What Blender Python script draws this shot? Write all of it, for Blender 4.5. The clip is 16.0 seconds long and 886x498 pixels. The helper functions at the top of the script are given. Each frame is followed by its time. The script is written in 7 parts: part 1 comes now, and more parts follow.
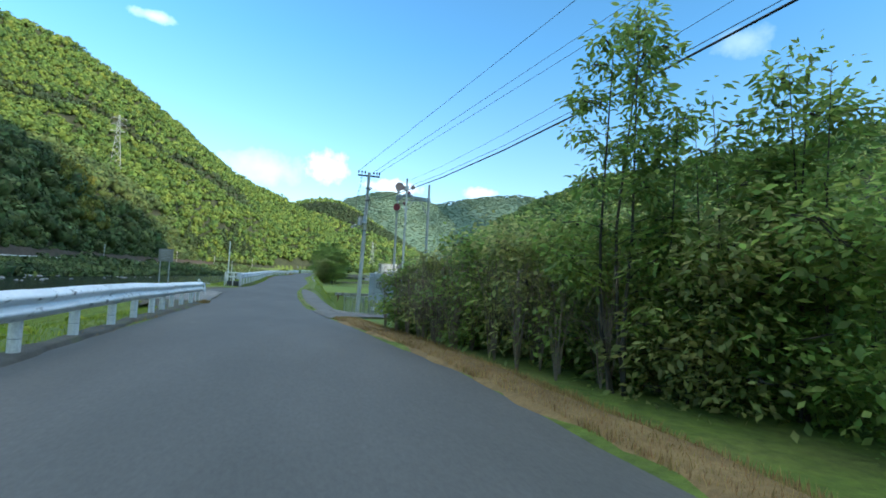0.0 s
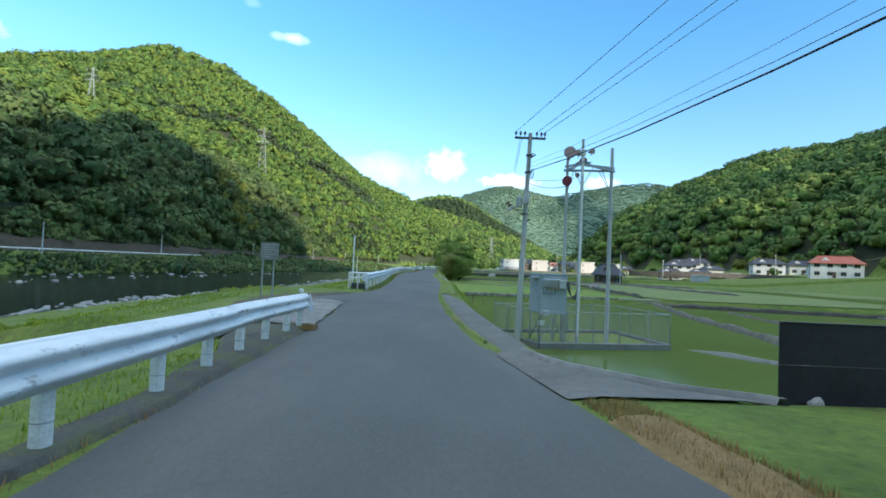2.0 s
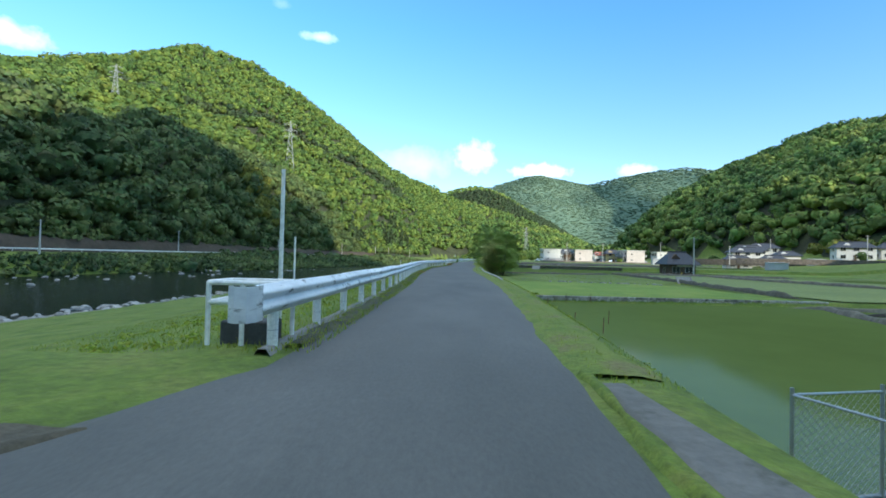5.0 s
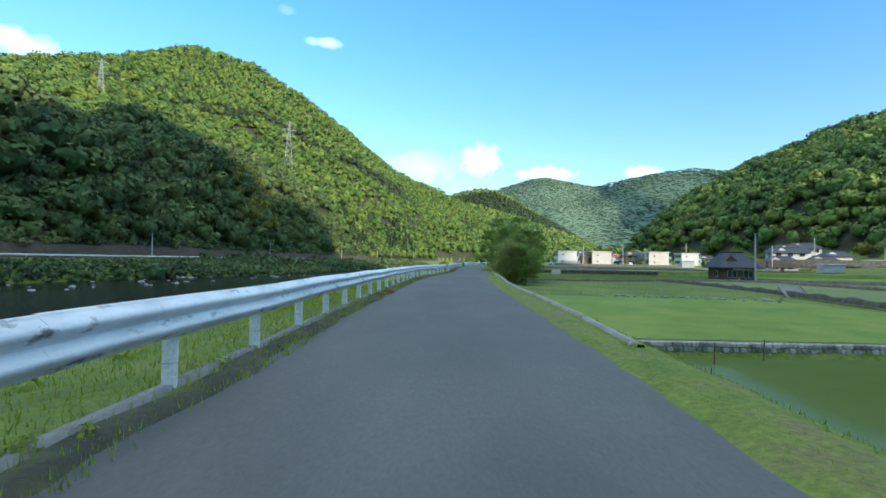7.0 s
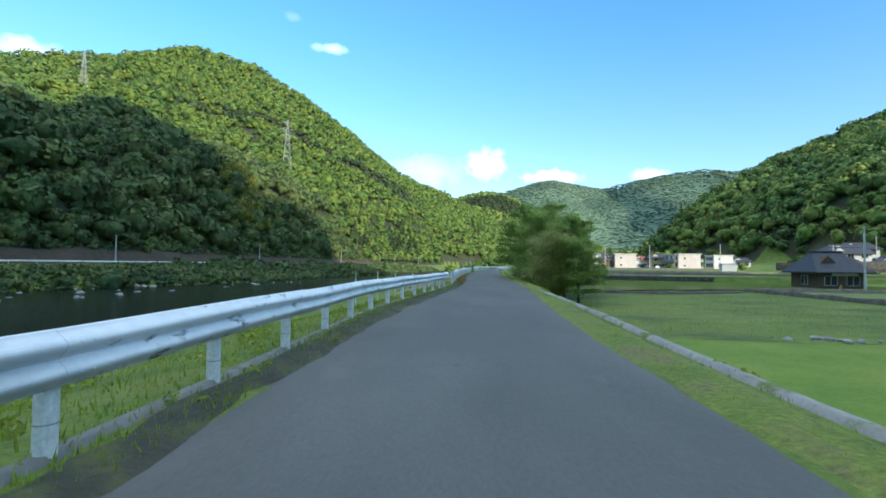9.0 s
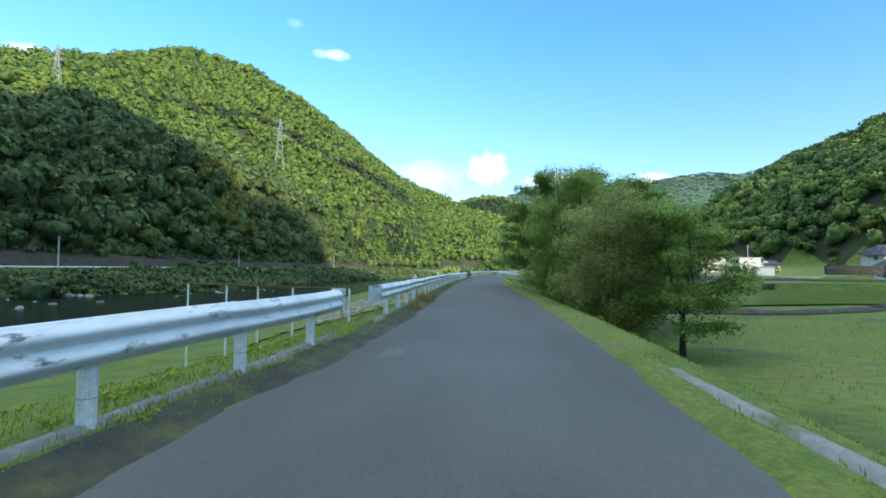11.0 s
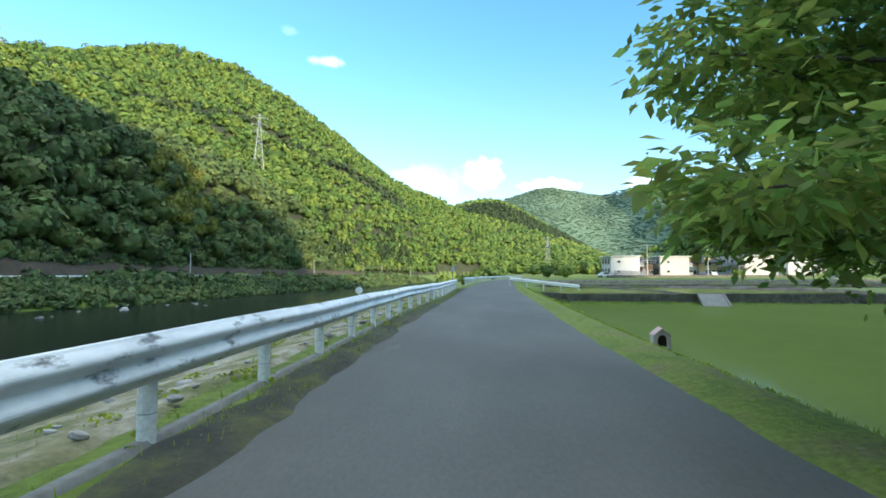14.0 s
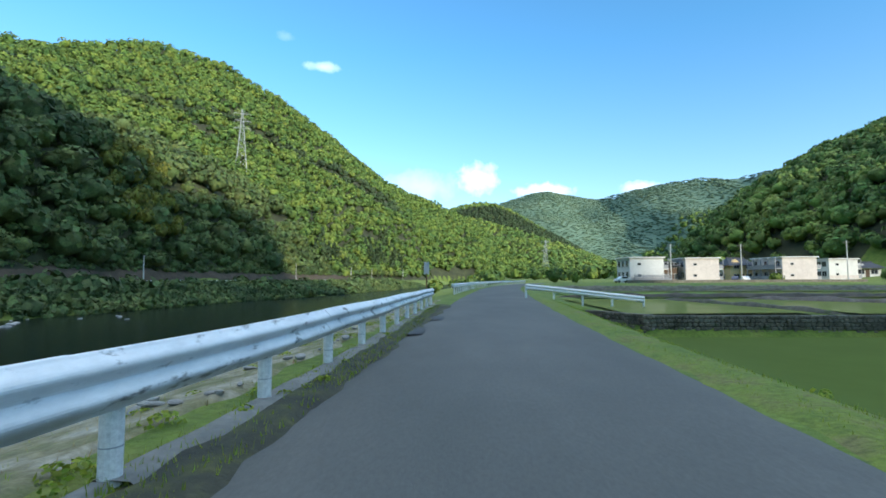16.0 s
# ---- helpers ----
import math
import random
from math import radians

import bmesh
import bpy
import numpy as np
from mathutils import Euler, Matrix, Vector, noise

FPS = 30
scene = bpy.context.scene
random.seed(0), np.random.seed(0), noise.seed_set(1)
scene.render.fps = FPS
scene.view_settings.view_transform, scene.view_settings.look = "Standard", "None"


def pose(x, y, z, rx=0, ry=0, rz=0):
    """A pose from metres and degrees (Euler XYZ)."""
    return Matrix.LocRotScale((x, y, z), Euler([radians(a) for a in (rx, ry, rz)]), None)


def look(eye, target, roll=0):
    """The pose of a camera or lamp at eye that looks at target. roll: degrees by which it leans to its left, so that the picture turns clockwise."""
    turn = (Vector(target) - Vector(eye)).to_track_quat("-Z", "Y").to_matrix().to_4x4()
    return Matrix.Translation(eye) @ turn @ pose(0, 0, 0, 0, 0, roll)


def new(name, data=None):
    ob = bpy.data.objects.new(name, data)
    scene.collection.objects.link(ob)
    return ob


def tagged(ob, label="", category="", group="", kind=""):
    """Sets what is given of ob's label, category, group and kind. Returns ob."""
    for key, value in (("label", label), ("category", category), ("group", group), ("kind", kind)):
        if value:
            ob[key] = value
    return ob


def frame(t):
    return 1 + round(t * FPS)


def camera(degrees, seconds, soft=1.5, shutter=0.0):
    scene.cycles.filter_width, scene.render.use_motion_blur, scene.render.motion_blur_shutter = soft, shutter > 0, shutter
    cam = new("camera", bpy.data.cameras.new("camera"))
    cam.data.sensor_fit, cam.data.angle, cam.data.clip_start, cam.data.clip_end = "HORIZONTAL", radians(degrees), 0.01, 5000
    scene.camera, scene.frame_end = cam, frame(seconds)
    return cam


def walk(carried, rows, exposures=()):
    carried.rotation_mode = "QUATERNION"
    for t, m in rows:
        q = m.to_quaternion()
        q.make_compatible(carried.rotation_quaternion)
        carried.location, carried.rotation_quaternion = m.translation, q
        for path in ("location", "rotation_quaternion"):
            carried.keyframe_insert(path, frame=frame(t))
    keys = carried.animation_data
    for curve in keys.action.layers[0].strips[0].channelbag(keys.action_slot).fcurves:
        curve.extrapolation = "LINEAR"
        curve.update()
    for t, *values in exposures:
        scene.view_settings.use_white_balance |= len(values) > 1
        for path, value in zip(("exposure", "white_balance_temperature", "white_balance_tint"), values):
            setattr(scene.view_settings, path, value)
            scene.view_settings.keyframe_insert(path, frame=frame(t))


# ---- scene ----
# camera and its drive
cam = camera(86.0, 16.0, soft=1.7)
walk(cam, (
    (0.0, pose(0.00, 0.00, 1.15, 93.30, -2.86, -17.02)),
    (0.5, pose(-0.31, 1.93, 1.20, 92.72, -2.81, -10.04)),
    (1.0, pose(-0.50, 3.84, 1.26, 92.42, -2.68, -6.46)),
    (1.5, pose(-0.66, 5.77, 1.28, 92.23, -2.79, -4.38)),
    (2.0, pose(-0.76, 7.77, 1.26, 92.01, -2.58, -2.88)),
    (2.5, pose(-0.88, 9.95, 1.20, 91.65, -2.30, -1.87)),
    (3.0, pose(-0.97, 12.32, 1.11, 91.42, -2.13, -0.88)),
    (3.5, pose(-1.11, 14.82, 1.03, 91.19, -1.87, -0.19)),
    (4.0, pose(-1.16, 17.51, 0.97, 91.01, -1.73, 0.32)),
    (4.5, pose(-1.14, 20.81, 1.04, 90.97, -1.52, 0.70)),
    (5.0, pose(-1.07, 24.62, 1.11, 91.02, -1.32, 0.98)),
    (5.5, pose(-0.98, 28.84, 1.14, 91.14, -1.17, 1.18)),
    (6.0, pose(-0.90, 33.38, 1.15, 91.27, -1.07, 1.35)),
    (6.5, pose(-0.85, 38.14, 1.13, 91.38, -1.01, 1.51)),
    (7.0, pose(-0.86, 43.02, 1.11, 91.42, -0.96, 1.68)),
    (7.5, pose(-0.97, 47.98, 1.12, 91.53, -0.94, 1.85)),
    (8.0, pose(-1.10, 53.03, 1.15, 91.63, -0.82, 2.08)),
    (8.5, pose(-1.19, 58.05, 1.18, 91.75, -0.73, 2.24)),
    (9.0, pose(-1.17, 62.89, 1.17, 91.89, -0.67, 2.43)),
    (9.5, pose(-0.96, 67.53, 1.16, 92.03, -0.67, 2.56)),
    (10.0, pose(-0.63, 72.03, 1.15, 92.18, -0.66, 2.64)),
    (10.5, pose(-0.24, 76.48, 1.14, 92.32, -0.60, 2.67)),
    (11.0, pose(0.13, 80.96, 1.13, 92.45, -0.47, 2.68)),
    (11.5, pose(0.40, 85.55, 1.12, 92.56, -0.33, 2.68)),
    (12.0, pose(0.48, 90.32, 1.13, 92.65, -0.27, 2.68)),
    (12.5, pose(0.55, 95.28, 1.16, 92.81, -0.22, 2.64)),
    (13.0, pose(0.70, 100.31, 1.19, 92.99, -0.20, 2.58)),
    (13.5, pose(0.77, 105.21, 1.18, 92.99, -0.05, 2.43)),
    (14.0, pose(0.80, 110.01, 1.17, 93.08, 0.14, 2.26)),
    (14.5, pose(0.79, 114.72, 1.16, 93.24, 0.20, 2.07)),
    (15.0, pose(1.01, 119.61, 1.16, 93.41, 0.15, 1.97)),
    (15.5, pose(1.24, 124.47, 1.16, 93.56, 0.14, 1.87)),
    (16.0, pose(1.48, 129.32, 1.15, 93.67, 0.21, 1.72)),
), exposures=((0.0, 0.85, 6500, 10), (8.0, 0.78, 6450, 10), (11.3, 0.9, 6500, 10), (12.5, 1.05, 6600, 10), (13.3, 1.25, 7300, 10), (13.8, 1.2, 7200, 10), (14.6, 0.95, 6600, 10), (16.0, 0.7, 6400, 10)))

# ---- world and sun ----
SUN_EL, SUN_AZ = radians(18.0), radians(140.0)
SUN_DIR = Vector((math.sin(SUN_AZ) * math.cos(SUN_EL), math.cos(SUN_AZ) * math.cos(SUN_EL), math.sin(SUN_EL)))
world = bpy.data.worlds.new("sky")
scene.world = world
world.use_nodes = True
wn, wl = world.node_tree.nodes, world.node_tree.links
wn.clear()
sky = wn.new("ShaderNodeTexSky")
sky.sky_type, sky.sun_disc = "NISHITA", False
sky.sun_elevation, sky.sun_rotation = SUN_EL, SUN_AZ
sky.air_density, sky.dust_density, sky.ozone_density, sky.altitude = 1.0, 0.6, 2.2, 200
bg = wn.new("ShaderNodeBackground")
bg.inputs["Strength"].default_value = 0.15
coord = wn.new("ShaderNodeTexCoord")


def wmath(op, a, b=None, clamp=False):
    n = wn.new("ShaderNodeMath")
    n.operation, n.use_clamp = op, clamp
    for k, v in enumerate((a, b)):
        if v is not None:
            if isinstance(v, (int, float)):
                n.inputs[k].default_value = v
            else:
                wl.new(v, n.inputs[k])
    return n.outputs[0]


def cloud(az, el, wide, tall, scale, seed, thick):
    """A cloud of given angular size round an azimuth (right of +y) and elevation, in degrees; ragged by noise."""
    sep = wn.new("ShaderNodeSeparateXYZ")
    wl.new(coord.outputs["Generated"], sep.inputs[0])
    a = wmath("ARCTAN2", sep.outputs[0], sep.outputs[1])
    e = wmath("ARCSINE", sep.outputs[2])
    u = wmath("DIVIDE", wmath("SUBTRACT", a, radians(az)), radians(wide))
    v = wmath("DIVIDE", wmath("SUBTRACT", e, radians(el)), radians(tall))
    r = wmath("SQRT", wmath("ADD", wmath("MULTIPLY", u, u), wmath("MULTIPLY", v, v)))
    tex = wn.new("ShaderNodeTexNoise")
    tex.noise_dimensions = "4D"
    tex.inputs["W"].default_value = seed
    tex.inputs["Scale"].default_value, tex.inputs["Detail"].default_value = scale, 7
    tex.inputs["Roughness"].default_value = 0.6
    wl.new(coord.outputs["Generated"], tex.inputs["Vector"])
    body = wmath("SUBTRACT", wmath("ADD", wmath("MULTIPLY", tex.outputs[0], 1.7), 0.25), r)
    soft_ = wmath("MULTIPLY", body, 0.62, True)
    return wmath("MULTIPLY", wmath("MULTIPLY", soft_, wmath("SUBTRACT", 2.0, soft_)), thick, True)


mask = None
for spec in ((-16.1, 24.0, 2.4, 0.55, 40, 1.0, 0.45), (-20.6, 26.6, 1.0, 0.5, 60, 4.0, 0.12), (2.6, 12.0, 2.6, 1.9, 46, 2.0, 0.72),
             (-4.5, 11.2, 5.0, 1.9, 30, 3.0, 0.3), (10.5, 10.4, 3.4, 0.9, 50, 6.0, 0.85), (21.0, 10.2, 2.2, 0.7, 60, 8.0, 0.6),
             (-44.5, 18.4, 3.2, 1.2, 36, 9.0, 0.7), (49.0, 24.5, 2.6, 1.4, 34, 5.0, 0.2)):
    c = cloud(*spec)
    mask = c if mask is None else wmath("MAXIMUM", mask, c)
# broken cloud overhead and all round, added out of view to brighten the shade
sepz = wn.new("ShaderNodeSeparateXYZ")
wl.new(coord.outputs["Generated"], sepz.inputs[0])
high = wmath("MULTIPLY", wmath("SUBTRACT", wmath("ARCSINE", sepz.outputs[2]), radians(35)), 1 / radians(12), True)
deck = wn.new("ShaderNodeTexNoise")
deck.inputs["Scale"].default_value, deck.inputs["Detail"].default_value = 3.2, 8
wl.new(coord.outputs["Generated"], deck.inputs["Vector"])
cover = wmath("MULTIPLY", wmath("MULTIPLY", wmath("SUBTRACT", deck.outputs[0], 0.40), 6.0, True), high)
mask = wmath("MAXIMUM", mask, cover)
mixc = wn.new("ShaderNodeMix")
mixc.data_type = "RGBA"
wl.new(mask, mixc.inputs["Factor"])
tint = wn.new("ShaderNodeMix")
tint.data_type, tint.blend_type = "RGBA", "MULTIPLY"
tint.inputs["Factor"].default_value = 1.0
rise = wn.new("ShaderNodeMix")
rise.data_type = "RGBA"
rise.inputs["A"].default_value = (1.08, 1.08, 1.16, 1)
rise.inputs["B"].default_value = (0.64, 1.19, 1.37, 1)
wl.new(wmath("MULTIPLY", wmath("ARCSINE", sepz.outputs[2]), 1 / radians(26), True), rise.inputs["Factor"])
wl.new(rise.outputs["Result"], tint.inputs["B"])
wl.new(sky.outputs[0], tint.inputs["A"])
wl.new(tint.outputs["Result"], mixc.inputs["A"])
mixc.inputs["B"].default_value = (7.8, 8.8, 9.5, 1)
wl.new(mixc.outputs["Result"], bg.inputs["Color"])
wout = wn.new("ShaderNodeOutputWorld")
wl.new(bg.outputs[0], wout.inputs[0])

sun = new("sun", bpy.data.lights.new("sun", "SUN"))
sun.data.energy, sun.data.angle, sun.data.color = 3.2, radians(0.53), (1.0, 0.93, 0.78)
sun.matrix_basis = look(SUN_DIR * 500, (0, 0, 0))

# ---- materials ----


def mat(name, colours, scale=2.0, rough=0.8, bump=0.3, bscale=None, metal=0.0, vary=0.0, island=False, spec=None,
        translucent=0.0, stretch=(1, 1, 1), fine=None, stain=None, coat=0.0, contrast=(0.72, 1.22), half=0.2):
    """Procedural surface: two noises blend the colours, a third gives relief; vary shifts value per object or per island.
    stain: (colour, scale, threshold) for patches of wear."""
    m = bpy.data.materials.new(name)
    m.use_nodes = True
    n, l = m.node_tree.nodes, m.node_tree.links
    p = n["Principled BSDF"]
    tc = n.new("ShaderNodeTexCoord")
    mp = n.new("ShaderNodeMapping")
    mp.inputs["Scale"].default_value = stretch
    geo = n.new("ShaderNodeNewGeometry")
    l.new(geo.outputs["Position"], mp.inputs["Vector"])

    def tex(sc, detail=6, rg=0.6):
        t = n.new("ShaderNodeTexNoise")
        t.inputs["Scale"].default_value, t.inputs["Detail"].default_value = sc, detail
        t.inputs["Roughness"].default_value = rg
        l.new(mp.outputs[0], t.inputs["Vector"])
        return t.outputs[0]

    def ramp(f, stops):
        r = n.new("ShaderNodeValToRGB")
        el = r.color_ramp.elements
        while len(el) < len(stops):
            el.new(0.5)
        for k, (pos, col) in enumerate(stops):
            el[k].position, el[k].color = pos, (*col, 1)
        l.new(f, r.inputs[0])
        return r.outputs[0]

    k = len(colours)
    base = ramp(tex(scale), [(0.5 - half + 2 * half * i / max(1, k - 1), c) for i, c in enumerate(colours)])
    small = ramp(tex(fine or scale * 9, 4, 0.7), [(0.25, (contrast[0],) * 3), (0.75, (contrast[1],) * 3)])
    mul = n.new("ShaderNodeMix")
    mul.data_type, mul.blend_type = "RGBA", "MULTIPLY"
    mul.inputs["Factor"].default_value = 1.0
    l.new(base, mul.inputs["A"]), l.new(small, mul.inputs["B"])
    col = mul.outputs["Result"]
    if stain:
        f = ramp(tex(stain[1], 8, 0.65), [(stain[2], (0, 0, 0)), (stain[2] + 0.09, (1, 1, 1))])
        mx = n.new("ShaderNodeMix")
        mx.data_type = "RGBA"
        l.new(f, mx.inputs["Factor"]), l.new(col, mx.inputs["A"])
        mx.inputs["B"].default_value = (*stain[0], 1)
        col = mx.outputs["Result"]
    if vary:
        src = geo.outputs["Random Per Island"] if island else n.new("ShaderNodeObjectInfo").outputs["Random"]
        hsv = n.new("ShaderNodeHueSaturation")
        mr = n.new("ShaderNodeMapRange")
        mr.inputs["To Min"].default_value, mr.inputs["To Max"].default_value = 1 - vary, 1 + vary
        l.new(src, mr.inputs["Value"]), l.new(mr.outputs[0], hsv.inputs["Value"])
        mh = n.new("ShaderNodeMapRange")
        mh.inputs["To Min"].default_value, mh.inputs["To Max"].default_value = 0.5 - vary * 0.09, 0.5 + vary * 0.07
        wob = n.new("ShaderNodeMath")
        wob.operation = "FRACT"
        w2 = n.new("ShaderNodeMath")
        w2.operation = "MULTIPLY"
        w2.inputs[1].default_value = 17.3
        l.new(src, w2.inputs[0]), l.new(w2.outputs[0], wob.inputs[0])
        l.new(wob.outputs[0], mh.inputs["Value"]), l.new(mh.outputs[0], hsv.inputs["Hue"])
        l.new(col, hsv.inputs["Color"])
        col = hsv.outputs["Color"]
    l.new(col, p.inputs["Base Color"])
    p.inputs["Roughness"].default_value, p.inputs["Metallic"].default_value = rough, metal
    p.inputs["Coat Weight"].default_value = coat
    if spec is not None:
        p.inputs["Specular IOR Level"].default_value = spec
    if bump:
        b = n.new("ShaderNodeBump")
        b.inputs["Strength"].default_value, b.inputs["Distance"].default_value = bump, 0.4 / (bscale or scale * 6)
        l.new(tex(bscale or scale * 6, 5, 0.65), b.inputs["Height"])
        l.new(b.outputs[0], p.inputs["Normal"])
    if translucent:
        tr = n.new("ShaderNodeBsdfTranslucent")
        l.new(col, tr.inputs["Color"])
        ms = n.new("ShaderNodeMixShader")
        ms.inputs[0].default_value = translucent
        l.new(p.outputs[0], ms.inputs[1]), l.new(tr.outputs[0], ms.inputs[2])
        l.new(ms.outputs[0], n["Material Output"].inputs["Surface"])
    return m


M_ASPHALT = mat("asphalt", ((0.072, 0.075, 0.069), (0.092, 0.094, 0.087), (0.116, 0.117, 0.108)), 0.5, 0.84, 0.35, 70, stretch=(1, 0.4, 1),
                fine=34.0, contrast=(0.82, 1.18), stain=((0.130, 0.129, 0.119), 0.9, 0.63))
M_GROUND = mat("grassy soil", ((0.085, 0.130, 0.016), (0.120, 0.175, 0.022), (0.160, 0.190, 0.036)), 0.6, 0.95, 0.9, 9, fine=7.0, contrast=(0.55, 1.35), half=0.14)
M_GRAVEL = mat("pale broken concrete", ((0.150, 0.148, 0.132), (0.220, 0.215, 0.195), (0.290, 0.284, 0.262)), 1.3, 0.95, 0.8, 14, fine=11, contrast=(0.55, 1.3), stretch=(0.6, 1.3, 1), stain=((0.055, 0.055, 0.045), 1.7, 0.63))
M_DIRT = mat("brown dry dirt", ((0.060, 0.054, 0.036), (0.105, 0.092, 0.062), (0.095, 0.105, 0.040)), 0.9, 0.95, 0.9, 14, fine=14, contrast=(0.6, 1.3))
M_GRIT = mat("dirty grit with moss", ((0.055, 0.054, 0.045), (0.095, 0.092, 0.078), (0.105, 0.125, 0.045)), 1.6, 0.95, 0.9, 16, fine=18)
M_STRAW = mat("dead straw litter", ((0.17, 0.105, 0.04), (0.30, 0.20, 0.08)), 2.2, 0.95, 0.9, 20, fine=22)
M_CONC = mat("weathered concrete", ((0.15, 0.148, 0.135), (0.24, 0.235, 0.215)), 0.8, 0.9, 0.4, 20, stain=((0.09, 0.085, 0.07), 1.6, 0.6))
M_PALECONC = mat("pale dusty concrete", ((0.22, 0.215, 0.195), (0.32, 0.31, 0.285)), 0.9, 0.9, 0.4, 20, stain=((0.12, 0.15, 0.035), 1.1, 0.53))
M_STONE = mat("field stone", ((0.060, 0.054, 0.042), (0.160, 0.145, 0.115)), 1.6, 0.92, 0.8, 14, vary=0.5, stain=((0.08, 0.09, 0.035), 1.4, 0.6), fine=9)
M_PALESTONE = mat("pale dry field stone", ((0.24, 0.23, 0.20), (0.42, 0.40, 0.36)), 3.0, 0.92, 0.8, 14, vary=0.5)
M_DRYBANK = mat("dry stony bank with weeds", ((0.125, 0.140, 0.050), (0.225, 0.205, 0.120), (0.35, 0.33, 0.26)), 1.3, 0.95, 0.9, 12, fine=9, contrast=(0.55, 1.35), half=0.12)
M_APRON = mat("stained grey concrete slope", ((0.105, 0.103, 0.090), (0.165, 0.160, 0.143)), 0.9, 0.9, 0.4, 18, stain=((0.05, 0.055, 0.03), 1.2, 0.6))
M_EARTH = mat("dark bare earth cut", ((0.042, 0.032, 0.021), (0.085, 0.064, 0.044)), 0.5, 0.95, 0.9, 6, stain=((0.035, 0.05, 0.015), 0.4, 0.6))
M_ROCK = mat("pale river rock", ((0.24, 0.235, 0.22), (0.40, 0.39, 0.37)), 1.5, 0.85, 0.7, 8, vary=0.25)
M_RAIL = mat("weathered white galvanised rail", ((0.55, 0.58, 0.60), (0.76, 0.79, 0.81), (0.84, 0.86, 0.87)), 1.6, 0.5, 0.15, 30, 0.0,
             stretch=(1, 0.6, 2.0), fine=9, contrast=(0.9, 1.08), stain=((0.13, 0.14, 0.14), 4.2, 0.575))
M_POST = mat("white painted post", ((0.74, 0.74, 0.72), (0.82, 0.82, 0.80)), 3.0, 0.5, 0.1, 30, stain=((0.34, 0.32, 0.27), 5.0, 0.67))
M_WHITE = mat("white paint", ((0.74, 0.74, 0.72), (0.82, 0.82, 0.80)), 1.0, 0.5, 0.05, 20)
M_POLE = mat("grey concrete pole", ((0.42, 0.42, 0.40), (0.54, 0.54, 0.52)), 1.0, 0.85, 0.2, 30, stretch=(1, 1, 0.25))
M_STEEL = mat("galvanised steel", ((0.34, 0.36, 0.38), (0.46, 0.48, 0.50)), 3.0, 0.45, 0.1, 40, 0.6)
M_DARK = mat("dark weathered steel", ((0.05, 0.05, 0.055), (0.09, 0.09, 0.095)), 3.0, 0.6, 0.1, 30, 0.2)
M_CABLE = mat("black cable", ((0.012, 0.012, 0.014), (0.02, 0.02, 0.022)), 3.0, 0.6, 0)
M_GREY = mat("light grey enamel", ((0.42, 0.43, 0.44), (0.52, 0.53, 0.54)), 2.0, 0.5, 0.05, 20)
M_CAB = mat("blue grey painted steel", ((0.34, 0.385, 0.42), (0.41, 0.455, 0.49)), 0.8, 0.5, 0.06, 15, contrast=(0.95, 1.05))
M_RED = mat("faded red enamel", ((0.20, 0.03, 0.045), (0.30, 0.05, 0.06)), 2.0, 0.55, 0.05, 20)
M_PINK = mat("sun-bleached red enamel", ((0.42, 0.27, 0.25), (0.52, 0.36, 0.33)), 2.0, 0.6, 0.05, 20)
M_SIGN = mat("weathered grey sign face", ((0.20, 0.20, 0.19), (0.28, 0.28, 0.265)), 3.0, 0.6, 0.05, 20)
M_SIGNTXT = mat("faded sign print", ((0.36, 0.37, 0.36), (0.42, 0.43, 0.42)), 3.0, 0.6, 0)
M_RUST = mat("rusty iron", ((0.10, 0.045, 0.025), (0.20, 0.10, 0.06)), 5.0, 0.85, 0.3, 40)
M_YELLOW = mat("yellow paint", ((0.55, 0.33, 0.05), (0.62, 0.40, 0.07)), 3.0, 0.5, 0)
M_LEAF = mat("broad green leaves", ((0.185, 0.295, 0.070), (0.335, 0.445, 0.110)), 0.7, 0.5, 0, vary=0.38, island=True, translucent=0.66)
M_LEAF2 = mat("shrub leaves", ((0.290, 0.330, 0.110), (0.450, 0.480, 0.170)), 0.9, 0.5, 0, vary=0.38, island=True, translucent=0.66)
M_CROWN = mat("forest foliage", ((0.044, 0.096, 0.018), (0.086, 0.150, 0.022), (0.150, 0.202, 0.029)), 0.075, 0.85, 1.0, 0.9, fine=2.2, vary=0.2, island=True, contrast=(0.42, 1.5), half=0.11)
# copy of the forest foliage, its colour retoned for the light on the hills
M_HILLCROWN = mat("hill foliage toned for its light", ((0.066, 0.130, 0.028), (0.114, 0.188, 0.036), (0.185, 0.245, 0.044)), 0.03, 0.85, 1.0, 1.4, fine=2.2, vary=0.36, island=True, contrast=(0.42, 1.5), half=0.11)
# forest foliage with the shade of the hill foot in its colour
M_SHADECROWN = mat("shade-dark forest foliage", ((0.040, 0.076, 0.022), (0.070, 0.112, 0.029), (0.112, 0.150, 0.038)), 0.06, 0.85, 1.0, 0.9, fine=2.2, vary=0.36, island=True, contrast=(0.42, 1.5), half=0.13)
# bluish pale green: distance haze is mixed into this base colour
M_HAZEWOOD = mat("hazed far forest", ((0.100, 0.172, 0.116), (0.142, 0.215, 0.142)), 0.006, 0.9, 0.3, 0.3, fine=0.12, vary=0.05, island=True, contrast=(0.86, 1.12))
# for real cedars, and for crowns darkened to stand for shade
M_CEDAR_SHADE = mat("cedar foliage and shade-dark crowns", ((0.022, 0.045, 0.014), (0.040, 0.070, 0.018)), 0.03, 0.8, 0, fine=0.6, vary=0.35, island=True)
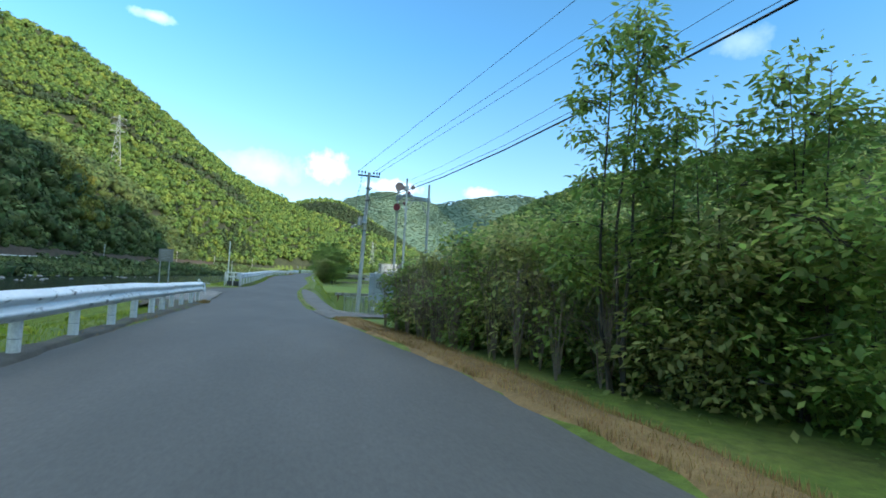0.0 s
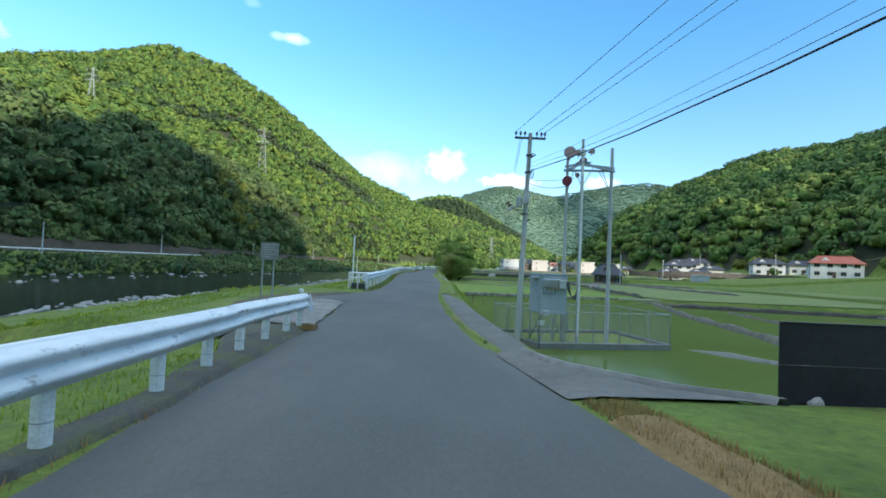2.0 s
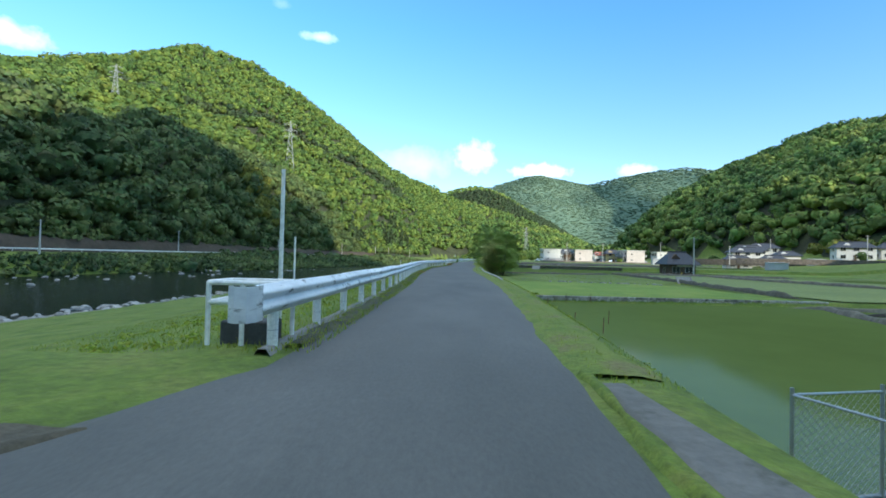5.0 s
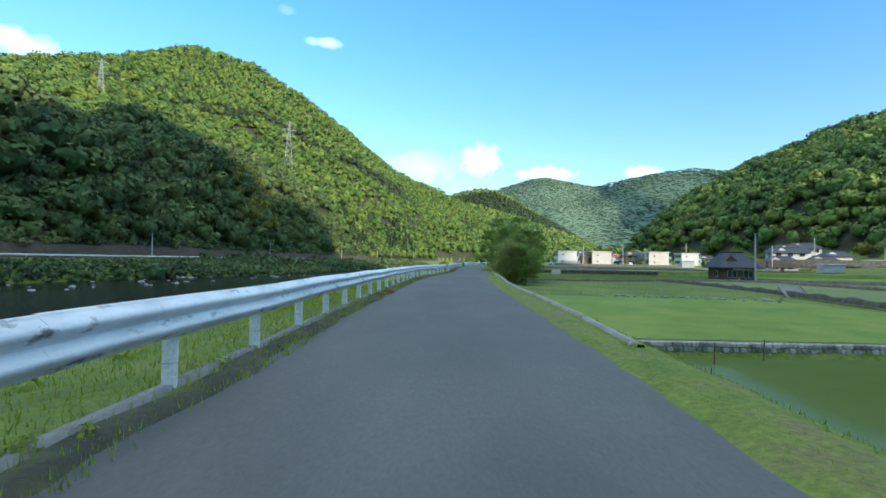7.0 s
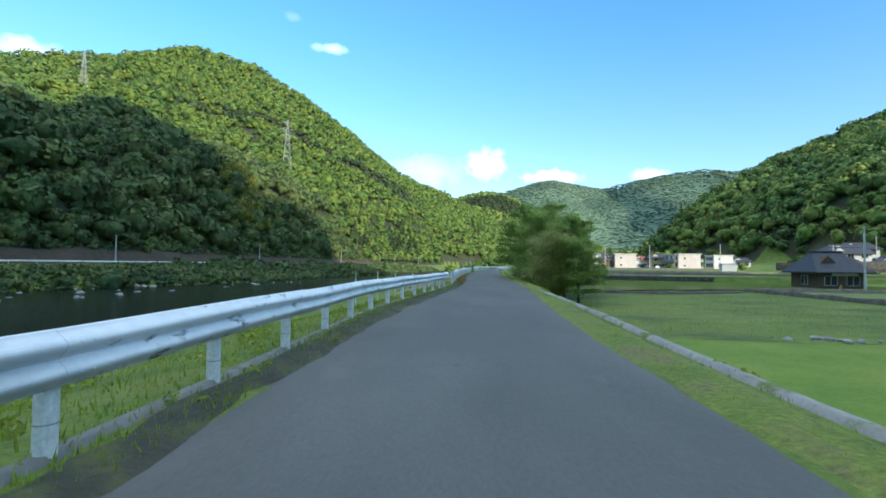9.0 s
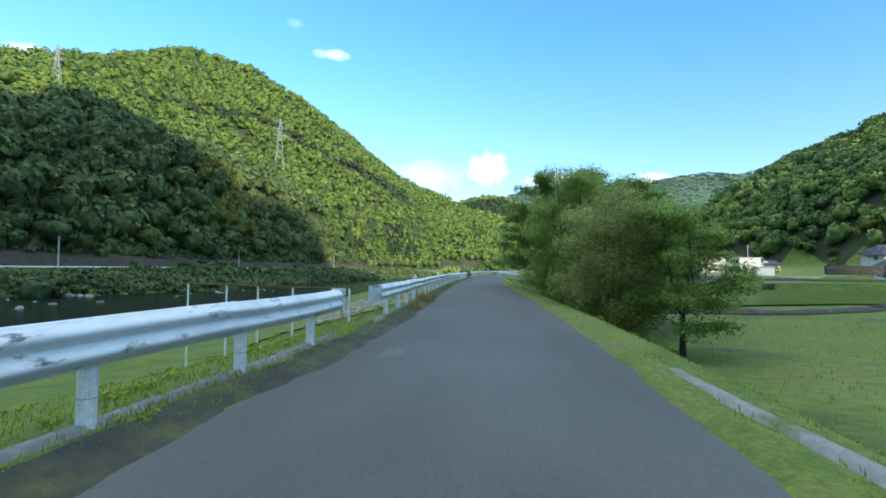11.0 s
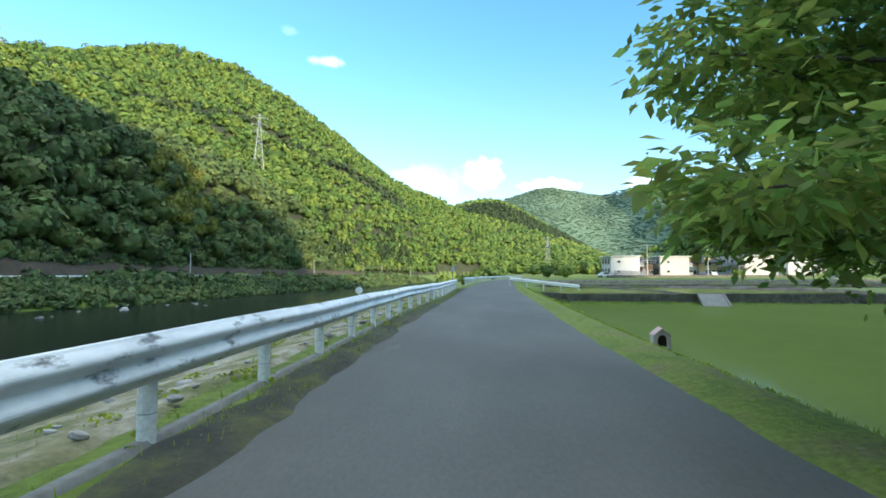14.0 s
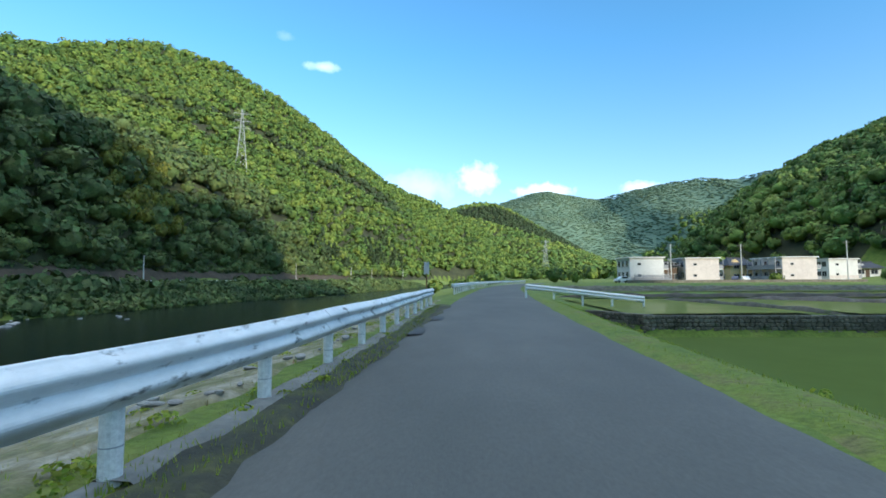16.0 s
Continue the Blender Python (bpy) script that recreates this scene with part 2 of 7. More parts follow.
M_GOLD = mat("yellow bamboo foliage", ((0.12, 0.14, 0.018), (0.19, 0.20, 0.025)), 0.05, 0.75, 0, vary=0.35, island=True, translucent=0.25)
M_BARK = mat("grey brown bark", ((0.055, 0.042, 0.030), (0.11, 0.09, 0.07)), 4.0, 0.95, 0.8, 25, stretch=(1, 1, 0.3))
M_TWIG = mat("grey brown dry twigs", ((0.16, 0.125, 0.085), (0.27, 0.22, 0.155)), 5.0, 0.95, 0.3, 30, vary=0.25)
M_GRASS = mat("grass blades", ((0.225, 0.300, 0.030), (0.320, 0.385, 0.050)), 0.35, 0.7, 0, vary=0.3, island=True, translucent=0.5)
M_DRY = mat("dry brown grass", ((0.30, 0.19, 0.065), (0.44, 0.30, 0.11)), 0.7, 0.85, 0, vary=0.35, island=True, translucent=0.2)
M_RICE = mat("young green field", ((0.100, 0.172, 0.012), (0.138, 0.212, 0.018), (0.185, 0.232, 0.030)), 0.35, 0.9, 0.8, 9.0, fine=9, contrast=(0.75, 1.25), half=0.14)
M_FALLOW = mat("fallow field with weeds", ((0.070, 0.092, 0.022), (0.118, 0.170, 0.020), (0.160, 0.190, 0.036)), 0.3, 0.9, 0.9, 6.0, fine=4, contrast=(0.6, 1.3), half=0.14, stretch=(0.5, 1, 1), stain=((0.095, 0.080, 0.042), 0.5, 0.62))
M_MUD = mat("stubbly wet field", ((0.125, 0.160, 0.036), (0.185, 0.220, 0.048)), 0.12, 0.8, 0.5, 5.0, fine=2.0)
M_MOSS = mat("mossy verge", ((0.095, 0.150, 0.018), (0.150, 0.195, 0.027), (0.165, 0.150, 0.055)), 1.1, 0.95, 0.9, 18, fine=14, contrast=(0.5, 1.4), half=0.14)
M_ROOF = mat("dark glazed roof tiles", ((0.022, 0.026, 0.036), (0.042, 0.048, 0.064)), 1.5, 0.62, 0.3, 14)
M_ROOFRED = mat("red roof tiles", ((0.22, 0.055, 0.035), (0.30, 0.085, 0.05)), 1.5, 0.6, 0.3, 14)
M_WALLW = mat("off-white render", ((0.58, 0.575, 0.555), (0.68, 0.67, 0.65)), 0.6, 0.8, 0.1, 10, stain=((0.48, 0.46, 0.42), 0.9, 0.66))
M_WALLP = mat("pinkish white render", ((0.54, 0.475, 0.445), (0.63, 0.565, 0.53)), 0.6, 0.8, 0.1, 10, stain=((0.46, 0.39, 0.36), 0.9, 0.66))
M_WALLY = mat("yellow render", ((0.58, 0.42, 0.20), (0.66, 0.50, 0.26)), 0.6, 0.8, 0.1, 10)
M_WOOD = mat("dark weathered boards", ((0.07, 0.042, 0.026), (0.13, 0.08, 0.05)), 1.5, 0.85, 0.3, 12)
M_GLASS = mat("dark window glass", ((0.02, 0.024, 0.028), (0.03, 0.034, 0.04)), 1.0, 0.08, 0)
M_BALC = mat("grey balcony panel", ((0.20, 0.21, 0.23), (0.28, 0.29, 0.31)), 1.0, 0.6, 0.1, 12)
M_SILT = mat("dark silt and moss", ((0.030, 0.030, 0.025), (0.058, 0.058, 0.036), (0.110, 0.118, 0.030)), 2.0, 0.95, 0.9, 18, fine=12)
M_PYLON = mat("dull grey pylon steel", ((0.30, 0.32, 0.33), (0.38, 0.40, 0.41)), 1.0, 0.7, 0)
M_SHEET = mat("black plastic sheet", ((0.014, 0.012, 0.016), (0.024, 0.021, 0.027), (0.034, 0.030, 0.036)), 1.5, 0.62, 0.2, 12.0)
M_TYRE = mat("black rubber", ((0.015, 0.015, 0.015), (0.025, 0.025, 0.025)), 5.0, 0.8, 0)


def water(name, colour, rough, ripple, scale, murk=0.5):
    m = mat(name, (colour, tuple(c * 1.35 for c in colour)), 0.08, rough, 0, fine=0.4)
    n, l = m.node_tree.nodes, m.node_tree.links
    p = n["Principled BSDF"]
    p.inputs["IOR"].default_value = 1.33
    p.inputs["Specular IOR Level"].default_value = murk
    geo = n.new("ShaderNodeNewGeometry")
    t = n.new("ShaderNodeTexNoise")
    t.inputs["Scale"].default_value, t.inputs["Detail"].default_value = scale, 3
    l.new(geo.outputs["Position"], t.inputs["Vector"])
    b = n.new("ShaderNodeBump")
    b.inputs["Strength"].default_value, b.inputs["Distance"].default_value = ripple, 0.05
    l.new(t.outputs[0], b.inputs["Height"]), l.new(b.outputs[0], p.inputs["Normal"])
    return m


def paddy(name, colour, gloss):
    """Murky water: mostly the mud's own colour under a weak mirror."""
    m = mat(name, (colour, tuple(c * 1.2 for c in colour)), 0.06, 1.0, 0, fine=0.4, spec=0.0, contrast=(0.93, 1.07))
    n, l = m.node_tree.nodes, m.node_tree.links
    g = n.new("ShaderNodeBsdfGlossy")
    g.inputs["Roughness"].default_value = 0.08
    ms = n.new("ShaderNodeMixShader")
    ms.inputs[0].default_value = gloss
    l.new(n["Principled BSDF"].outputs[0], ms.inputs[1]), l.new(g.outputs[0], ms.inputs[2])
    l.new(ms.outputs[0], n["Material Output"].inputs["Surface"])
    return m


M_RIVER = water("dark river water", (0.010, 0.014, 0.010), 0.18, 0.6, 1.2, 0.12)
M_PLOT = paddy("shallow bright paddy water", (0.150, 0.175, 0.055), 0.16)
M_PADDY = paddy("muddy green paddy water", (0.088, 0.122, 0.034), 0.10)

# ---- helpers of this scene ----


def link_mesh(name, verts, faces, material, parent=None, smooth=False):
    me = bpy.data.meshes.new(name)
    me.from_pydata(verts, [], faces)
    me.update()
    if smooth:
        me.polygons.foreach_set("use_smooth", np.ones(len(me.polygons), dtype=bool))
    if material:
        me.materials.append(material)
    ob = new(name, me)
    ob.parent = parent
    return ob


def part(name, bm, material, parent, label="", smooth=False):
    me = bpy.data.meshes.new(name)
    bm.to_mesh(me)
    bm.free()
    if smooth:
        me.polygons.foreach_set("use_smooth", np.ones(len(me.polygons), dtype=bool))
    me.materials.append(material)
    ob = new(name, me)
    ob.parent = parent
    if label:
        ob["label"] = label
    return ob


def thing(name, m, label, category, group="", kind=""):
    ob = new(name)
    ob.empty_display_size = 0.2
    ob.matrix_basis = m
    return tagged(ob, label, category, group, kind)


def box(bm, x0, x1, y0, y1, z0, z1, m=None, bevel=0.0):
    r = bmesh.ops.create_cube(bm, size=1.0)
    t = Matrix.Translation(((x0 + x1) / 2, (y0 + y1) / 2, (z0 + z1) / 2)) @ Matrix.Diagonal((x1 - x0, y1 - y0, z1 - z0, 1))
    bmesh.ops.transform(bm, matrix=(m or Matrix()) @ t, verts=r["verts"])
    if bevel:
        es = list({e for v in r["verts"] for e in v.link_edges})
        bmesh.ops.bevel(bm, geom=es, offset=bevel, segments=1, affect="EDGES")
    return bm


def tube(bm, pts, radii, sides=8, cap=True):
    """A tapered tube along a polyline."""
    pts = [Vector(p) for p in pts]
    if isinstance(radii, (int, float)):
        radii = [radii] * len(pts)
    rings = []
    for i, p in enumerate(pts):
        d = (pts[min(i + 1, len(pts) - 1)] - pts[max(i - 1, 0)]).normalized()
        a = d.orthogonal().normalized() if abs(d.z) > 0.95 else d.cross(Vector((0, 0, 1))).normalized()
        b = d.cross(a)
        rings.append([bm.verts.new(p + (a * math.cos(t) + b * math.sin(t)) * radii[i]) for t in [2 * math.pi * k / sides for k in range(sides)]])
    for r0, r1 in zip(rings, rings[1:]):
        for k in range(sides):
            bm.faces.new((r0[k], r0[(k + 1) % sides], r1[(k + 1) % sides], r1[k]))
    if cap:
        bm.faces.new(rings[0][::-1])
        bm.faces.new(rings[-1])
    return bm


def quads_mesh(name, verts, material, parent=None, per=4):
    """One mesh of many separate polygons, `per` corners each, from an array (n * per, 3)."""
    n = len(verts) // per
    me = bpy.data.meshes.new(name)
    me.vertices.add(len(verts))
    me.vertices.foreach_set("co", np.asarray(verts, dtype=np.float32).ravel())
    me.loops.add(n * per)
    me.loops.foreach_set("vertex_index", np.arange(n * per, dtype=np.int32))
    me.polygons.add(n)
    me.polygons.foreach_set("loop_start", np.arange(n, dtype=np.int32) * per)
    me.update(calc_edges=True)
    me.materials.append(material)
    ob = new(name, me)
    ob.parent = parent
    return ob


rng = np.random.default_rng(7)

# ---- the plan: road line and terrain ----
RY = (-20, 0, 5, 8, 12, 15, 18, 23, 28, 36, 44, 52, 62, 70, 75, 82, 90, 101, 111, 120, 131, 139, 146, 160, 185, 210, 235, 260)
R_RIGHT = (5.5, 2.5, 2.0, 1.55, 0.95, 0.6, 0.3, 0.1, 0.15, 0.6, 1.0, 1.08, 1.0, 1.05, 1.3, 1.8, 2.4, 2.8, 3.05, 3.3, 4.1, 4.6, 5.1, 6.3, 8.8, 12.5, 18.5, 27.0)
R_LEFT = (-4.0, -2.7, -2.7, -2.7, -2.75, -2.75, -2.8, -3.0, -3.0, -2.8, -2.95, -3.2, -3.2, -3.15, -2.95, -2.2, -1.3, -1.15, -0.95, -0.75, -0.1, 0.3, 0.75, 1.7, 4.0, 7.5, 13.0, 20.5)
Z_Y = (-20, 0, 5, 8, 12, 15, 18, 21, 25, 30, 60, 260)
Z_Z = (0.0, 0.0, 0.09, 0.08, -0.03, -0.09, -0.14, -0.09, -0.03, 0.0, 0.0, 0.0)


def smooth_interp(y, xs, zs):
    """Gentle curve through a table (average of shifted linear looks-ups)."""
    y = np.asarray(y, dtype=float)
    return sum(np.interp(y + d, xs, zs) for d in (-3, -1.5, 0, 1.5, 3)) / 5


def right_edge(y): return smooth_interp(y, RY, R_RIGHT)
def left_edge(y): return smooth_interp(y, RY, R_LEFT)
def road_z(y): return smooth_interp(y, Z_Y, Z_Z)


WATER_Z = -4.8


def rail_a(y): return np.interp(y, (-12, 0, 6.3, 9.35, 10.9, 12.3, 13.6, 15.0, 16.1, 17.0, 18.2), (-3.5, -2.86, -2.80, -2.88, -2.99, -3.04, -3.12, -3.18, -3.14, -3.07, -3.03))


def rail_a_drop(y): return np.interp(y, (0, 7.9, 9.4, 10.9, 12.3, 13.8, 15.2, 16.5, 17.7), (0.44, 0.445, 0.415, 0.375, 0.34, 0.30, 0.265, 0.245, 0.235)) - road_z(y) - 0.40


def near_shore(y): return np.interp(y, (0, 60, 90, 120, 160, 230, 300, 420, 700, 1300), (-37, -37.5, -35, -30, -25.5, -28, -22, -8, 15, 60))
def far_shore(y): return np.interp(y, (0, 120, 156, 175, 204, 258, 300, 420, 700, 1300), (-92, -90, -84, -76, -66, -60, -50, -34, -10, 40))
def far_road(y): return np.interp(y, (0, 120, 160, 200, 263, 330, 400, 500, 700, 1300), (-101, -101, -98, -94, -92, -84, -74, -60, -32, 24))


def vnoise(x, y, s, seed=0.0):
    """Cheap smooth noise from summed sines, -1 to 1."""
    x, y = x / s + seed, y / s - seed * 1.7
    return (np.sin(1.7 * x + 0.6 * np.sin(1.3 * y)) + np.sin(1.9 * y + 0.8 * np.sin(1.1 * x + 2)) + np.sin(1.3 * (x + y) + 1.3) * 0.7) / 2.7


GULLY = ((-262, 440), (-245, 478), (-221, 519), (-214, 590), (-182, 604), (-145, 624), (-106, 700), (-70, 790))


def gully_side(x, y):
    """Distance from the slanting gully of the left hill; positive on its uphill side."""
    best = np.full(np.shape(x), 1e6)
    side = np.zeros(np.shape(x))
    for (ax_, ay_), (bx_, by_) in zip(GULLY, GULLY[1:]):
        dx, dy = bx_ - ax_, by_ - ay_
        u = np.clip(((x - ax_) * dx + (y - ay_) * dy) / (dx * dx + dy * dy), 0, 1)
        px_, py_ = x - ax_ - u * dx, y - ay_ - u * dy
        d = np.hypot(px_, py_)
        s = np.sign(dx * py_ - dy * px_)
        side = np.where(d < best, d * s, side)
        best = np.minimum(best, d)
    return side


def gully(x, y):
    side = gully_side(x, y)
    return 7 * np.exp(-((side + 16) / 14) ** 2) - 8 * np.exp(-((side - 9) / 12) ** 2)


def hill_left(x, y):
    f = far_road(y) - 5
    xr = np.interp(y, (0, 200, 309, 420, 520, 610, 700, 760, 800, 850, 1000, 1150, 1400, 1700), (-285, -288, -295, -330, -355, -362, -366, -318, -250, -190, -150, -110, -60, 0))
    zr = np.interp(y, (0, 200, 309, 420, 520, 610, 700, 760, 800, 850, 1000, 1150, 1400, 1700), (70, 85, 108, 156, 200, 246, 294, 292, 256, 210, 190, 150, 110, 90))
    u = np.clip((f - x) / np.maximum(f - xr, 30), 0, 3)
    z = np.where(u < 1, zr * np.clip(u, 0, 1) ** np.interp(y, (300, 450), (0.46, 0.72)) * np.clip(u / 0.13, 0, 1) ** 0.6, zr * (1 - 0.25 * (u - 1)))
    ribs = 7.0 * vnoise(x + 0.4 * y, y, 34, 1.0) + 3 * vnoise(x, y, 14, 5.0)
    z = z + gully(x, y) * np.clip(u * 3, 0, 1)
    return np.where(u > 0, z + ribs * np.clip(u * 3, 0, 1) * np.clip(1.3 - u, 0, 1), -1e3)


SPUR = ((-230, 930, 196), (-150, 1000, 182), (-70, 1075, 160), (-6, 1150, 140), (50, 1210, 108), (110, 1280, 76), (190, 1360, 48), (280, 1450, 24))


def hill_spur(x, y):
    """The long spur by which the left hill runs out into the valley."""
    best = np.full(np.shape(x), -1e3)
    for (ax_, ay_, az_), (bx_, by_, bz_) in zip(SPUR, SPUR[1:]):
        dx, dy = bx_ - ax_, by_ - ay_
        u = np.clip(((x - ax_) * dx + (y - ay_) * dy) / (dx * dx + dy * dy), 0, 1)
        d = np.hypot(x - ax_ - u * dx, y - ay_ - u * dy)
        best = np.maximum(best, az_ + (bz_ - az_) * u - 0.70 * d)
    return np.where(best > 4, best + 4 * vnoise(x, y, 34, 1.0) * np.clip(best / 40, 0, 1), -1e3)


def hill_right(x, y):
    f = np.interp(y, (-50, 160, 220, 300, 380, 420, 450, 480, 560, 700), (230, 180, 164, 142, 129, 133, 146, 172, 240, 300))
    xr = np.interp(y, (-50, 160, 300, 400, 450, 500, 560, 700), (380, 330, 300, 272, 252, 262, 320, 420))
    zr = np.interp(y, (-50, 160, 300, 400, 450, 500, 560, 700), (105, 98, 96, 95, 86, 54, 18, 10))
    u = np.clip((x - f) / (xr - f), 0, 3)
    z = np.where(u < 1, zr * np.clip(u, 0, 1) ** 0.62, zr * (1 - 0.15 * (u - 1)))
    return np.where(u > 0, z + (4 * vnoise(x, y, 30, 3.0) + 2 * vnoise(x, y, 13, 9.0)) * np.clip(u * 4, 0, 1), -1e3)


def hill_far(x, y):
    # the small wooded hill, then the high ridge behind it
    a = np.interp(x, (-250, -60, -9, 40, 72, 110, 163, 237, 305, 370, 430), (130, 180, 206, 219, 222, 217, 197, 149, 108, 60, 0))
    ya = np.interp(x, (-250, 200, 370, 430), (1500, 1500, 1460, 1440))
    za = a * np.clip(1 - np.abs(ya - y) / 420, 0, 1) ** 0.9
    b = np.interp(x, (-900, -200, 60, 150, 225, 400, 480, 572, 693, 770, 936, 1012, 1076, 1110, 1500), (260, 270, 290, 330, 402, 456, 462, 442, 398, 400, 424, 420, 392, 395, 440))
    yb = np.interp(x, (-900, 570, 693, 770, 936, 1012, 1076, 1110, 1500), (2700, 2600, 2500, 2300, 2200, 2100, 2000, 1900, 1700))
    zb = b * np.clip(1 - np.abs(yb - y) / 900, 0, 1) ** 0.8
    zb = zb + 26 * vnoise(x, y, 120, 2.0) * np.clip(zb / 200, 0, 1) * np.clip((yb - y) / 300, 0, 1)
    return np.maximum(za, zb)


def shade_hill(x, y):
    # unseen hill behind the start of the drive, shaped to shade the valley floor
    h = np.interp(x, (-900, 0, 352, 373, 387, 400, 417, 440, 455, 470, 495, 520, 556, 570, 582, 596, 700, 800, 1000, 1300), (190, 200, 277, 304, 324, 362, 390, 402, 376, 345, 347, 360, 376, 384, 320, 262, 230, 220, 230, 230))
    return h * np.clip(1 - np.abs(y + 420) / np.interp(x, (430, 500, 580), (330, 200, 75)), 0, 1) ** 0.8


FIELDS_Z = ((-60, -1.92), (59.0, -1.92), (59.4, -1.50), (80, -1.50), (80.6, -1.50), (150.6, -1.45), (151.4, -0.55), (205, -0.45), (206, 0.2), (260, 0.35), (600, 2), (1300, 25), (2900, 40))


def valley(x, y):
    zr = road_z(y)
    le, re = left_edge(y), right_edge(y)
    zf = np.interp(y - np.where(y > 140, np.clip((9.9 - x) * 1.9, 0, 6), 0), [a for a, _ in FIELDS_Z], [b for _, b in FIELDS_Z])
    # right bank down to the fields
    shelf = np.interp(y, (11.6, 12.7, 12.9, 13.2, 13.8, 14.5, 15.2, 17.5), (4.95, 4.95, 2.3, 1.66, 1.26, 0.82, 0.66, 0.75))
    ramp = np.clip((x - re - shelf) / np.interp(y, (12.7, 12.9, 14.8, 16.5), (1.9, 0.4, 0.45, 1.9)) / np.interp(y, (120, 141, 149, 158, 165), (1.0, 1.0, 1.5, 1.5, 1.0)), 0, 1)
    right = zr - 0.03 + (zf - zr) * ramp * ramp * (3 - 2 * ramp) + np.clip((x - 100) / 50, 0, 1) * 4.5
    # left bank down to the river
    d0 = le - 0.9 - np.where((y > 17) & (y < 30), 4.0, 0.0)
    ns = near_shore(y)
    u = np.clip((d0 - x) / (d0 - ns), 0, 1)
    steep = np.interp(y, (0, 75, 110, 300), (0.45, 0.45, 0.72, 0.8))
    bank = np.where(u < 0.3, u / 0.3 * steep, steep + (u - 0.3) / 0.7 * (1 - steep))
    # further on a gentle stony shelf below the rail, then a steep drop
    d = d0 - x
    shelf_z = -0.20 * np.clip(d, 0, 4.5) - 0.55 * np.clip(d - 4.5, 0, 6.2) - 0.59 * np.clip((d - 10.7) / np.maximum(d0 - ns - 10.7, 1), 0, 1)
    w = np.interp(y, (96, 108), (0, 1))
    left = zr - 0.02 + (1 - w) * (WATER_Z - 0.1 - zr) * bank + w * shelf_z + 0.12 * vnoise(x, y, 2.2, 4.0) * np.clip(u * 8, 0, 1)
    fs, fr = far_shore(y), far_road(y)
    bed = WATER_Z - 0.1 - 1.3 * np.clip(np.minimum(ns - x, x - fs) / 5, 0, 1)
    v = np.clip((fs - x) / np.maximum(fs - fr - 3.2, 1), 0, 1)
    far = WATER_Z - 0.1 + (0.3 - WATER_Z + 0.1) * v ** 0.7
    lw = le - np.interp(y, (17, 18, 22.5, 24, 25, 27, 29.5, 31), (0.1, 0.3, 0.5, 2.8, 2.5, 1.3, 0.35, 0.1))
    z = np.where(x >= re, right, np.where(x > lw, zr - 0.06, left))
    z = np.where(x < ns, bed, z)
    return np.where(x < fs, far, z)


def ground_z(x, y):
    x, y = np.asarray(x, dtype=float), np.asarray(y, dtype=float)
    return np.maximum.reduce([valley(x, y), hill_left(x, y), hill_spur(x, y), hill_right(x, y), np.where(hill_far(x, y) > 8, hill_far(x, y) - 4, -90), np.where(shade_hill(x, y) > 8, shade_hill(x, y) - 4, -90)])


def steps(*runs):
    out = []
    for a, b, s in runs:
        out += list(np.arange(a, b, s))
    return np.array(out + [runs[-1][1]])


GS = steps((-1500, -420, 60), (-420, -108, 7), (-108, -80, 2.0), (-80, -24, 3.0), (-24, -8, 0.8), (-8, -2.2, 0.29), (-2.2, 2.2, 0.55), (2.2, 8.2, 0.3), (8.2, 24, 1.2),
           (24, 110, 5), (110, 420, 7), (420, 700, 14), (700, 1600, 45))
GY = steps((-900, -60, 40), (-60, -8, 6), (-8, 11, 0.8), (11, 17, 0.25), (17, 58, 0.8), (58, 60, 0.2), (60, 80, 1.0), (80, 81, 0.25), (81, 150, 0.9), (150, 152, 0.2), (152, 158, 0.4), (158, 205, 2.5), (205, 330, 4), (330, 900, 8), (900, 2900, 28))


def grid_mesh(name, gx, gy, zfun, material, shift=None):
    yy, ss = np.meshgrid(gy, gx, indexing="ij")
    off = shift(yy) if shift else 0
    xx = ss + off
    zz = zfun(xx, yy)
    v = np.stack([xx, yy, zz], -1).reshape(-1, 3)
    ny, nx = len(gy), len(gx)
    i = np.arange(ny * nx).reshape(ny, nx)
    f = np.stack([i[:-1, :-1], i[:-1, 1:], i[1:, 1:], i[1:, :-1]], -1).reshape(-1, 4)
    return link_mesh(name, v.tolist(), f.tolist(), material, smooth=True)


def mid_line(y): return (left_edge(y) + right_edge(y)) / 2


ground = grid_mesh("ground", GS, GY, ground_z, M_GROUND, mid_line)
# dark floor colour that has the shade under the crowns in it
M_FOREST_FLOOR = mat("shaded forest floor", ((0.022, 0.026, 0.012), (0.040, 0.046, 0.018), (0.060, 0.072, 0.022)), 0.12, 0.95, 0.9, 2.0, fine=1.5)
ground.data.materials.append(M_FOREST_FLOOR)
gc = np.empty(len(ground.data.polygons) * 3)
ground.data.polygons.foreach_get("center", gc)
gc = gc.reshape(-1, 3)
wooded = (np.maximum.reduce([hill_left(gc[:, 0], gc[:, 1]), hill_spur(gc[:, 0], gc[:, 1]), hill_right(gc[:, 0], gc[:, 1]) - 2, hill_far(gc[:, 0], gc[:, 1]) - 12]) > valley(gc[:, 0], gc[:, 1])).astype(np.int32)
# far ridge ground takes the same haze-tinted colour as its trees
ground.data.materials.append(M_HAZEWOOD)
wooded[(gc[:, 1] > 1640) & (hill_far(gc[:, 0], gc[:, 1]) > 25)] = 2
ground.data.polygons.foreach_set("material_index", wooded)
tagged(ground, "green valley floor and wooded hillsides of grass and soil", "ground", kind="structure")

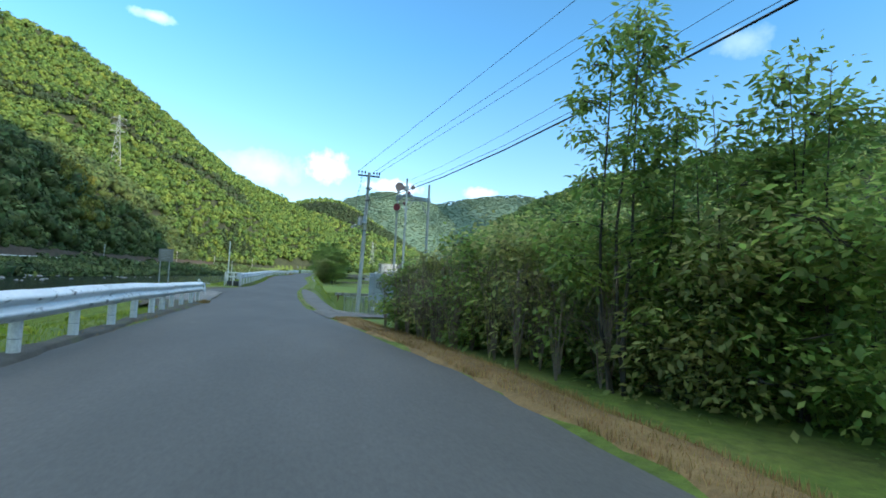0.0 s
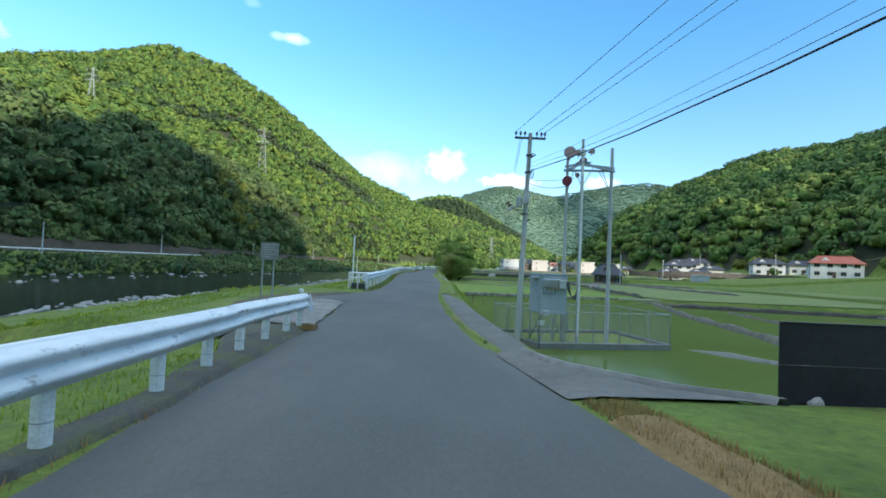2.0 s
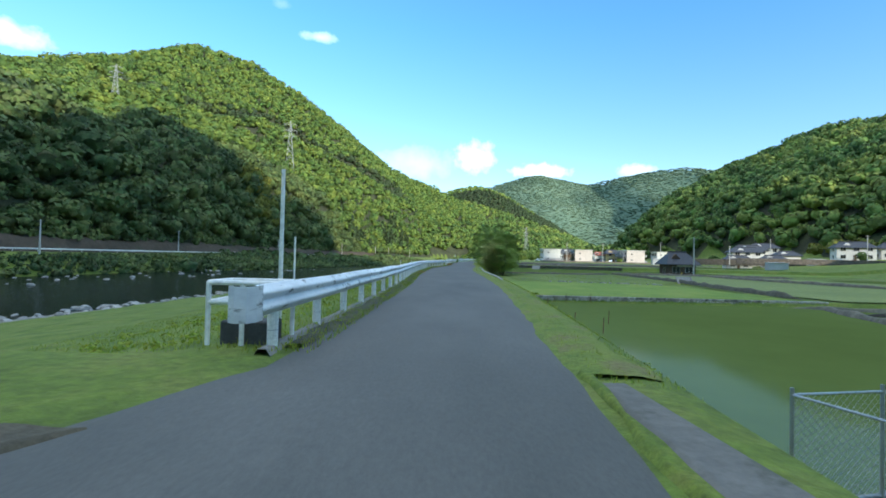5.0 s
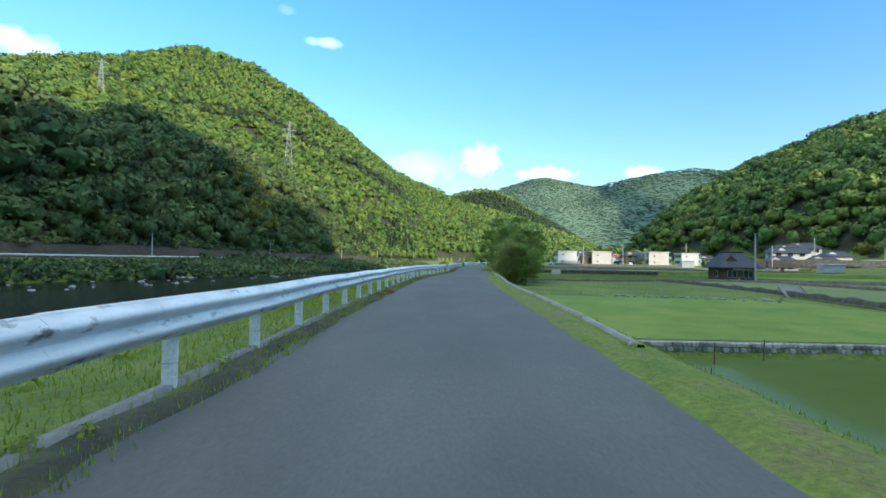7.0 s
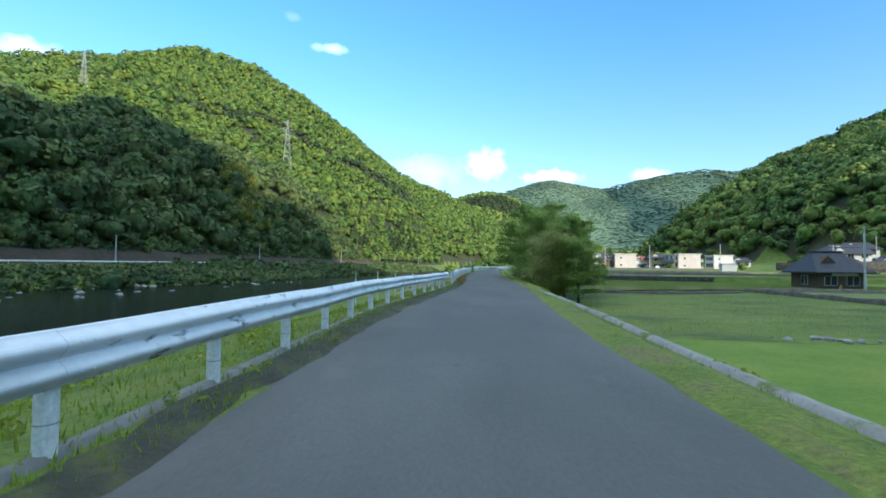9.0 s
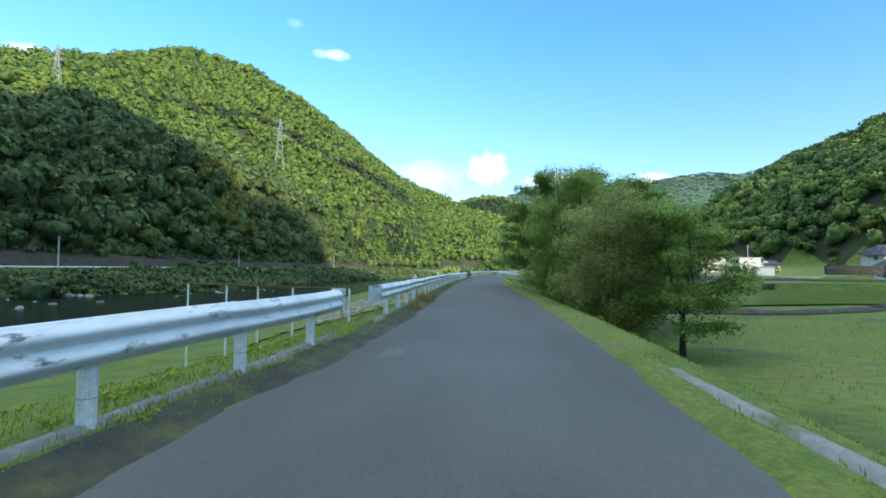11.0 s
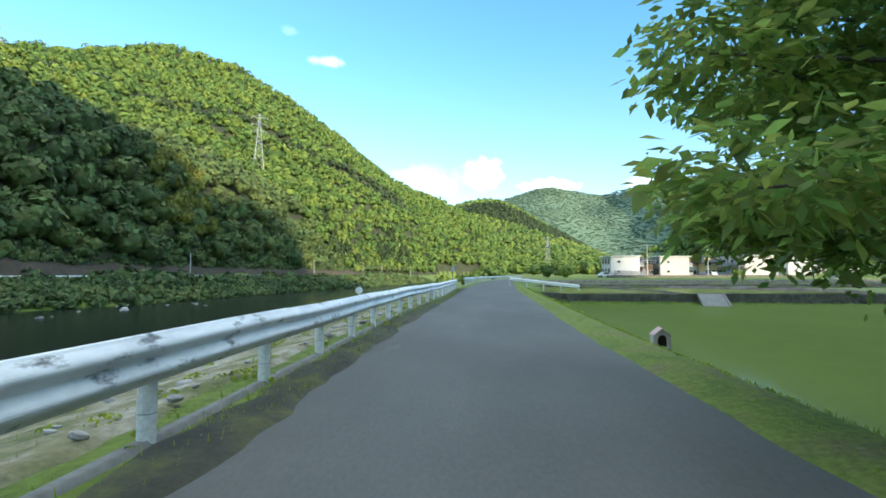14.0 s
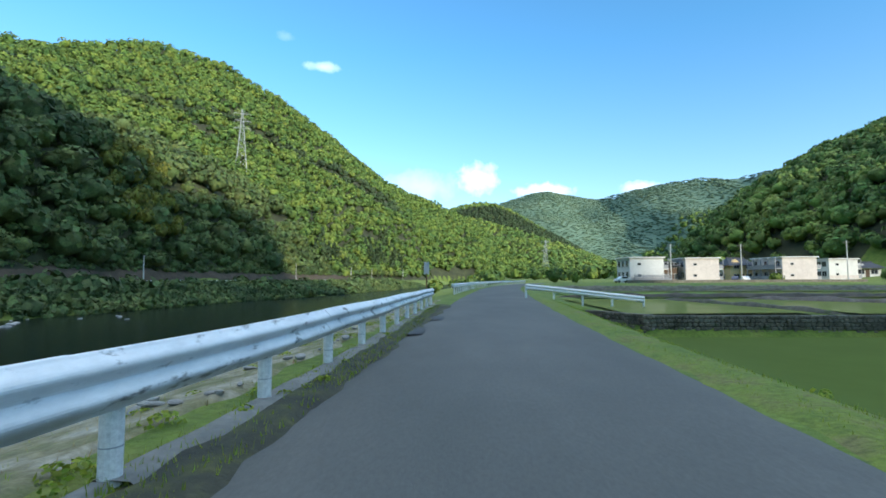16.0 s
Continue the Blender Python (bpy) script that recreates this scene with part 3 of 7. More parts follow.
# road surface, slightly cambered, with a broken edge
ROADY = np.concatenate([np.arange(-20, 160, 0.5), np.arange(160, 261, 2.5)])
rows_v = []
for y in ROADY:
    a, b = float(left_edge(y)), float(right_edge(y))
    a += 0.03 * math.sin(y * 1.9) + 0.02 * math.sin(y * 4.3)
    a -= float(np.interp(y, (-20, 12, 15, 17.5, 18.5), (0.02, 0.12, 0.22, 0.12, 0.0)))
    b += 0.025 * math.sin(y * 1.3 + 1) + 0.02 * math.sin(y * 3.7)
    a -= float(np.interp(y, (18, 22.2, 23.6, 24.2, 25.0, 26.0, 27.0, 28.2, 29.5), (0.12, 0.15, 0.4, 2.3, 2.0, 1.35, 0.9, 0.45, 0)))
    for k in range(9):
        u = k / 8
        rows_v.append((a + (b - a) * u, y, float(road_z(y)) + 0.035 * (1 - (2 * u - 1) ** 2) - (0.05 if k in (0, 8) else 0)))
n_r = len(ROADY)
road = link_mesh("road", rows_v, [(i * 9 + k, i * 9 + k + 1, i * 9 + k + 10, i * 9 + k + 9) for i in range(n_r - 1) for k in range(8)], M_ASPHALT, smooth=True)
tagged(road, "narrow grey asphalt lane with pale worn spots", "road", kind="structure")

# river
river_y = np.arange(-60, 1300, 10.0)
rv = []
for y in river_y:
    rv += [(float(far_shore(y)) - 2.5, y, WATER_Z), (float(near_shore(y)) + 1.0, y, WATER_Z)]
river = link_mesh("water", rv, [(2 * i, 2 * i + 1, 2 * i + 3, 2 * i + 2) for i in range(len(river_y) - 1)], M_RIVER)
tagged(river, "dark calm shallow river water", "river", kind="structure")

# ---- forest on the hillsides ----


def crown_template(seed, n, card, squash=0.85, conifer=False, jitter=0.33):
    """A crown of unit radius: ragged leaf clumps over lumpy lobes; returns quads (n*4, 3)."""
    r = np.random.default_rng(seed)
    lobes = r.normal(size=(7, 3))
    lobes /= np.linalg.norm(lobes, axis=1)[:, None]
    lobes[:, 2] = np.abs(lobes[:, 2]) * 0.8
    d = r.normal(size=(n, 3))
    d /= np.linalg.norm(d, axis=1)[:, None]
    d[:, 2] = np.where(d[:, 2] < -0.35, -d[:, 2], d[:, 2])
    lump = np.max(np.clip(d @ lobes.T, 0, 1) ** 3, axis=1)
    if conifer:
        h = r.random(n)
        ang = r.random(n) * 6.283
        rad = (1 - h) * 0.55 * (0.7 + 0.3 * r.random(n)) + 0.04
        c = np.stack([np.cos(ang) * rad, np.sin(ang) * rad, h * 2.4 - 0.8], 1)
        d = np.stack([np.cos(ang), np.sin(ang), np.full(n, 0.5)], 1)
        d /= np.linalg.norm(d, axis=1)[:, None]
    else:
        c = d * (0.62 + 0.42 * lump)[:, None] * (0.9 + 0.16 * r.random(n))[:, None]
        c[:, 2] *= squash
    nrm = d + jitter * r.normal(size=(n, 3))
    nrm /= np.linalg.norm(nrm, axis=1)[:, None]
    a = np.cross(nrm, r.normal(size=(n, 3)))
    a /= np.linalg.norm(a, axis=1)[:, None]
    b = np.cross(nrm, a)
    s = card * (0.6 + 0.8 * r.random(n))[:, None]
    k = np.stack([c - a * s, c - b * s * 0.7 + nrm * s * 0.25, c + a * s, c + b * s * 0.7 - nrm * s * 0.2], 1)
    return k.reshape(-1, 3)


def body_template(seed, sub):
    """The leafy mass of a crown of unit radius: a lumpy dome; returns vertices and triangles."""
    r = np.random.default_rng(seed)
    bm = bmesh.new()
    bmesh.ops.create_icosphere(bm, subdivisions=sub, radius=1.0)
    v = np.array([q.co[:] for q in bm.verts])
    f = np.array([[q.index for q in t.verts] for t in bm.faces])
    bm.free()
    lobes = r.normal(size=(9, 3))
    lobes /= np.linalg.norm(lobes, axis=1)[:, None]
    lobes[:, 2] = np.abs(lobes[:, 2]) * 0.8
    lump = np.max(np.clip(v @ lobes.T, 0, 1) ** 4, axis=1)
    v = v * (0.40 + 0.36 * lump + 0.10 * r.normal(size=len(v)))[:, None]
    v[:, 2] = np.where(v[:, 2] < 0, v[:, 2] * 1.1, v[:, 2] * 0.9)
    return v, f


BODIES = {k: [body_template(100 + 7 * k + s, k) for s in range(6)] for k in (1, 2)}


def scatter(name, pts, radii, templates, material, label, core=2, zscale=1.0):
    """Crowns at pts (n, 3), turned and scaled at random: one mesh of the leafy masses, one of the loose leaf clumps over them."""
    r = np.random.default_rng(len(pts))
    out, bv, bf, n_v = [], [], [], 0
    kinds = max(len(templates), 6)
    which = r.integers(0, kinds, len(pts))
    for k in range(kinds):
        sel = np.where(which == k)[0]
        if not len(sel):
            continue
        a = r.random(len(sel)) * 6.283
        ca, sa = np.cos(a)[:, None], np.sin(a)[:, None]
        R = radii[sel][:, None]
        tall = zscale * (0.9 + 0.3 * r.random((len(sel), 1)))

        def put(t):
            x = (t[None, :, 0] * ca - t[None, :, 1] * sa) * R + pts[sel, 0][:, None]
            y = (t[None, :, 0] * sa + t[None, :, 1] * ca) * R + pts[sel, 1][:, None]
            return np.stack([x, y, t[None, :, 2] * R * tall + pts[sel, 2][:, None]], -1).reshape(-1, 3)

        out.append(put(templates[k % len(templates)]))
        if core:
            v, f = BODIES[core][k % 6]
            bv.append(put(v))
            bf.append((f[None] + (np.arange(len(sel)) * len(v))[:, None, None]).reshape(-1, 3) + n_v)
            n_v += len(sel) * len(v)
    wood = thing(name, Matrix(), label, "forest", kind="stuff")
    quads_mesh("foliage", np.concatenate(out), material, wood)["kind"] = "stuff"
    if core:
        me = bpy.data.meshes.new("leafy_mass")
        vv, ff = np.concatenate(bv), np.concatenate(bf)
        me.vertices.add(len(vv))
        me.vertices.foreach_set("co", vv.astype(np.float32).ravel())
        me.loops.add(ff.size)
        me.loops.foreach_set("vertex_index", ff.astype(np.int32).ravel())
        me.polygons.add(len(ff))
        me.polygons.foreach_set("loop_start", np.arange(len(ff), dtype=np.int32) * 3)
        me.polygons.foreach_set("use_smooth", np.ones(len(ff), dtype=bool))
        me.update(calc_edges=True)
        me.materials.append(material)
        ob = new("leafy_mass", me)
        ob.parent, ob["kind"] = wood, "stuff"
    return wood


def spread(x0, x1, y0, y1, step, keep):
    """Jittered points on a grid where keep(x, y) holds, with the ground's height."""
    gx, gy = np.meshgrid(np.arange(x0, x1, step), np.arange(y0, y1, step * 0.9))
    gx = gx + step * 0.5 * (np.arange(gx.shape[0]) % 2)[:, None]
    x = (gx + rng.uniform(-0.38, 0.38, gx.shape) * step).ravel()
    y = (gy + rng.uniform(-0.38, 0.38, gy.shape) * step).ravel()
    k = keep(x, y)
    x, y = x[k], y[k]
    return np.stack([x, y, ground_z(x, y)], 1)


FINE = [crown_template(s, 110, 0.15, jitter=0.42) for s in range(6)]
MEDIUM = [crown_template(80 + s, 54, 0.165, jitter=0.26) for s in range(5)]
COARSE = [crown_template(20 + s, 25, 0.25) for s in range(5)]
SPARSE = [crown_template(60 + s, 16, 0.30, jitter=0.12) for s in range(4)]
FAR = [crown_template(160 + s, 6, 0.22, jitter=0.05) for s in range(4)]
CEDAR = [crown_template(40 + s, 90, 0.15, conifer=True) for s in range(4)]


def left_slope(x, y):
    return (x < far_road(y) - 7) & (hill_left(x, y) > valley(x, y)) & (x > np.interp(y, (0, 200, 420, 700, 800, 1000, 1400), (-330, -345, -375, -400, -290, -190, -40)))


p = spread(-400, -60, 70, 560, 6.9, left_slope)
rad = 2.8 + 4.6 * rng.random(len(p)) ** 1.3
p[:, 2] += rad * 0.85 + rng.uniform(-1.6, 1.6, len(p)) + 2.4 * vnoise(p[:, 0], p[:, 1], 11, 9.0)
close = p[:, 1] < 330
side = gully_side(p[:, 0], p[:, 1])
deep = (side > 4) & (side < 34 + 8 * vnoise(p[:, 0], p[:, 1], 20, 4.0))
# the gully's shade is painted into the colour of its trees
scatter("gully_shade_trees", p[deep], rad[deep], MEDIUM, M_CEDAR_SHADE, "trees in the slanting gully, coloured dark for its shade")
close, farther = close & ~deep, ~close & ~deep
# low trees get the darker foliage that paints the shade there
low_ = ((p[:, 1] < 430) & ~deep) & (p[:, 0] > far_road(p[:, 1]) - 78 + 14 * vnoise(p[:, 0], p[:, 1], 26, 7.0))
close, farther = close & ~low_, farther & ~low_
scatter("hillside_forest", p[low_], rad[low_], FINE, M_SHADECROWN, "dense forest at the foot of the hillside, darkened for its shade")
scatter("hillside_forest", p[close], rad[close], MEDIUM, M_CROWN, "dense broadleaf forest on the steep hillside above the river")
scatter("hillside_forest", p[farther], rad[farther], MEDIUM, M_CROWN, "broadleaf forest high on the steep hillside", core=1)
p = spread(-150, -30, 60, 620, 4.0, lambda x, y: (x < far_road(y) - 8.0) & (x > far_road(y) - 30) & (hill_left(x, y) > 0.3))
rad = rng.uniform(2.2, 4.0, len(p))
p[:, 2] = np.maximum(p[:, 2], 4.0) + rad * 0.7
scatter("forest_edge", p, rad, MEDIUM, M_SHADECROWN, "dense forest edge down to the far riverside road")
p = spread(-420, 0, 560, 1000, 8.5, left_slope)
rad = rng.uniform(4.5, 7.0, len(p))
p[:, 2] += rad * 0.8
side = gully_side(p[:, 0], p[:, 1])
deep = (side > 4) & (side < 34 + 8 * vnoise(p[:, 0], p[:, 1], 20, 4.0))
# same painted gully shade, further up the hillside
scatter("gully_shade_trees", p[deep], rad[deep], COARSE, M_CEDAR_SHADE, "trees in the slanting gully, coloured dark for its shade", core=1)
p, rad = p[~deep], rad[~deep]
scatter("hillside_forest", p, rad, COARSE, M_CROWN, "broadleaf forest on the receding hillside", core=1)
p = spread(-300, 360, 760, 1560, 11, lambda x, y: (np.maximum(hill_spur(x, y), hill_left(x, y)) > np.maximum(hill_far(x, y), 12)) & ((hill_spur(x, y) > hill_left(x, y)) | (y > 1000)))
rad = rng.uniform(6.0, 9.5, len(p))
p[:, 2] += rad * 0.5
scatter("hillside_forest", p, rad, COARSE, M_CROWN, "distant broadleaf forest", core=1)


def right_slope(x, y): return (hill_right(x, y) > valley(x, y) + 1.5) & (x < np.interp(y, (0, 160, 300, 450, 560), (400, 350, 320, 275, 340)))


p = spread(105, 340, 150, 560, 5.8, right_slope)
rad = rng.uniform(3.3, 6.2, len(p))
p[:, 2] += rad * 0.7 + rng.uniform(-1.0, 1.2, len(p)) + 1.6 * vnoise(p[:, 0], p[:, 1], 10, 9.0)
scatter("hillside_forest", p, rad, MEDIUM, M_HILLCROWN, "dense dark green forest on the hill beyond the village")
p = spread(-260, 440, 1080, 1560, 12, lambda x, y: (hill_far(x, y) > 15) & (np.maximum(hill_left(x, y), hill_spur(x, y)) < hill_far(x, y)))
rad = rng.uniform(6, 9, len(p))
p[:, 2] += rad * 0.6
crest = np.interp(p[:, 0], (-60, -9, 40, 72, 110, 163, 237), (180, 206, 219, 222, 217, 197, 149))
# crowns below the crest take a darker colour to paint the shadow there
shade_side = (p[:, 2] > 176 - 0.34 * p[:, 0]) & (p[:, 2] < crest - 14) & (p[:, 0] > -80)
scatter("hill_shadow_trees", p[shade_side], rad[shade_side], COARSE, M_CEDAR_SHADE, "trees high on the far small hill, darkened for its shadow", core=1)
p, rad = p[~shade_side], rad[~shade_side]
scatter("hillside_forest", p, rad, COARSE, M_HILLCROWN, "wooded hill closing the valley", core=1)
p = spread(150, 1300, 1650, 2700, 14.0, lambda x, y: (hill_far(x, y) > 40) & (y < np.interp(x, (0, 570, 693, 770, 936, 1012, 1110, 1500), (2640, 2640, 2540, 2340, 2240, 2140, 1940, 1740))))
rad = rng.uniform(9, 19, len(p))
scatter("hillside_forest", p, rad, FAR, M_HAZEWOOD, "forest on the far high ridge", core=1, zscale=0.22)
p = spread(60, 1000, 1080, 1760, 22, lambda x, y: ((hill_far(x, y) < 16) | (x > 425)) & (hill_left(x, y) < 30))
rad = rng.uniform(10, 17, len(p))
p[:, 2] += rad * 0.2
scatter("hillside_forest", p, rad, SPARSE, M_CROWN, "distant woods on the upper valley floor", core=1)
# undergrowth along the top of the cut above the far road
p = spread(-130, -20, 60, 460, 2.6, lambda x, y: (x < far_road(y) - 6.6) & (x > far_road(y) - 14))
rad = rng.uniform(1.2, 2.4, len(p))
p[:, 2] = np.maximum(p[:, 2], np.interp(far_road(p[:, 1]) - p[:, 0], (4.2, 5.6, 9.5, 14), (1.8, 3.5, 5.0, 4.5))) + rad * 0.2
pb = spread(-124, -98, 276, 312, 4.2, lambda x, y: ((x + 110) / 11) ** 2 + ((y - 294) / 17) ** 2 < 1)
rb = rng.uniform(2.2, 3.6, len(pb))
pb[:, 2] += rb * 1.5 + 3.5
scatter("bamboo_grove", pb, rb, FINE, M_GOLD, "brownish yellow bamboo grove among the dark trees", zscale=1.5)
scatter("undergrowth", p, rad, COARSE, M_SHADECROWN, "dark undergrowth hanging over the cut", core=1)
# shrubs on the far bank of the river
p = spread(-104, 20, 60, 520, 2.05, lambda x, y: (x < far_shore(y) + 0.8) & (x > far_road(y) + 4.2))
rad = np.minimum(rng.uniform(1.1, 2.0, len(p)), 0.50 + 0.26 * (p[:, 0] - far_road(p[:, 1]) - 4.2)) * np.where(rng.random(len(p)) < 0.02, 2.4, 1.0)
p[:, 2] += rad * 0.25
scatter("riverbank_shrubs", p, rad, COARSE, M_SHADECROWN, "dense green shrubs along the far river bank", core=1)
# low wood between river and bend, and hedges of the valley floor far on
p = spread(-60, 160, 330, 1000, 11, lambda x, y: (ground_z(x, y) < 30) & (x > far_road(y) + 3) & (x > near_shore(y) + 3) & (vnoise(x, y, 22, 8.0) > np.interp(y, (330, 520, 700), (0.65, 0.2, -0.6))) & ((x < 60) | (y > 420)))
rad = rng.uniform(2.5, 5.5, len(p))
p[:, 2] += rad * 0.5
scatter("valley_trees", p, rad, COARSE, M_CROWN, "scattered trees and hedges on the valley floor", core=1)
p = spread(40, 420, 300, 1150, 16, lambda x, y: (ground_z(x, y) < 60) & (hill_right(x, y) < valley(x, y) + 1) & (hill_far(x, y) < 15) & (y > np.interp(x, (40, 110, 150, 420), (420, 330, 330, 560))) & (vnoise(x, y, 30, 6.0) > -0.45))
rad = rng.uniform(3.0, 7.0, len(p))
p[:, 2] += rad * 0.5
scatter("valley_trees", p, rad, COARSE, M_CROWN, "loose woods on the valley floor beyond the village", core=1)
# cedar stand at the foot of the left hill
p = spread(-90, 20, 430, 640, 6.5, lambda x, y: (x < far_road(y) - 8) & (x > far_road(y) - 50) & (vnoise(x, y, 30, 2.5) > 0.1))
rad = rng.uniform(5, 7.5, len(p))
p[:, 2] += rad * 0.9
scatter("cedar_stand", p, rad, CEDAR, M_CEDAR_SHADE, "stand of dark pointed cedars", core=0)

# ---- guard rails ----
PROFILE = [(-0.022, 0.350), (-0.006, 0.349)] + [(0.058 * (0.5 - 0.5 * math.cos(4 * math.pi * k / 24)) ** 0.75 + 0.020 * math.sin(math.pi * k / 24), 0.345 - 0.34 * k / 24) for k in range(25)] + [(-0.006, 0.001), (-0.022, 0.000)]


def rail_beam(bm, line, z0, height, thick=0.006):
    """W-section beam along line [(x, y, z)], bulging to the road side (right of the way of travel)."""
    s = height / 0.35
    cols = []
    for i, p in enumerate(line):
        a, b = Vector(line[max(i - 1, 0)]), Vector(line[min(i + 1, len(line) - 1)])
        d = (b - a).normalized()
        side = Vector((d.y, -d.x, 0)).normalized()
        cols.append([bm.verts.new(Vector(p) + side * (o * 1.1) + Vector((0, 0, z0 + h * s))) for o, h in PROFILE]
                    + [bm.verts.new(Vector(p) + side * (o * 1.1 - thick) + Vector((0, 0, z0 + h * s))) for o, h in PROFILE[::-1]])
    k = len(cols[0])
    for c0, c1 in zip(cols, cols[1:]):
        for j in range(k):
            bm.faces.new((c0[j], c1[j], c1[(j + 1) % k], c0[(j + 1) % k]))
    bm.faces.new(cols[0][::-1])
    bm.faces.new(cols[-1])
    return bm


def guard_rail(xfun, y0, y1, posts, z0, height, label, post_r=0.057, start_cap=None, end_cap=None, panel=4.0, drop=None):
    """A roadside guard rail: beam panels lapped at their joints, and posts; drop(y) shifts its height along the way."""
    drop = drop or (lambda y: 0.0)
    zmid = float(road_z((y0 + y1) / 2))
    rail = thing("guard_rail", pose(float(xfun(y0)), y0, zmid), label, "guardrail", "roadside guard rails")
    inv = Vector((-float(xfun(y0)), -y0, -zmid))
    y, k = y0, 0
    while y < y1 - 0.2:
        e = min(y + panel, y1)
        line = []
        for t in np.linspace(y, min(e + 0.28, y1), 7):
            line.append(Vector((float(xfun(t)), t, float(road_z(t) + drop(t)) + 0.008 * math.sin(t * 0.9 + k))) + inv + Vector((0.004 * (k % 2), 0, 0)))
        bm = rail_beam(bmesh.new(), line, z0, height)
        for t in (0.10, 0.20):
            for hh in (0.24, 0.75):
                c = line[0].lerp(line[-1], t / max(0.4, (line[-1] - line[0]).length))
                r = bmesh.ops.create_uvsphere(bm, u_segments=6, v_segments=4, radius=0.014)
                bmesh.ops.translate(bm, verts=r["verts"], vec=c + Vector((0.07, 0, z0 + hh * height)))
        part("beam", bm, M_RAIL, rail)
        y, k = e, k + 1
    me = None
    for y in posts:
        if me is None:
            bm = bmesh.new()
            tube(bm, ((0, 0, 0), (0, 0, z0 + height * 0.72 + 0.4), (0, 0, z0 + height * 0.72 + 0.42)), (post_r, post_r, post_r * 0.7), 14)
            ob = part("post", bm, M_POST, rail, "white painted steel post")
            me = ob.data
        else:
            ob = new("post", me)
            ob.parent = rail
            ob["label"] = "white painted steel post"
        ob.location = Vector((float(xfun(y)) - post_r - 0.012, y, float(road_z(y) + drop(y)) - 0.4)) + inv
    ring = bmesh.new()
    tube(ring, ((0, 0, 0.60), (0, 0, 0.608)), post_r + 0.002, 14)
    ring_me = None
    for ob in [o for o in rail.children if o.name.startswith("post")]:
        if ring_me is None:
            b_ = part("band", ring, M_STEEL, ob, "thin dark band")
            ring_me = b_.data
        else:
            b_ = new("band", ring_me)
            b_.parent, b_["label"] = ob, "thin dark band"
    for cap, yc in ((start_cap, y0), (end_cap, y1)):
        if not cap:
            continue
        bm = bmesh.new()
        c = Vector((float(xfun(yc)), yc, float(road_z(yc) + drop(yc)))) + inv
        if cap == "flap":
            pts = [(0.065, -0.03, z0 + height), (0.065, -0.03, z0 - 0.01), (0.08, 0.15, z0 - 0.03), (0.09, 0.27, z0 + 0.07), (0.07, 0.06, z0 + height)]
            bm.faces.new([bm.verts.new(c + Vector(q)) for q in pts])
            pts = [(0.08, 0.10, z0 - 0.035), (0.085, 0.19, z0 - 0.13), (0.095, 0.27, z0 + 0.055), (0.085, 0.15, z0 - 0.028)]
            bm.faces.new([bm.verts.new(c + Vector(q)) for q in pts])
            bmesh.ops.solidify(bm, geom=bm.faces[:], thickness=0.008)
            part("end_flap", bm, M_RAIL, rail, "bent end flap of the rail")
            continue
        sgn = -1 if yc == y0 else 1
        prof = [(0.07, -0.02 * sgn), (0.075, 0.16 * sgn), (0.02, 0.27 * sgn), (-0.10, 0.29 * sgn), (-0.19, 0.22 * sgn)]
        low, high = z0 - 0.01, z0 + height + 0.01
        vs = [[bm.verts.new(c + Vector((a, b, h))) for a, b in prof] for h in (low, high)]
        for j in range(len(prof) - 1):
            bm.faces.new((vs[0][j], vs[0][j + 1], vs[1][j + 1], vs[1][j]))
        bmesh.ops.solidify(bm, geom=bm.faces[:], thickness=0.008)
        part("end_wing", bm, M_RAIL, rail, "curved end piece of the rail")
    return rail


RAILB_Y = (29.5, 36, 43, 47, 51, 55, 64, 69, 75, 82.5, 89.3)
RAILB_X = (-3.12, -3.1, -3.13, -3.20, -3.38, -3.53, -3.6, -3.5, -3.55, -2.65, -1.9)


def rail_b(y): return smooth_interp(y, RAILB_Y, RAILB_X)


RAILC_Y = (91.2, 96, 102, 108, 112, 119, 126, 129.5, 133.5, 139, 147, 151)
RAILC_X = (-1.78, -1.72, -1.60, -1.50, -1.38, -1.2, -1.0, -0.65, -0.3, -0.06, 0.2, 0.4)


def rail_c(y): return smooth_interp(y, RAILC_Y, RAILC_X)
def rail_d(y): return np.interp(y, (168, 186, 208, 232, 258), (1.2, 2.9, 6.3, 12.5, 20.0))


guard_rail(rail_a, -10, 17.72, [-1.35 + 1.53 * k for k in range(9)] + [12.3, 13.5, 14.65, 15.75, 16.75, 17.55], 0.40, 0.335, "old galvanised guard rail on close white posts", end_cap="flap", drop=rail_a_drop, post_r=0.062)
guard_rail(rail_b, 29.6, 89.0, [30.3 + 1.86 * k for k in range(32)], 0.42, 0.35, "long weathered white guard rail above the river bank", start_cap=True, end_cap=True, post_r=0.064)
guard_rail(rail_c, 91.4, 151, [92.73 + 1.873 * k for k in range(32)], 0.42, 0.35, "weathered white guard rail stained with moss", start_cap=True, post_r=0.064)
guard_rail(rail_d, 168, 256, [169 + 2.0 * k for k in range(44)], 0.45, 0.35, "white guard rail round the far bend", start_cap=True, post_r=0.064)

# ---- verges, kerbs, aprons ----


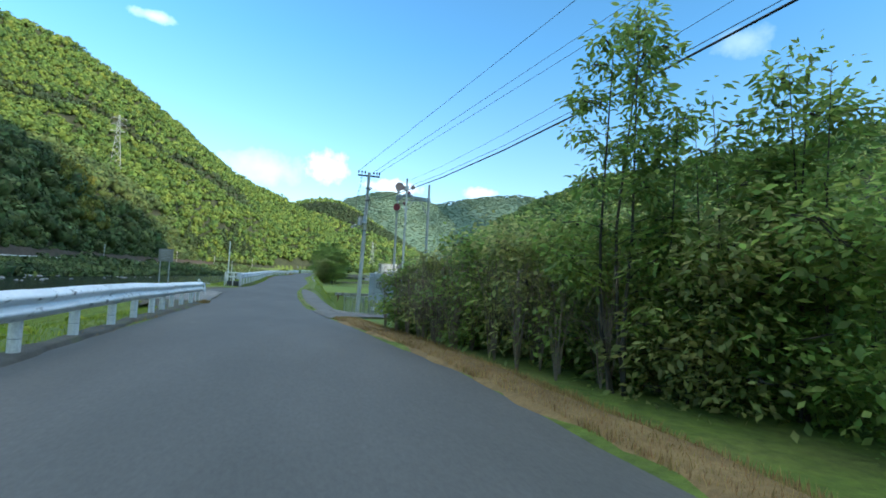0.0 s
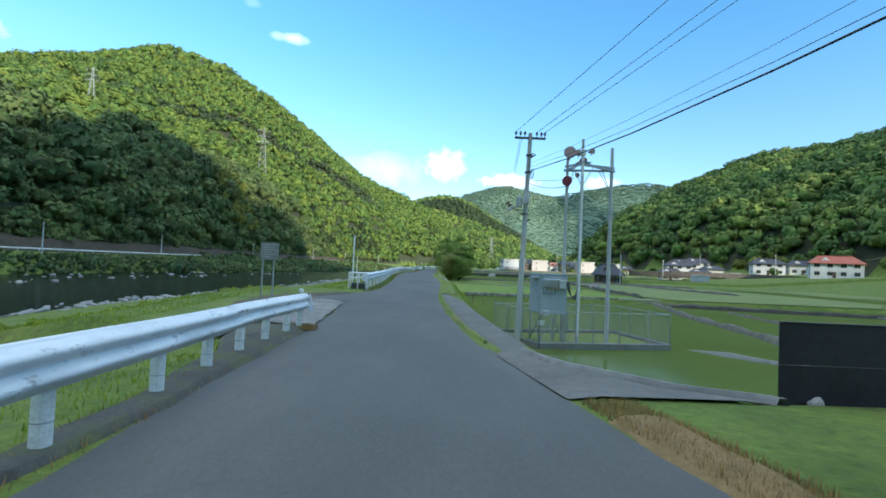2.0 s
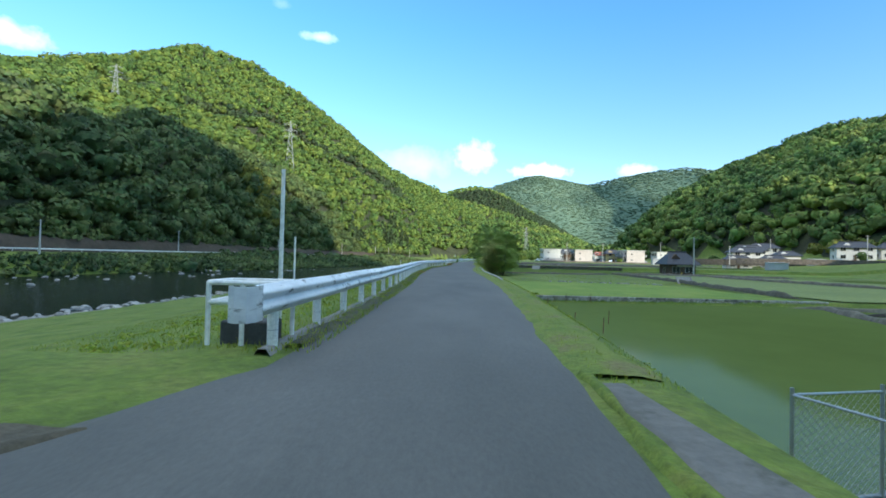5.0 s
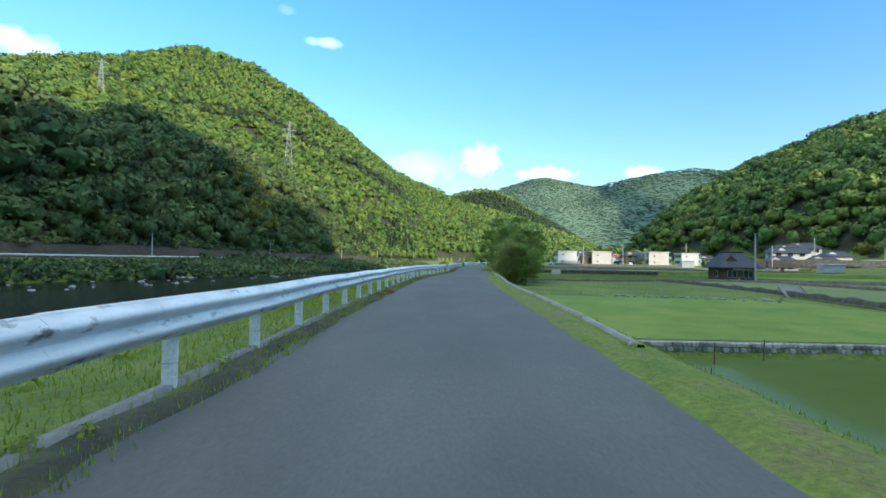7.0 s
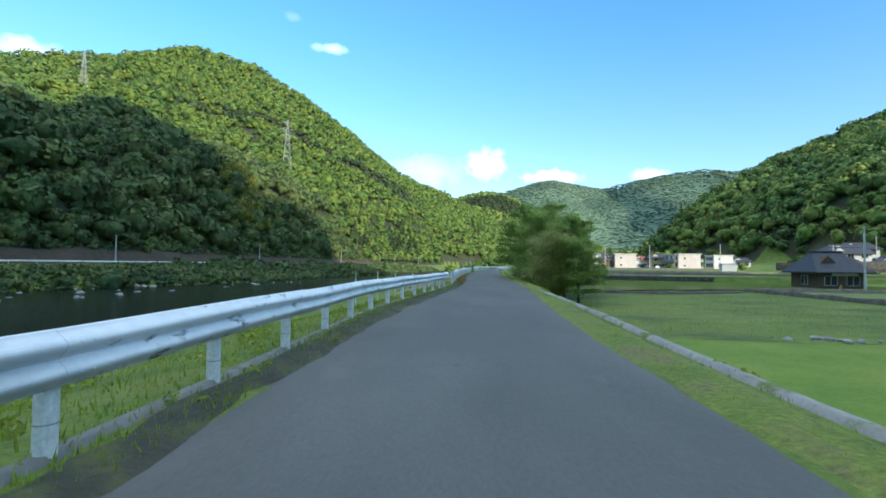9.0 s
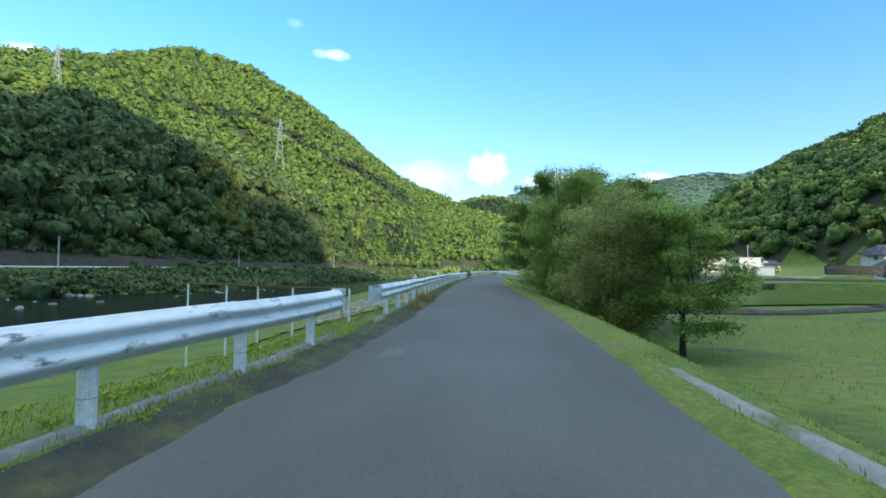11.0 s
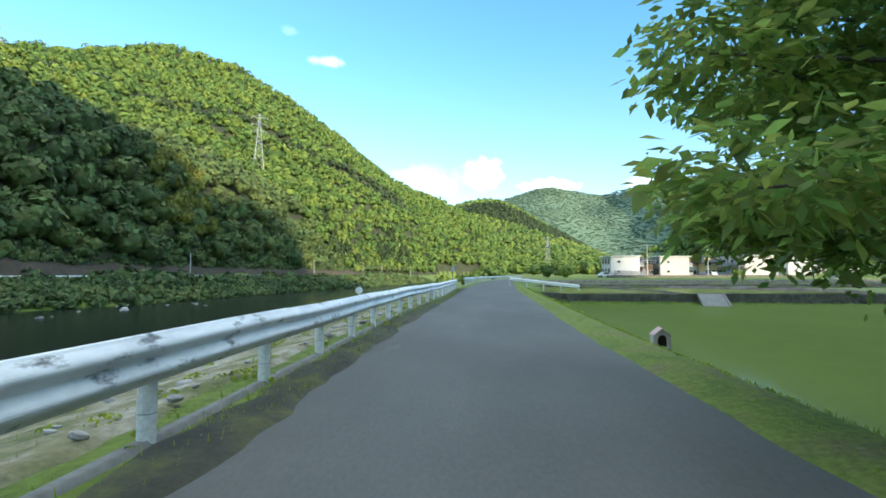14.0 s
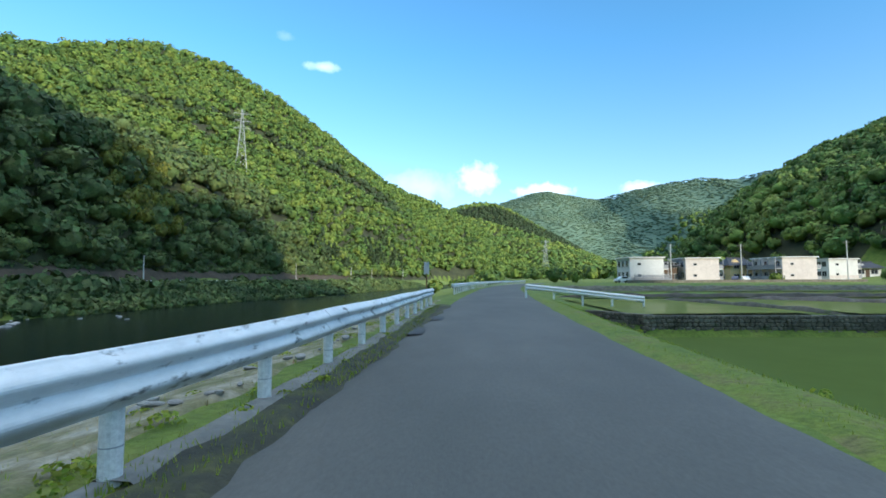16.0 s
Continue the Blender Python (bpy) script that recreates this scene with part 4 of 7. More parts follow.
def strip(name, y0, y1, xa, xb, zfun, material, label, category, step=0.5, bump=0.0, sag=0.06, cols=4):
    """A low strip lying along the road between xa(y) and xb(y), with turned-down edges."""
    v = []
    ys = np.arange(y0, y1 + 1e-6, step)
    for y in ys:
        a, b = float(xa(y)), float(xb(y))
        a += 0.10 * bump * math.sin(y * 2.7) + 0.06 * bump * math.sin(y * 6.1)
        b += 0.10 * bump * math.sin(y * 2.1 + 2) + 0.07 * bump * math.sin(y * 5.3)
        for k in range(cols + 1):
            u = k / cols
            x = a + (b - a) * u
            edge = sag if k in (0, cols) else 0
            v.append((x, y, float(zfun(x, y)) - edge + bump * 0.02 * math.sin(x * 9 + y * 7)))
    n = cols + 1
    f = [(i * n + k, i * n + k + 1, (i + 1) * n + k + 1, (i + 1) * n + k) for i in range(len(ys) - 1) for k in range(cols)]
    ob = link_mesh(name, v, f, material, smooth=True)
    return tagged(ob, label, category, kind="structure")


strip("dirt_track", 16.8, 27.6, lambda y: np.interp(y, (16.8, 19, 22, 24, 26, 27.6), (-4.6, -5.8, -6.5, -6.4, -5.6, -3.9)), lambda y: left_edge(y) - np.interp(y, (16.8, 23, 23.6, 24.4, 27.6), (0.0, 0.0, 0.6, 1.9, 0.3)),
      lambda x, y: road_z(y) + 0.006, M_DIRT, "brown bare dirt round the broken slab", "verge", 0.3, 0.5, 0.10, 8)
strip("concrete_apron", 17.9, 23.9, lambda y: np.interp(y, (17.9, 20, 22, 23.0, 23.6, 23.9), (-4.9, -5.5, -5.5, -5.0, -4.5, -4.1)), lambda y: np.interp(y, (17.9, 18.4, 20.6, 22.3, 23.1, 23.5, 23.9), (-2.96, -2.94, -3.06, -3.12, -3.12, -3.42, -3.9)) + 0.02 * np.sin(y * 5.0),
      lambda x, y: road_z(y) + 0.034 + 0.005 * np.sin(x * 5.1 + y * 3.0), M_GRAVEL, "pale broken concrete apron beside the lane", "apron", 0.2, 0.08, 0.045, 24)
strip("verge", -8, 17.9, lambda y: rail_a(y) - np.interp(y, (-8, 12, 15, 17.9), (0.20, 0.22, 0.5, 1.6)), lambda y: rail_a(y) + 0.10 + np.interp(y, (11, 13, 15.5, 17.9), (0.0, 0.14, 0.22, 0.1)), lambda x, y: np.maximum(road_z(y), ground_z(x, y) + 0.03) + 0.018, M_GRIT, "gritty verge under the guard rail", "verge", 0.4, 0.35, 0.07, 8)
strip("kerb", 30, 89.2, lambda y: rail_b(y) - 0.18, lambda y: rail_b(y) + 0.01, lambda x, y: road_z(y) + 0.028, M_CONC, "low weathered concrete footing under the guard rail", "kerb", 0.5, 0.06, 0.08)
strip("kerb", 91, 132, lambda y: rail_c(y) - 0.17, lambda y: rail_c(y) + 0.01, lambda x, y: road_z(y) + 0.024, M_CONC, "low weathered concrete footing under the guard rail", "kerb", 0.5, 0.06, 0.08)
strip("kerb", 132, 151.5, lambda y: rail_c(y) - 0.22, lambda y: rail_c(y) + 0.18, lambda x, y: road_z(y) + 0.03, M_CONC, "low weathered concrete footing under the guard rail", "kerb", 0.5, 0.2, 0.10)
strip("moss_verge", 30.5, 151, lambda y: np.where(y < 90.5, rail_b(y), rail_c(y)) - 0.02, lambda y: np.where(y < 90.5, rail_b(y), rail_c(y)) + np.maximum(0.30, left_edge(y) + 0.10 - np.where(y < 90.5, rail_b(y), rail_c(y))) + 0.10 * np.sin(y * 0.7) ** 2, lambda x, y: road_z(y) + 0.020, M_SILT, "mossy silt along the lane's edge", "verge", 0.4, 0.6)
strip("grass_verge", 29.3, 160, lambda y: right_edge(y) - 0.08, lambda y: right_edge(y) + np.where((y > 49) & (y < 81), np.interp(y, (49.5, 53, 58), (0.46, 0.6, 0.72)), np.where((y > 80) & (y < 88), 0.42, 0.80)), lambda x, y: road_z(y) + 0.012, M_MOSS, "short mossy grass verge", "verge", 0.5, 0.4)
strip("grass_verge", 16.5, 29.5, lambda y: right_edge(y) - 0.02, lambda y: right_edge(y) + 0.13, lambda x, y: road_z(y) + 0.014, M_MOSS, "narrow mossy strip beside the lane", "verge", 0.3, 0.4)
strip("concrete_ramp", 15.0, 29.0, lambda y: right_edge(y) + np.interp(y, (15, 17, 24, 29), (0.14, 0.14, 0.14, 0.05)), lambda y: right_edge(y) + np.interp(y, (15, 17, 20, 25, 29), (0.6, 0.85, 0.98, 0.9, 0.35)),
      lambda x, y: ground_z(x, y) + np.interp(y, (15, 16.5), (-0.02, 0.04)), M_APRON, "sloping concrete apron at the lane's edge", "kerb", 0.4, 0.0, 0.05, 8)
strip("field_kerb", 49.6, 87, lambda y: right_edge(y) + np.interp(y, (49.5, 53, 58, 68, 74, 80, 87), (0.50, 0.64, 0.76, 0.76, 0.86, 0.68, 0.22)), lambda y: right_edge(y) + np.interp(y, (49.5, 53, 58, 68, 74, 80, 87), (0.70, 0.85, 0.98, 0.98, 1.10, 0.92, 0.46)),
      lambda x, y: np.maximum(road_z(y) + 0.014, ground_z(x, y) + 0.015), M_PALECONC, "narrow pale concrete gutter at the top of the field bank", "gutter", 0.5, 0.15, 0.08)


def shoulder_x(y): return np.interp(y, (12.6, 12.9, 13.2, 13.8, 14.5, 15.2, 17.4), (3.3, 3.15, 2.44, 1.99, 1.44, 1.2, 1.13))


strip("concrete_shoulder", 12.7, 15.4, lambda y: right_edge(y) - 0.04, lambda y: shoulder_x(y) - 0.14, lambda x, y: road_z(y) + 0.010, M_APRON, "grey concrete shoulder beside the lane", "kerb", 0.15, 0.0, 0.04, 6)
strip("shoulder_kerb", 12.7, 17.4, lambda y: shoulder_x(y) - 0.15, lambda y: shoulder_x(y) + 0.02, lambda x, y: road_z(y) + np.interp(y, (12.7, 15.4, 17.4), (0.045, 0.045, -0.12)), M_CONC, "low pale concrete edge above the paddy", "kerb", 0.15, 0.0, 0.10)

# joints across the lane where the side road meets it, and a few pale worn patches
def road_top(x, y):
    a, b = left_edge(y), right_edge(y)
    u = np.clip((x - a) / (b - a), 0, 1)
    return road_z(y) + 0.035 * (1 - (2 * u - 1) ** 2)


def road_patch(x, y, rx, ry, material, label, seed):
    r = random.Random(seed)
    bm = bmesh.new()
    ring = []
    for k in range(14):
        t = 2 * math.pi * k / 14
        w = r.uniform(0.7, 1.1)
        ring.append(bm.verts.new((x + rx * w * math.cos(t), y + ry * w * math.sin(t), float(road_top(x + rx * w * math.cos(t), y + ry * w * math.sin(t))) + 0.004)))
    c = bm.verts.new((x, y, float(road_top(x, y)) + 0.006))
    for k in range(14):
        bm.faces.new((c, ring[k], ring[(k + 1) % 14]))
    tagged(part("road_patch", bm, material, None), label, "patch", kind="structure")


M_WORN = mat("pale worn asphalt", ((0.085, 0.085, 0.080), (0.120, 0.118, 0.110)), 6.0, 0.9, 0.3, 60, fine=40)
M_TAR = mat("dark tarred patch", ((0.030, 0.031, 0.032), (0.045, 0.046, 0.046)), 4.0, 0.7, 0.3, 60, fine=40)
for k, (x, y, rx, ry) in enumerate(((-1.2, 19.5, 0.16, 0.3), (-0.7, 21.0, 0.14, 0.2), (-1.5, 16.0, 0.2, 0.35), (-0.4, 9.5, 0.12, 0.2), (0.2, 99.0, 0.12, 0.22), (3.2, 138.6, 0.12, 0.18), (2.4, 136.0, 0.08, 0.2), (-1.15, 70.0, 0.035, 0.25), (-1.1, 72.6, 0.03, 0.2), (-1.12, 75.2, 0.03, 0.25), (-1.22, 68.3, 0.06, 0.10), (-0.9, 50.5, 0.05, 0.12), (0.6, 56.0, 0.04, 0.2), (1.3, 99.5, 0.10, 0.06), (-1.9, 13.6, 0.05, 0.1), (-0.6, 22.4, 0.05, 0.12), (-1.4, 23.2, 0.2, 0.05))):
    road_patch(x, y, rx, ry, M_WORN, "pale worn spot on the asphalt", 70 + k)
for k, (x, y, rx, ry) in enumerate(((0.55, 140.0, 0.28, 0.9), (0.9, 143.5, 0.24, 0.8))):
    road_patch(x, y, rx, ry, M_TAR, "dark damp patch at the lane's edge", 90 + k)
bm = bmesh.new()
prev = None
for k in range(13):
    x = -3.0 + 3.05 * k / 12
    y = 24.0 + 0.05 * math.sin(k * 2.1) - 0.02 * k
    pair = [bm.verts.new((x, y + d, float(road_top(x, y)) + 0.005)) for d in (-0.02, 0.02)]
    if prev:
        bm.faces.new((prev[0], pair[0], pair[1], prev[1]))
    prev = pair
tagged(part("road_joint", bm, M_TAR, None), "thin dark joint across the lane", "joint", kind="structure")

# ---- fields ----


def flat(name, pts, z, material, label, category):
    return tagged(link_mesh(name, [(x, y, z) for x, y in pts], [tuple(range(len(pts)))], material), label, category, kind="structure")


def bank_x(y): return float(right_edge(y)) + 2.45


flat("paddy_water", [(bank_x(y) - 1.5, y) for y in range(-20, 58, 4)] + [(bank_x(58.7), 58.7), (60, 58.7), (75, -20)], -1.86, M_PADDY, "flooded rice paddy with murky green water", "paddy")
flat("young_rice_field", [(bank_x(y), y) for y in (59.6, 64, 70, 75, 81.4)] + [(22.8, 79.6), (24.5, 66), (25.5, 59.6)], -1.452, M_RICE, "bright green young rice field", "field")
flat("stubble_field", [(bank_x(y), y) for y in (81, 86, 92, 98, 104, 110)] + [(29.5, 110), (28.3, 86), (23, 79.2)], -1.44, M_FALLOW, "green field with patches of weeds", "field")
flat("paddy_water", [(27.5, 59.6), (26.5, 72), (30.2, 92), (31.4, 112), (31.4, 118), (60, 112), (75, 59.6)], -1.44, M_MUD, "wet field with low green growth", "paddy")
flat("paddy_water", [(bank_x(y), y) for y in (113, 120, 126, 132, 138, 144, 150.3)] + [(60, 150.3), (60, 121), (31, 121)], -1.38, M_PADDY, "flooded rice paddy reflecting the hills", "paddy")
for i, (x0, x1, y0, y1, m) in enumerate(((9.5, 18.4, 151.7, 168, M_PLOT), (19.9, 34.6, 151.7, 168, M_PLOT), (36.5, 60, 151.7, 168, M_MUD), (12, 30, 170, 186, M_RICE), (31, 62, 170, 186, M_PLOT),
                                         (14, 40, 188, 204, M_MUD), (41, 70, 188, 204, M_RICE), (62, 100, 130, 168, M_RICE), (64, 104, 170, 200, M_PADDY), (78, 120, 90, 128, M_MUD), (64, 76, 60, 110, M_PADDY),
                                         (80, 130, 40, 88, M_PADDY), (80, 96, -10, 36, M_RICE))):
    zz = float(ground_z((x0 + x1) / 2, (y0 + y1) / 2)) + 0.09
    flat("paddy_plot", [(x0, y0), (x1, y0 + 0.6), (x1 + 1, y1), (x0 + 0.5, y1)], zz, m, "small terraced rice plot", "paddy")


def ridge(pts, z, w, h, material=None, label="low earth ridge between the paddies"):
    """A banked ridge along a polyline."""
    bm = bmesh.new()
    prof = ((-w, 0), (-w * 0.6, h * 0.8), (-w * 0.2, h), (w * 0.25, h * 0.95), (w * 0.6, h * 0.75), (w, 0))
    fine = []
    for a, b in zip(pts, pts[1:]):
        n = max(2, int(math.dist(a, b) / 1.2))
        fine += [(a[0] + (b[0] - a[0]) * k / n, a[1] + (b[1] - a[1]) * k / n) for k in range(n)]
    fine.append(pts[-1])
    cols = []
    for i, p in enumerate(fine):
        q0, q1 = fine[max(i - 1, 0)], fine[min(i + 1, len(fine) - 1)]
        d = Vector((q1[0] - q0[0], q1[1] - q0[1], 0)).normalized()
        s = Vector((-d.y, d.x, 0))
        wob = (1 + 0.18 * math.sin(i * 1.7) + 0.1 * math.sin(i * 4.1)) * min(1, 0.02 + i / 2, 0.02 + (len(fine) - 1 - i) / 2)
        cols.append([bm.verts.new(Vector((p[0], p[1], z)) + s * o * wob + Vector((0, 0, hh * wob))) for o, hh in prof])
    for c0, c1 in zip(cols, cols[1:]):
        for j in range(len(prof) - 1):
            bm.faces.new((c0[j], c0[j + 1], c1[j + 1], c1[j]))
    ob = part("paddy_ridge", bm, material or M_STONE, None, smooth=True)
    return tagged(ob, label, "ridge", kind="structure")


ridge(((25.2, 59), (23.2, 54.3), (19.7, 42.4), (17.7, 32.2), (15.8, 26.6), (14.2, 20)), -1.9, 0.30, 0.34, M_STONE, "dark stone dyke between the paddies")
ridge(((23.4, 54.0), (28, 52.6), (34.2, 51.4), (48, 48.5)), -1.9, 0.34, 0.40, M_STONE, "dark stone dyke between the paddies")
ridge(((10.6, 28.0), (11.8, 26.3), (13.3, 24.1), (15.2, 21.5)), -1.9, 0.26, 0.20, M_CONC, "low broken concrete edge in the paddy")
ridge(((27.4, 50), (27.2, 49), (25.1, 40), (24.5, 35.4), (24, 26)), -1.9, 0.18, 0.20)
ridge(((22.2, 58.4), (28, 55.8), (34.3, 53), (48, 47), (64, 40)), -1.9, 0.26, 0.30, M_STONE, "dark stone ridge between the paddies")
ridge(((30, 30), (40, 29), (60, 24)), -1.9, 0.24, 0.24)
ridge(((30, 118), (29.3, 100), (28.2, 86), (25.8, 73), (24.6, 59.5)), -1.4, 0.25, 0.40, M_STONE, "dark channel wall beside the fields")
ridge(((31, 119), (45, 117), (62, 112)), -1.4, 0.5, 0.35)
ridge(((8, 111.5), (20, 111.5), (30, 116)), -1.45, 0.5, 0.25)
ridge(((47, 114), (47, 97), (50, 80)), -1.4, 0.4, 0.35)
ridge(((17.5, 168), (19.4, 151.6)), -0.55, 0.3, 0.28)
ridge(((24, 168.5), (36.5, 152)), -0.55, 0.4, 0.36)
ridge(((9.5, 169), (34, 169), (64, 169)), -0.35, 0.5, 0.3)
ridge(((12, 187), (40, 187), (72, 187)), -0.3, 0.5, 0.35)
ridge(((14, 206), (50, 206), (100, 204)), -0.3, 0.4, 0.35, M_STONE, "stone terrace edge below the houses")


def stone_wall(x0, y0, x1, y1, z0, h, size, label, count=300, seed=1, stone=None):
    """A dry wall: a solid core, and faced stones of uneven size as pieces; the wall faces -y."""
    r = random.Random(seed)
    L = math.hypot(x1 - x0, y1 - y0)
    ang = math.atan2(y1 - y0, x1 - x0)
    base = pose(x0, y0, z0, 0, 0, math.degrees(ang))
    wall = thing("stone_wall", base, label, "wall", kind="structure")
    core = box(bmesh.new(), 0, L, 0.06, 0.5, -0.3, h - 0.03)
    part("core", core, (stone or M_STONE), wall)
    shapes = []
    for k in range(7):
        bm = bmesh.new()
        bmesh.ops.create_icosphere(bm, subdivisions=1, radius=0.5)
        for v in bm.verts:
            v.co = Vector([math.copysign(abs(c * 2) ** 0.55 / 2, c) for c in v.co]) * r.uniform(0.88, 1.1)
        me = bpy.data.meshes.new("stone")
        bm.to_mesh(me)
        bm.free()
        me.materials.append((stone or M_STONE))
        shapes.append(me)
    rows_n = max(1, round(h / size))
    made, rest = 0, []
    for j in range(rows_n):
        x = r.uniform(-size, 0)
        while x < L:
            w = size * r.uniform(0.8, 1.9)
            hh = h / rows_n * r.uniform(0.92, 1.15)
            m = Matrix.LocRotScale((x + w / 2, r.uniform(-0.03, 0.05), (j + 0.5) * h / rows_n), Euler((0, r.uniform(-0.1, 0.1), r.uniform(-0.12, 0.12))), (w * 1.02, size * 0.7, hh * 1.04))
            if made < count:
                ob = new("stone", r.choice(shapes))
                ob.parent, ob.matrix_basis = wall, m
            else:
                rest.append((r.choice(shapes), m))
            made += 1
            x += w
    if rest:
        bm = bmesh.new()
        for me, m in rest:
            k = len(bm.verts)
            bm.from_mesh(me)
            bm.verts.ensure_lookup_table()
            bmesh.ops.transform(bm, matrix=m, verts=bm.verts[k:])
        part("stones", bm, (stone or M_STONE), wall)["kind"] = "stuff"
    return wall


# ---- small helpers for hardware ----


def cable(name, pts, radius, label, sag=0.0, category="cable"):
    bm = bmesh.new()
    line = []
    for a, b in zip(pts, pts[1:]):
        a, b = Vector(a), Vector(b)
        for k in range(12):
            t = k / 12
            line.append(a.lerp(b, t) - Vector((0, 0, sag * 4 * t * (1 - t))))
    line.append(Vector(pts[-1]))
    tube(bm, line, radius, 5)
    return tagged(part(name, bm, M_CABLE, None, smooth=True), label, category)


def concrete_pole(x, y, base, top, r0, r1, label):
    p = thing("utility_pole", pose(x, y, base), label, "pole", "utility poles")
    bm = tube(bmesh.new(), ((0, 0, -0.3), (0, 0, (top - base) * 0.5), (0, 0, top - base)), (r0, (r0 + r1) / 2, r1), 16)
    part("shaft", bm, M_POLE, p, smooth=False)
    step = tube(bmesh.new(), ((-0.2, 0, 0), (0.2, 0, 0)), 0.009, 5)
    ob = part("step_bolt", step, M_DARK, p)
    for k in range(9):
        o = ob if k == 0 else new("step_bolt", ob.data)
        o.parent = p
        o.location = (0, 0, 2.2 + k * (top - base - 3.4) / 9)
        o.rotation_euler = (0, 0, (0.4, 2.0)[k % 2])
    return p


def band(p, z, r, h=0.05):
    part("band", tube(bmesh.new(), ((0, 0, z - h / 2), (0, 0, z + h / 2)), r, 14), M_DARK, p)


# ---- the pole by the lane, with its transformers ----
P1 = (3.3, 26.8)
g1 = float(ground_z(*P1))
pole1 = concrete_pole(*P1, g1, 6.81, 0.124, 0.082, "tall grey concrete pole with crossarm, transformers and wires")
pole1.rotation_euler = (0, radians(1.5), 0)
b1 = g1
for z, a in ((6.62 - b1, 0.62), (6.50 - b1, 0.0)):
    if a:
        part("crossarm", box(bmesh.new(), -a, a, -0.045, 0.045, z - 0.04, z + 0.04, pose(0, 0, 0, 0, 0, -8), 0.008), M_DARK, pole1)
ins = bmesh.new()
for k, (r, z) in enumerate(((0.045, 0.0), (0.06, 0.05), (0.045, 0.09))):
    tube(ins, ((0, 0, z), (0, 0, z + 0.045)), (r, r * 0.7), 10)
tube(ins, ((0, 0, -0.09), (0, 0, 0)), 0.012, 6)
ins_ob = part("insulator", ins, M_DARK, pole1, "dark glazed insulator")
for k, x in enumerate((-0.58, -0.40, -0.22, 0.26, 0.44, 0.58)):
    o = ins_ob if k == 0 else new("insulator", ins_ob.data)
    o.parent, o["label"] = pole1, "dark glazed insulator"
    o.location = (x * 0.99, -x * 0.14, 6.75 - b1)
for k, (dx, dy, z) in enumerate(((-0.30, -0.12, 3.95), (-0.06, -0.30, 4.05))):
    bm = bmesh.new()
    tube(bm, ((0, 0, -0.20), (0, 0, -0.17), (0, 0, 0.20), (0, 0, 0.225)), (0.10, 0.125, 0.125, 0.09), 16)
    for a in (-0.05, 0.05):
        tube(bm, ((a, 0, 0.22), (a, 0, 0.30)), 0.018, 6)
    box(bm, -0.14, 0.14, 0.09, 0.13, -0.12, -0.08)
    tr = part("transformer", bm, M_GREY, pole1, "light grey cylindrical transformer")
    tr.location = (dx, dy, z - b1)
arm = bmesh.new()
tube(arm, ((0, 0, 3.62 - b1), (-0.72, -0.05, 3.70 - b1)), 0.028, 6)
tube(arm, ((-0.1, 0, 3.45 - b1), (-0.42, -0.03, 3.66 - b1)), 0.018, 6)
part("side_arm", arm, M_STEEL, pole1)
for k, (dx, z) in enumerate(((-0.66, 3.80), (-0.56, 3.72), (-0.78, 3.86), (-0.70, 3.60))):
    bm = tube(bmesh.new(), ((-0.07, 0, -0.03), (-0.03, 0, 0.0), (0.03, 0, 0.02), (0.09, 0, 0.05)), (0.035, 0.05, 0.05, 0.03), 8)
    c = part("cutout_fuse", bm, M_GREY if k % 2 else M_DARK, pole1)
    c.location = (dx, -0.05 - 0.03 * k, z - b1)
bk = bmesh.new()
tube(bk, ((0, 0, 3.2 - b1), (0.2, -0.05, 3.32 - b1)), 0.03, 6)
tube(bk, ((0, 0, 5.75 - b1), (0.25, -0.06, 5.95 - b1)), 0.03, 6)
tube(bk, ((0, 0, 5.95 - b1), (0.20, -0.02, 6.0 - b1)), 0.02, 6)
part("bracket", bk, M_DARK, pole1)
lp = bmesh.new()
tube(lp, [(0.16 + 0.05 * math.sin(a), -0.05, 5.15 - b1 + 0.2 * math.cos(a)) for a in np.linspace(0, 6.3, 16)], 0.014, 5)
tube(lp, [(0.17 + 0.05 * math.sin(a), -0.05, 5.13 - b1 + 0.17 * math.cos(a)) for a in np.linspace(0, 6.3, 16)], 0.012, 5)
part("cable_coil", lp, M_CABLE, pole1)
for z in (3.5, 4.3, 5.2, 5.9):
    band(pole1, z - b1, 0.135)

# ---- three poles carrying a platform with loudspeakers ----
warn = thing("warning_speaker_frame", pose(6.1, 27.3, float(ground_z(6.1, 27.3))), "three grey poles carrying a steel frame with reddish horn loudspeakers", "speaker mast")
wb = float(ground_z(6.1, 27.3))
PP = {"a": (5.48 - 6.1, 28.0 - 27.3, 6.50, 0.095), "b": (5.78 - 6.1, 26.95 - 27.3, 6.74, 0.09), "c": (7.34 - 6.1, 27.75 - 27.3, 6.65, 0.115)}
for key, (x, y, top, r) in PP.items():
    bm = tube(bmesh.new(), ((x, y, -0.3), (x, y, 3.5), (x, y, top - wb)), (r * 0.84, r * 0.74, r * 0.58), 16)
    part("pole", bm, M_POLE, warn, "grey concrete pole")
    sb = bmesh.new()
    for k in range(9):
        a = 0.4 + 1.6 * (k % 2)
        z = 1.9 + k * 0.55
        tube(sb, ((x - 0.17 * math.cos(a), y - 0.17 * math.sin(a), z), (x + 0.17 * math.cos(a), y + 0.17 * math.sin(a), z)), 0.008, 5)
    part("step_bolts", sb, M_DARK, warn)
ax, ay = PP["a"][:2]
bx, by = PP["b"][:2]
cx, cy = PP["c"][:2]
fz = 5.64 - wb


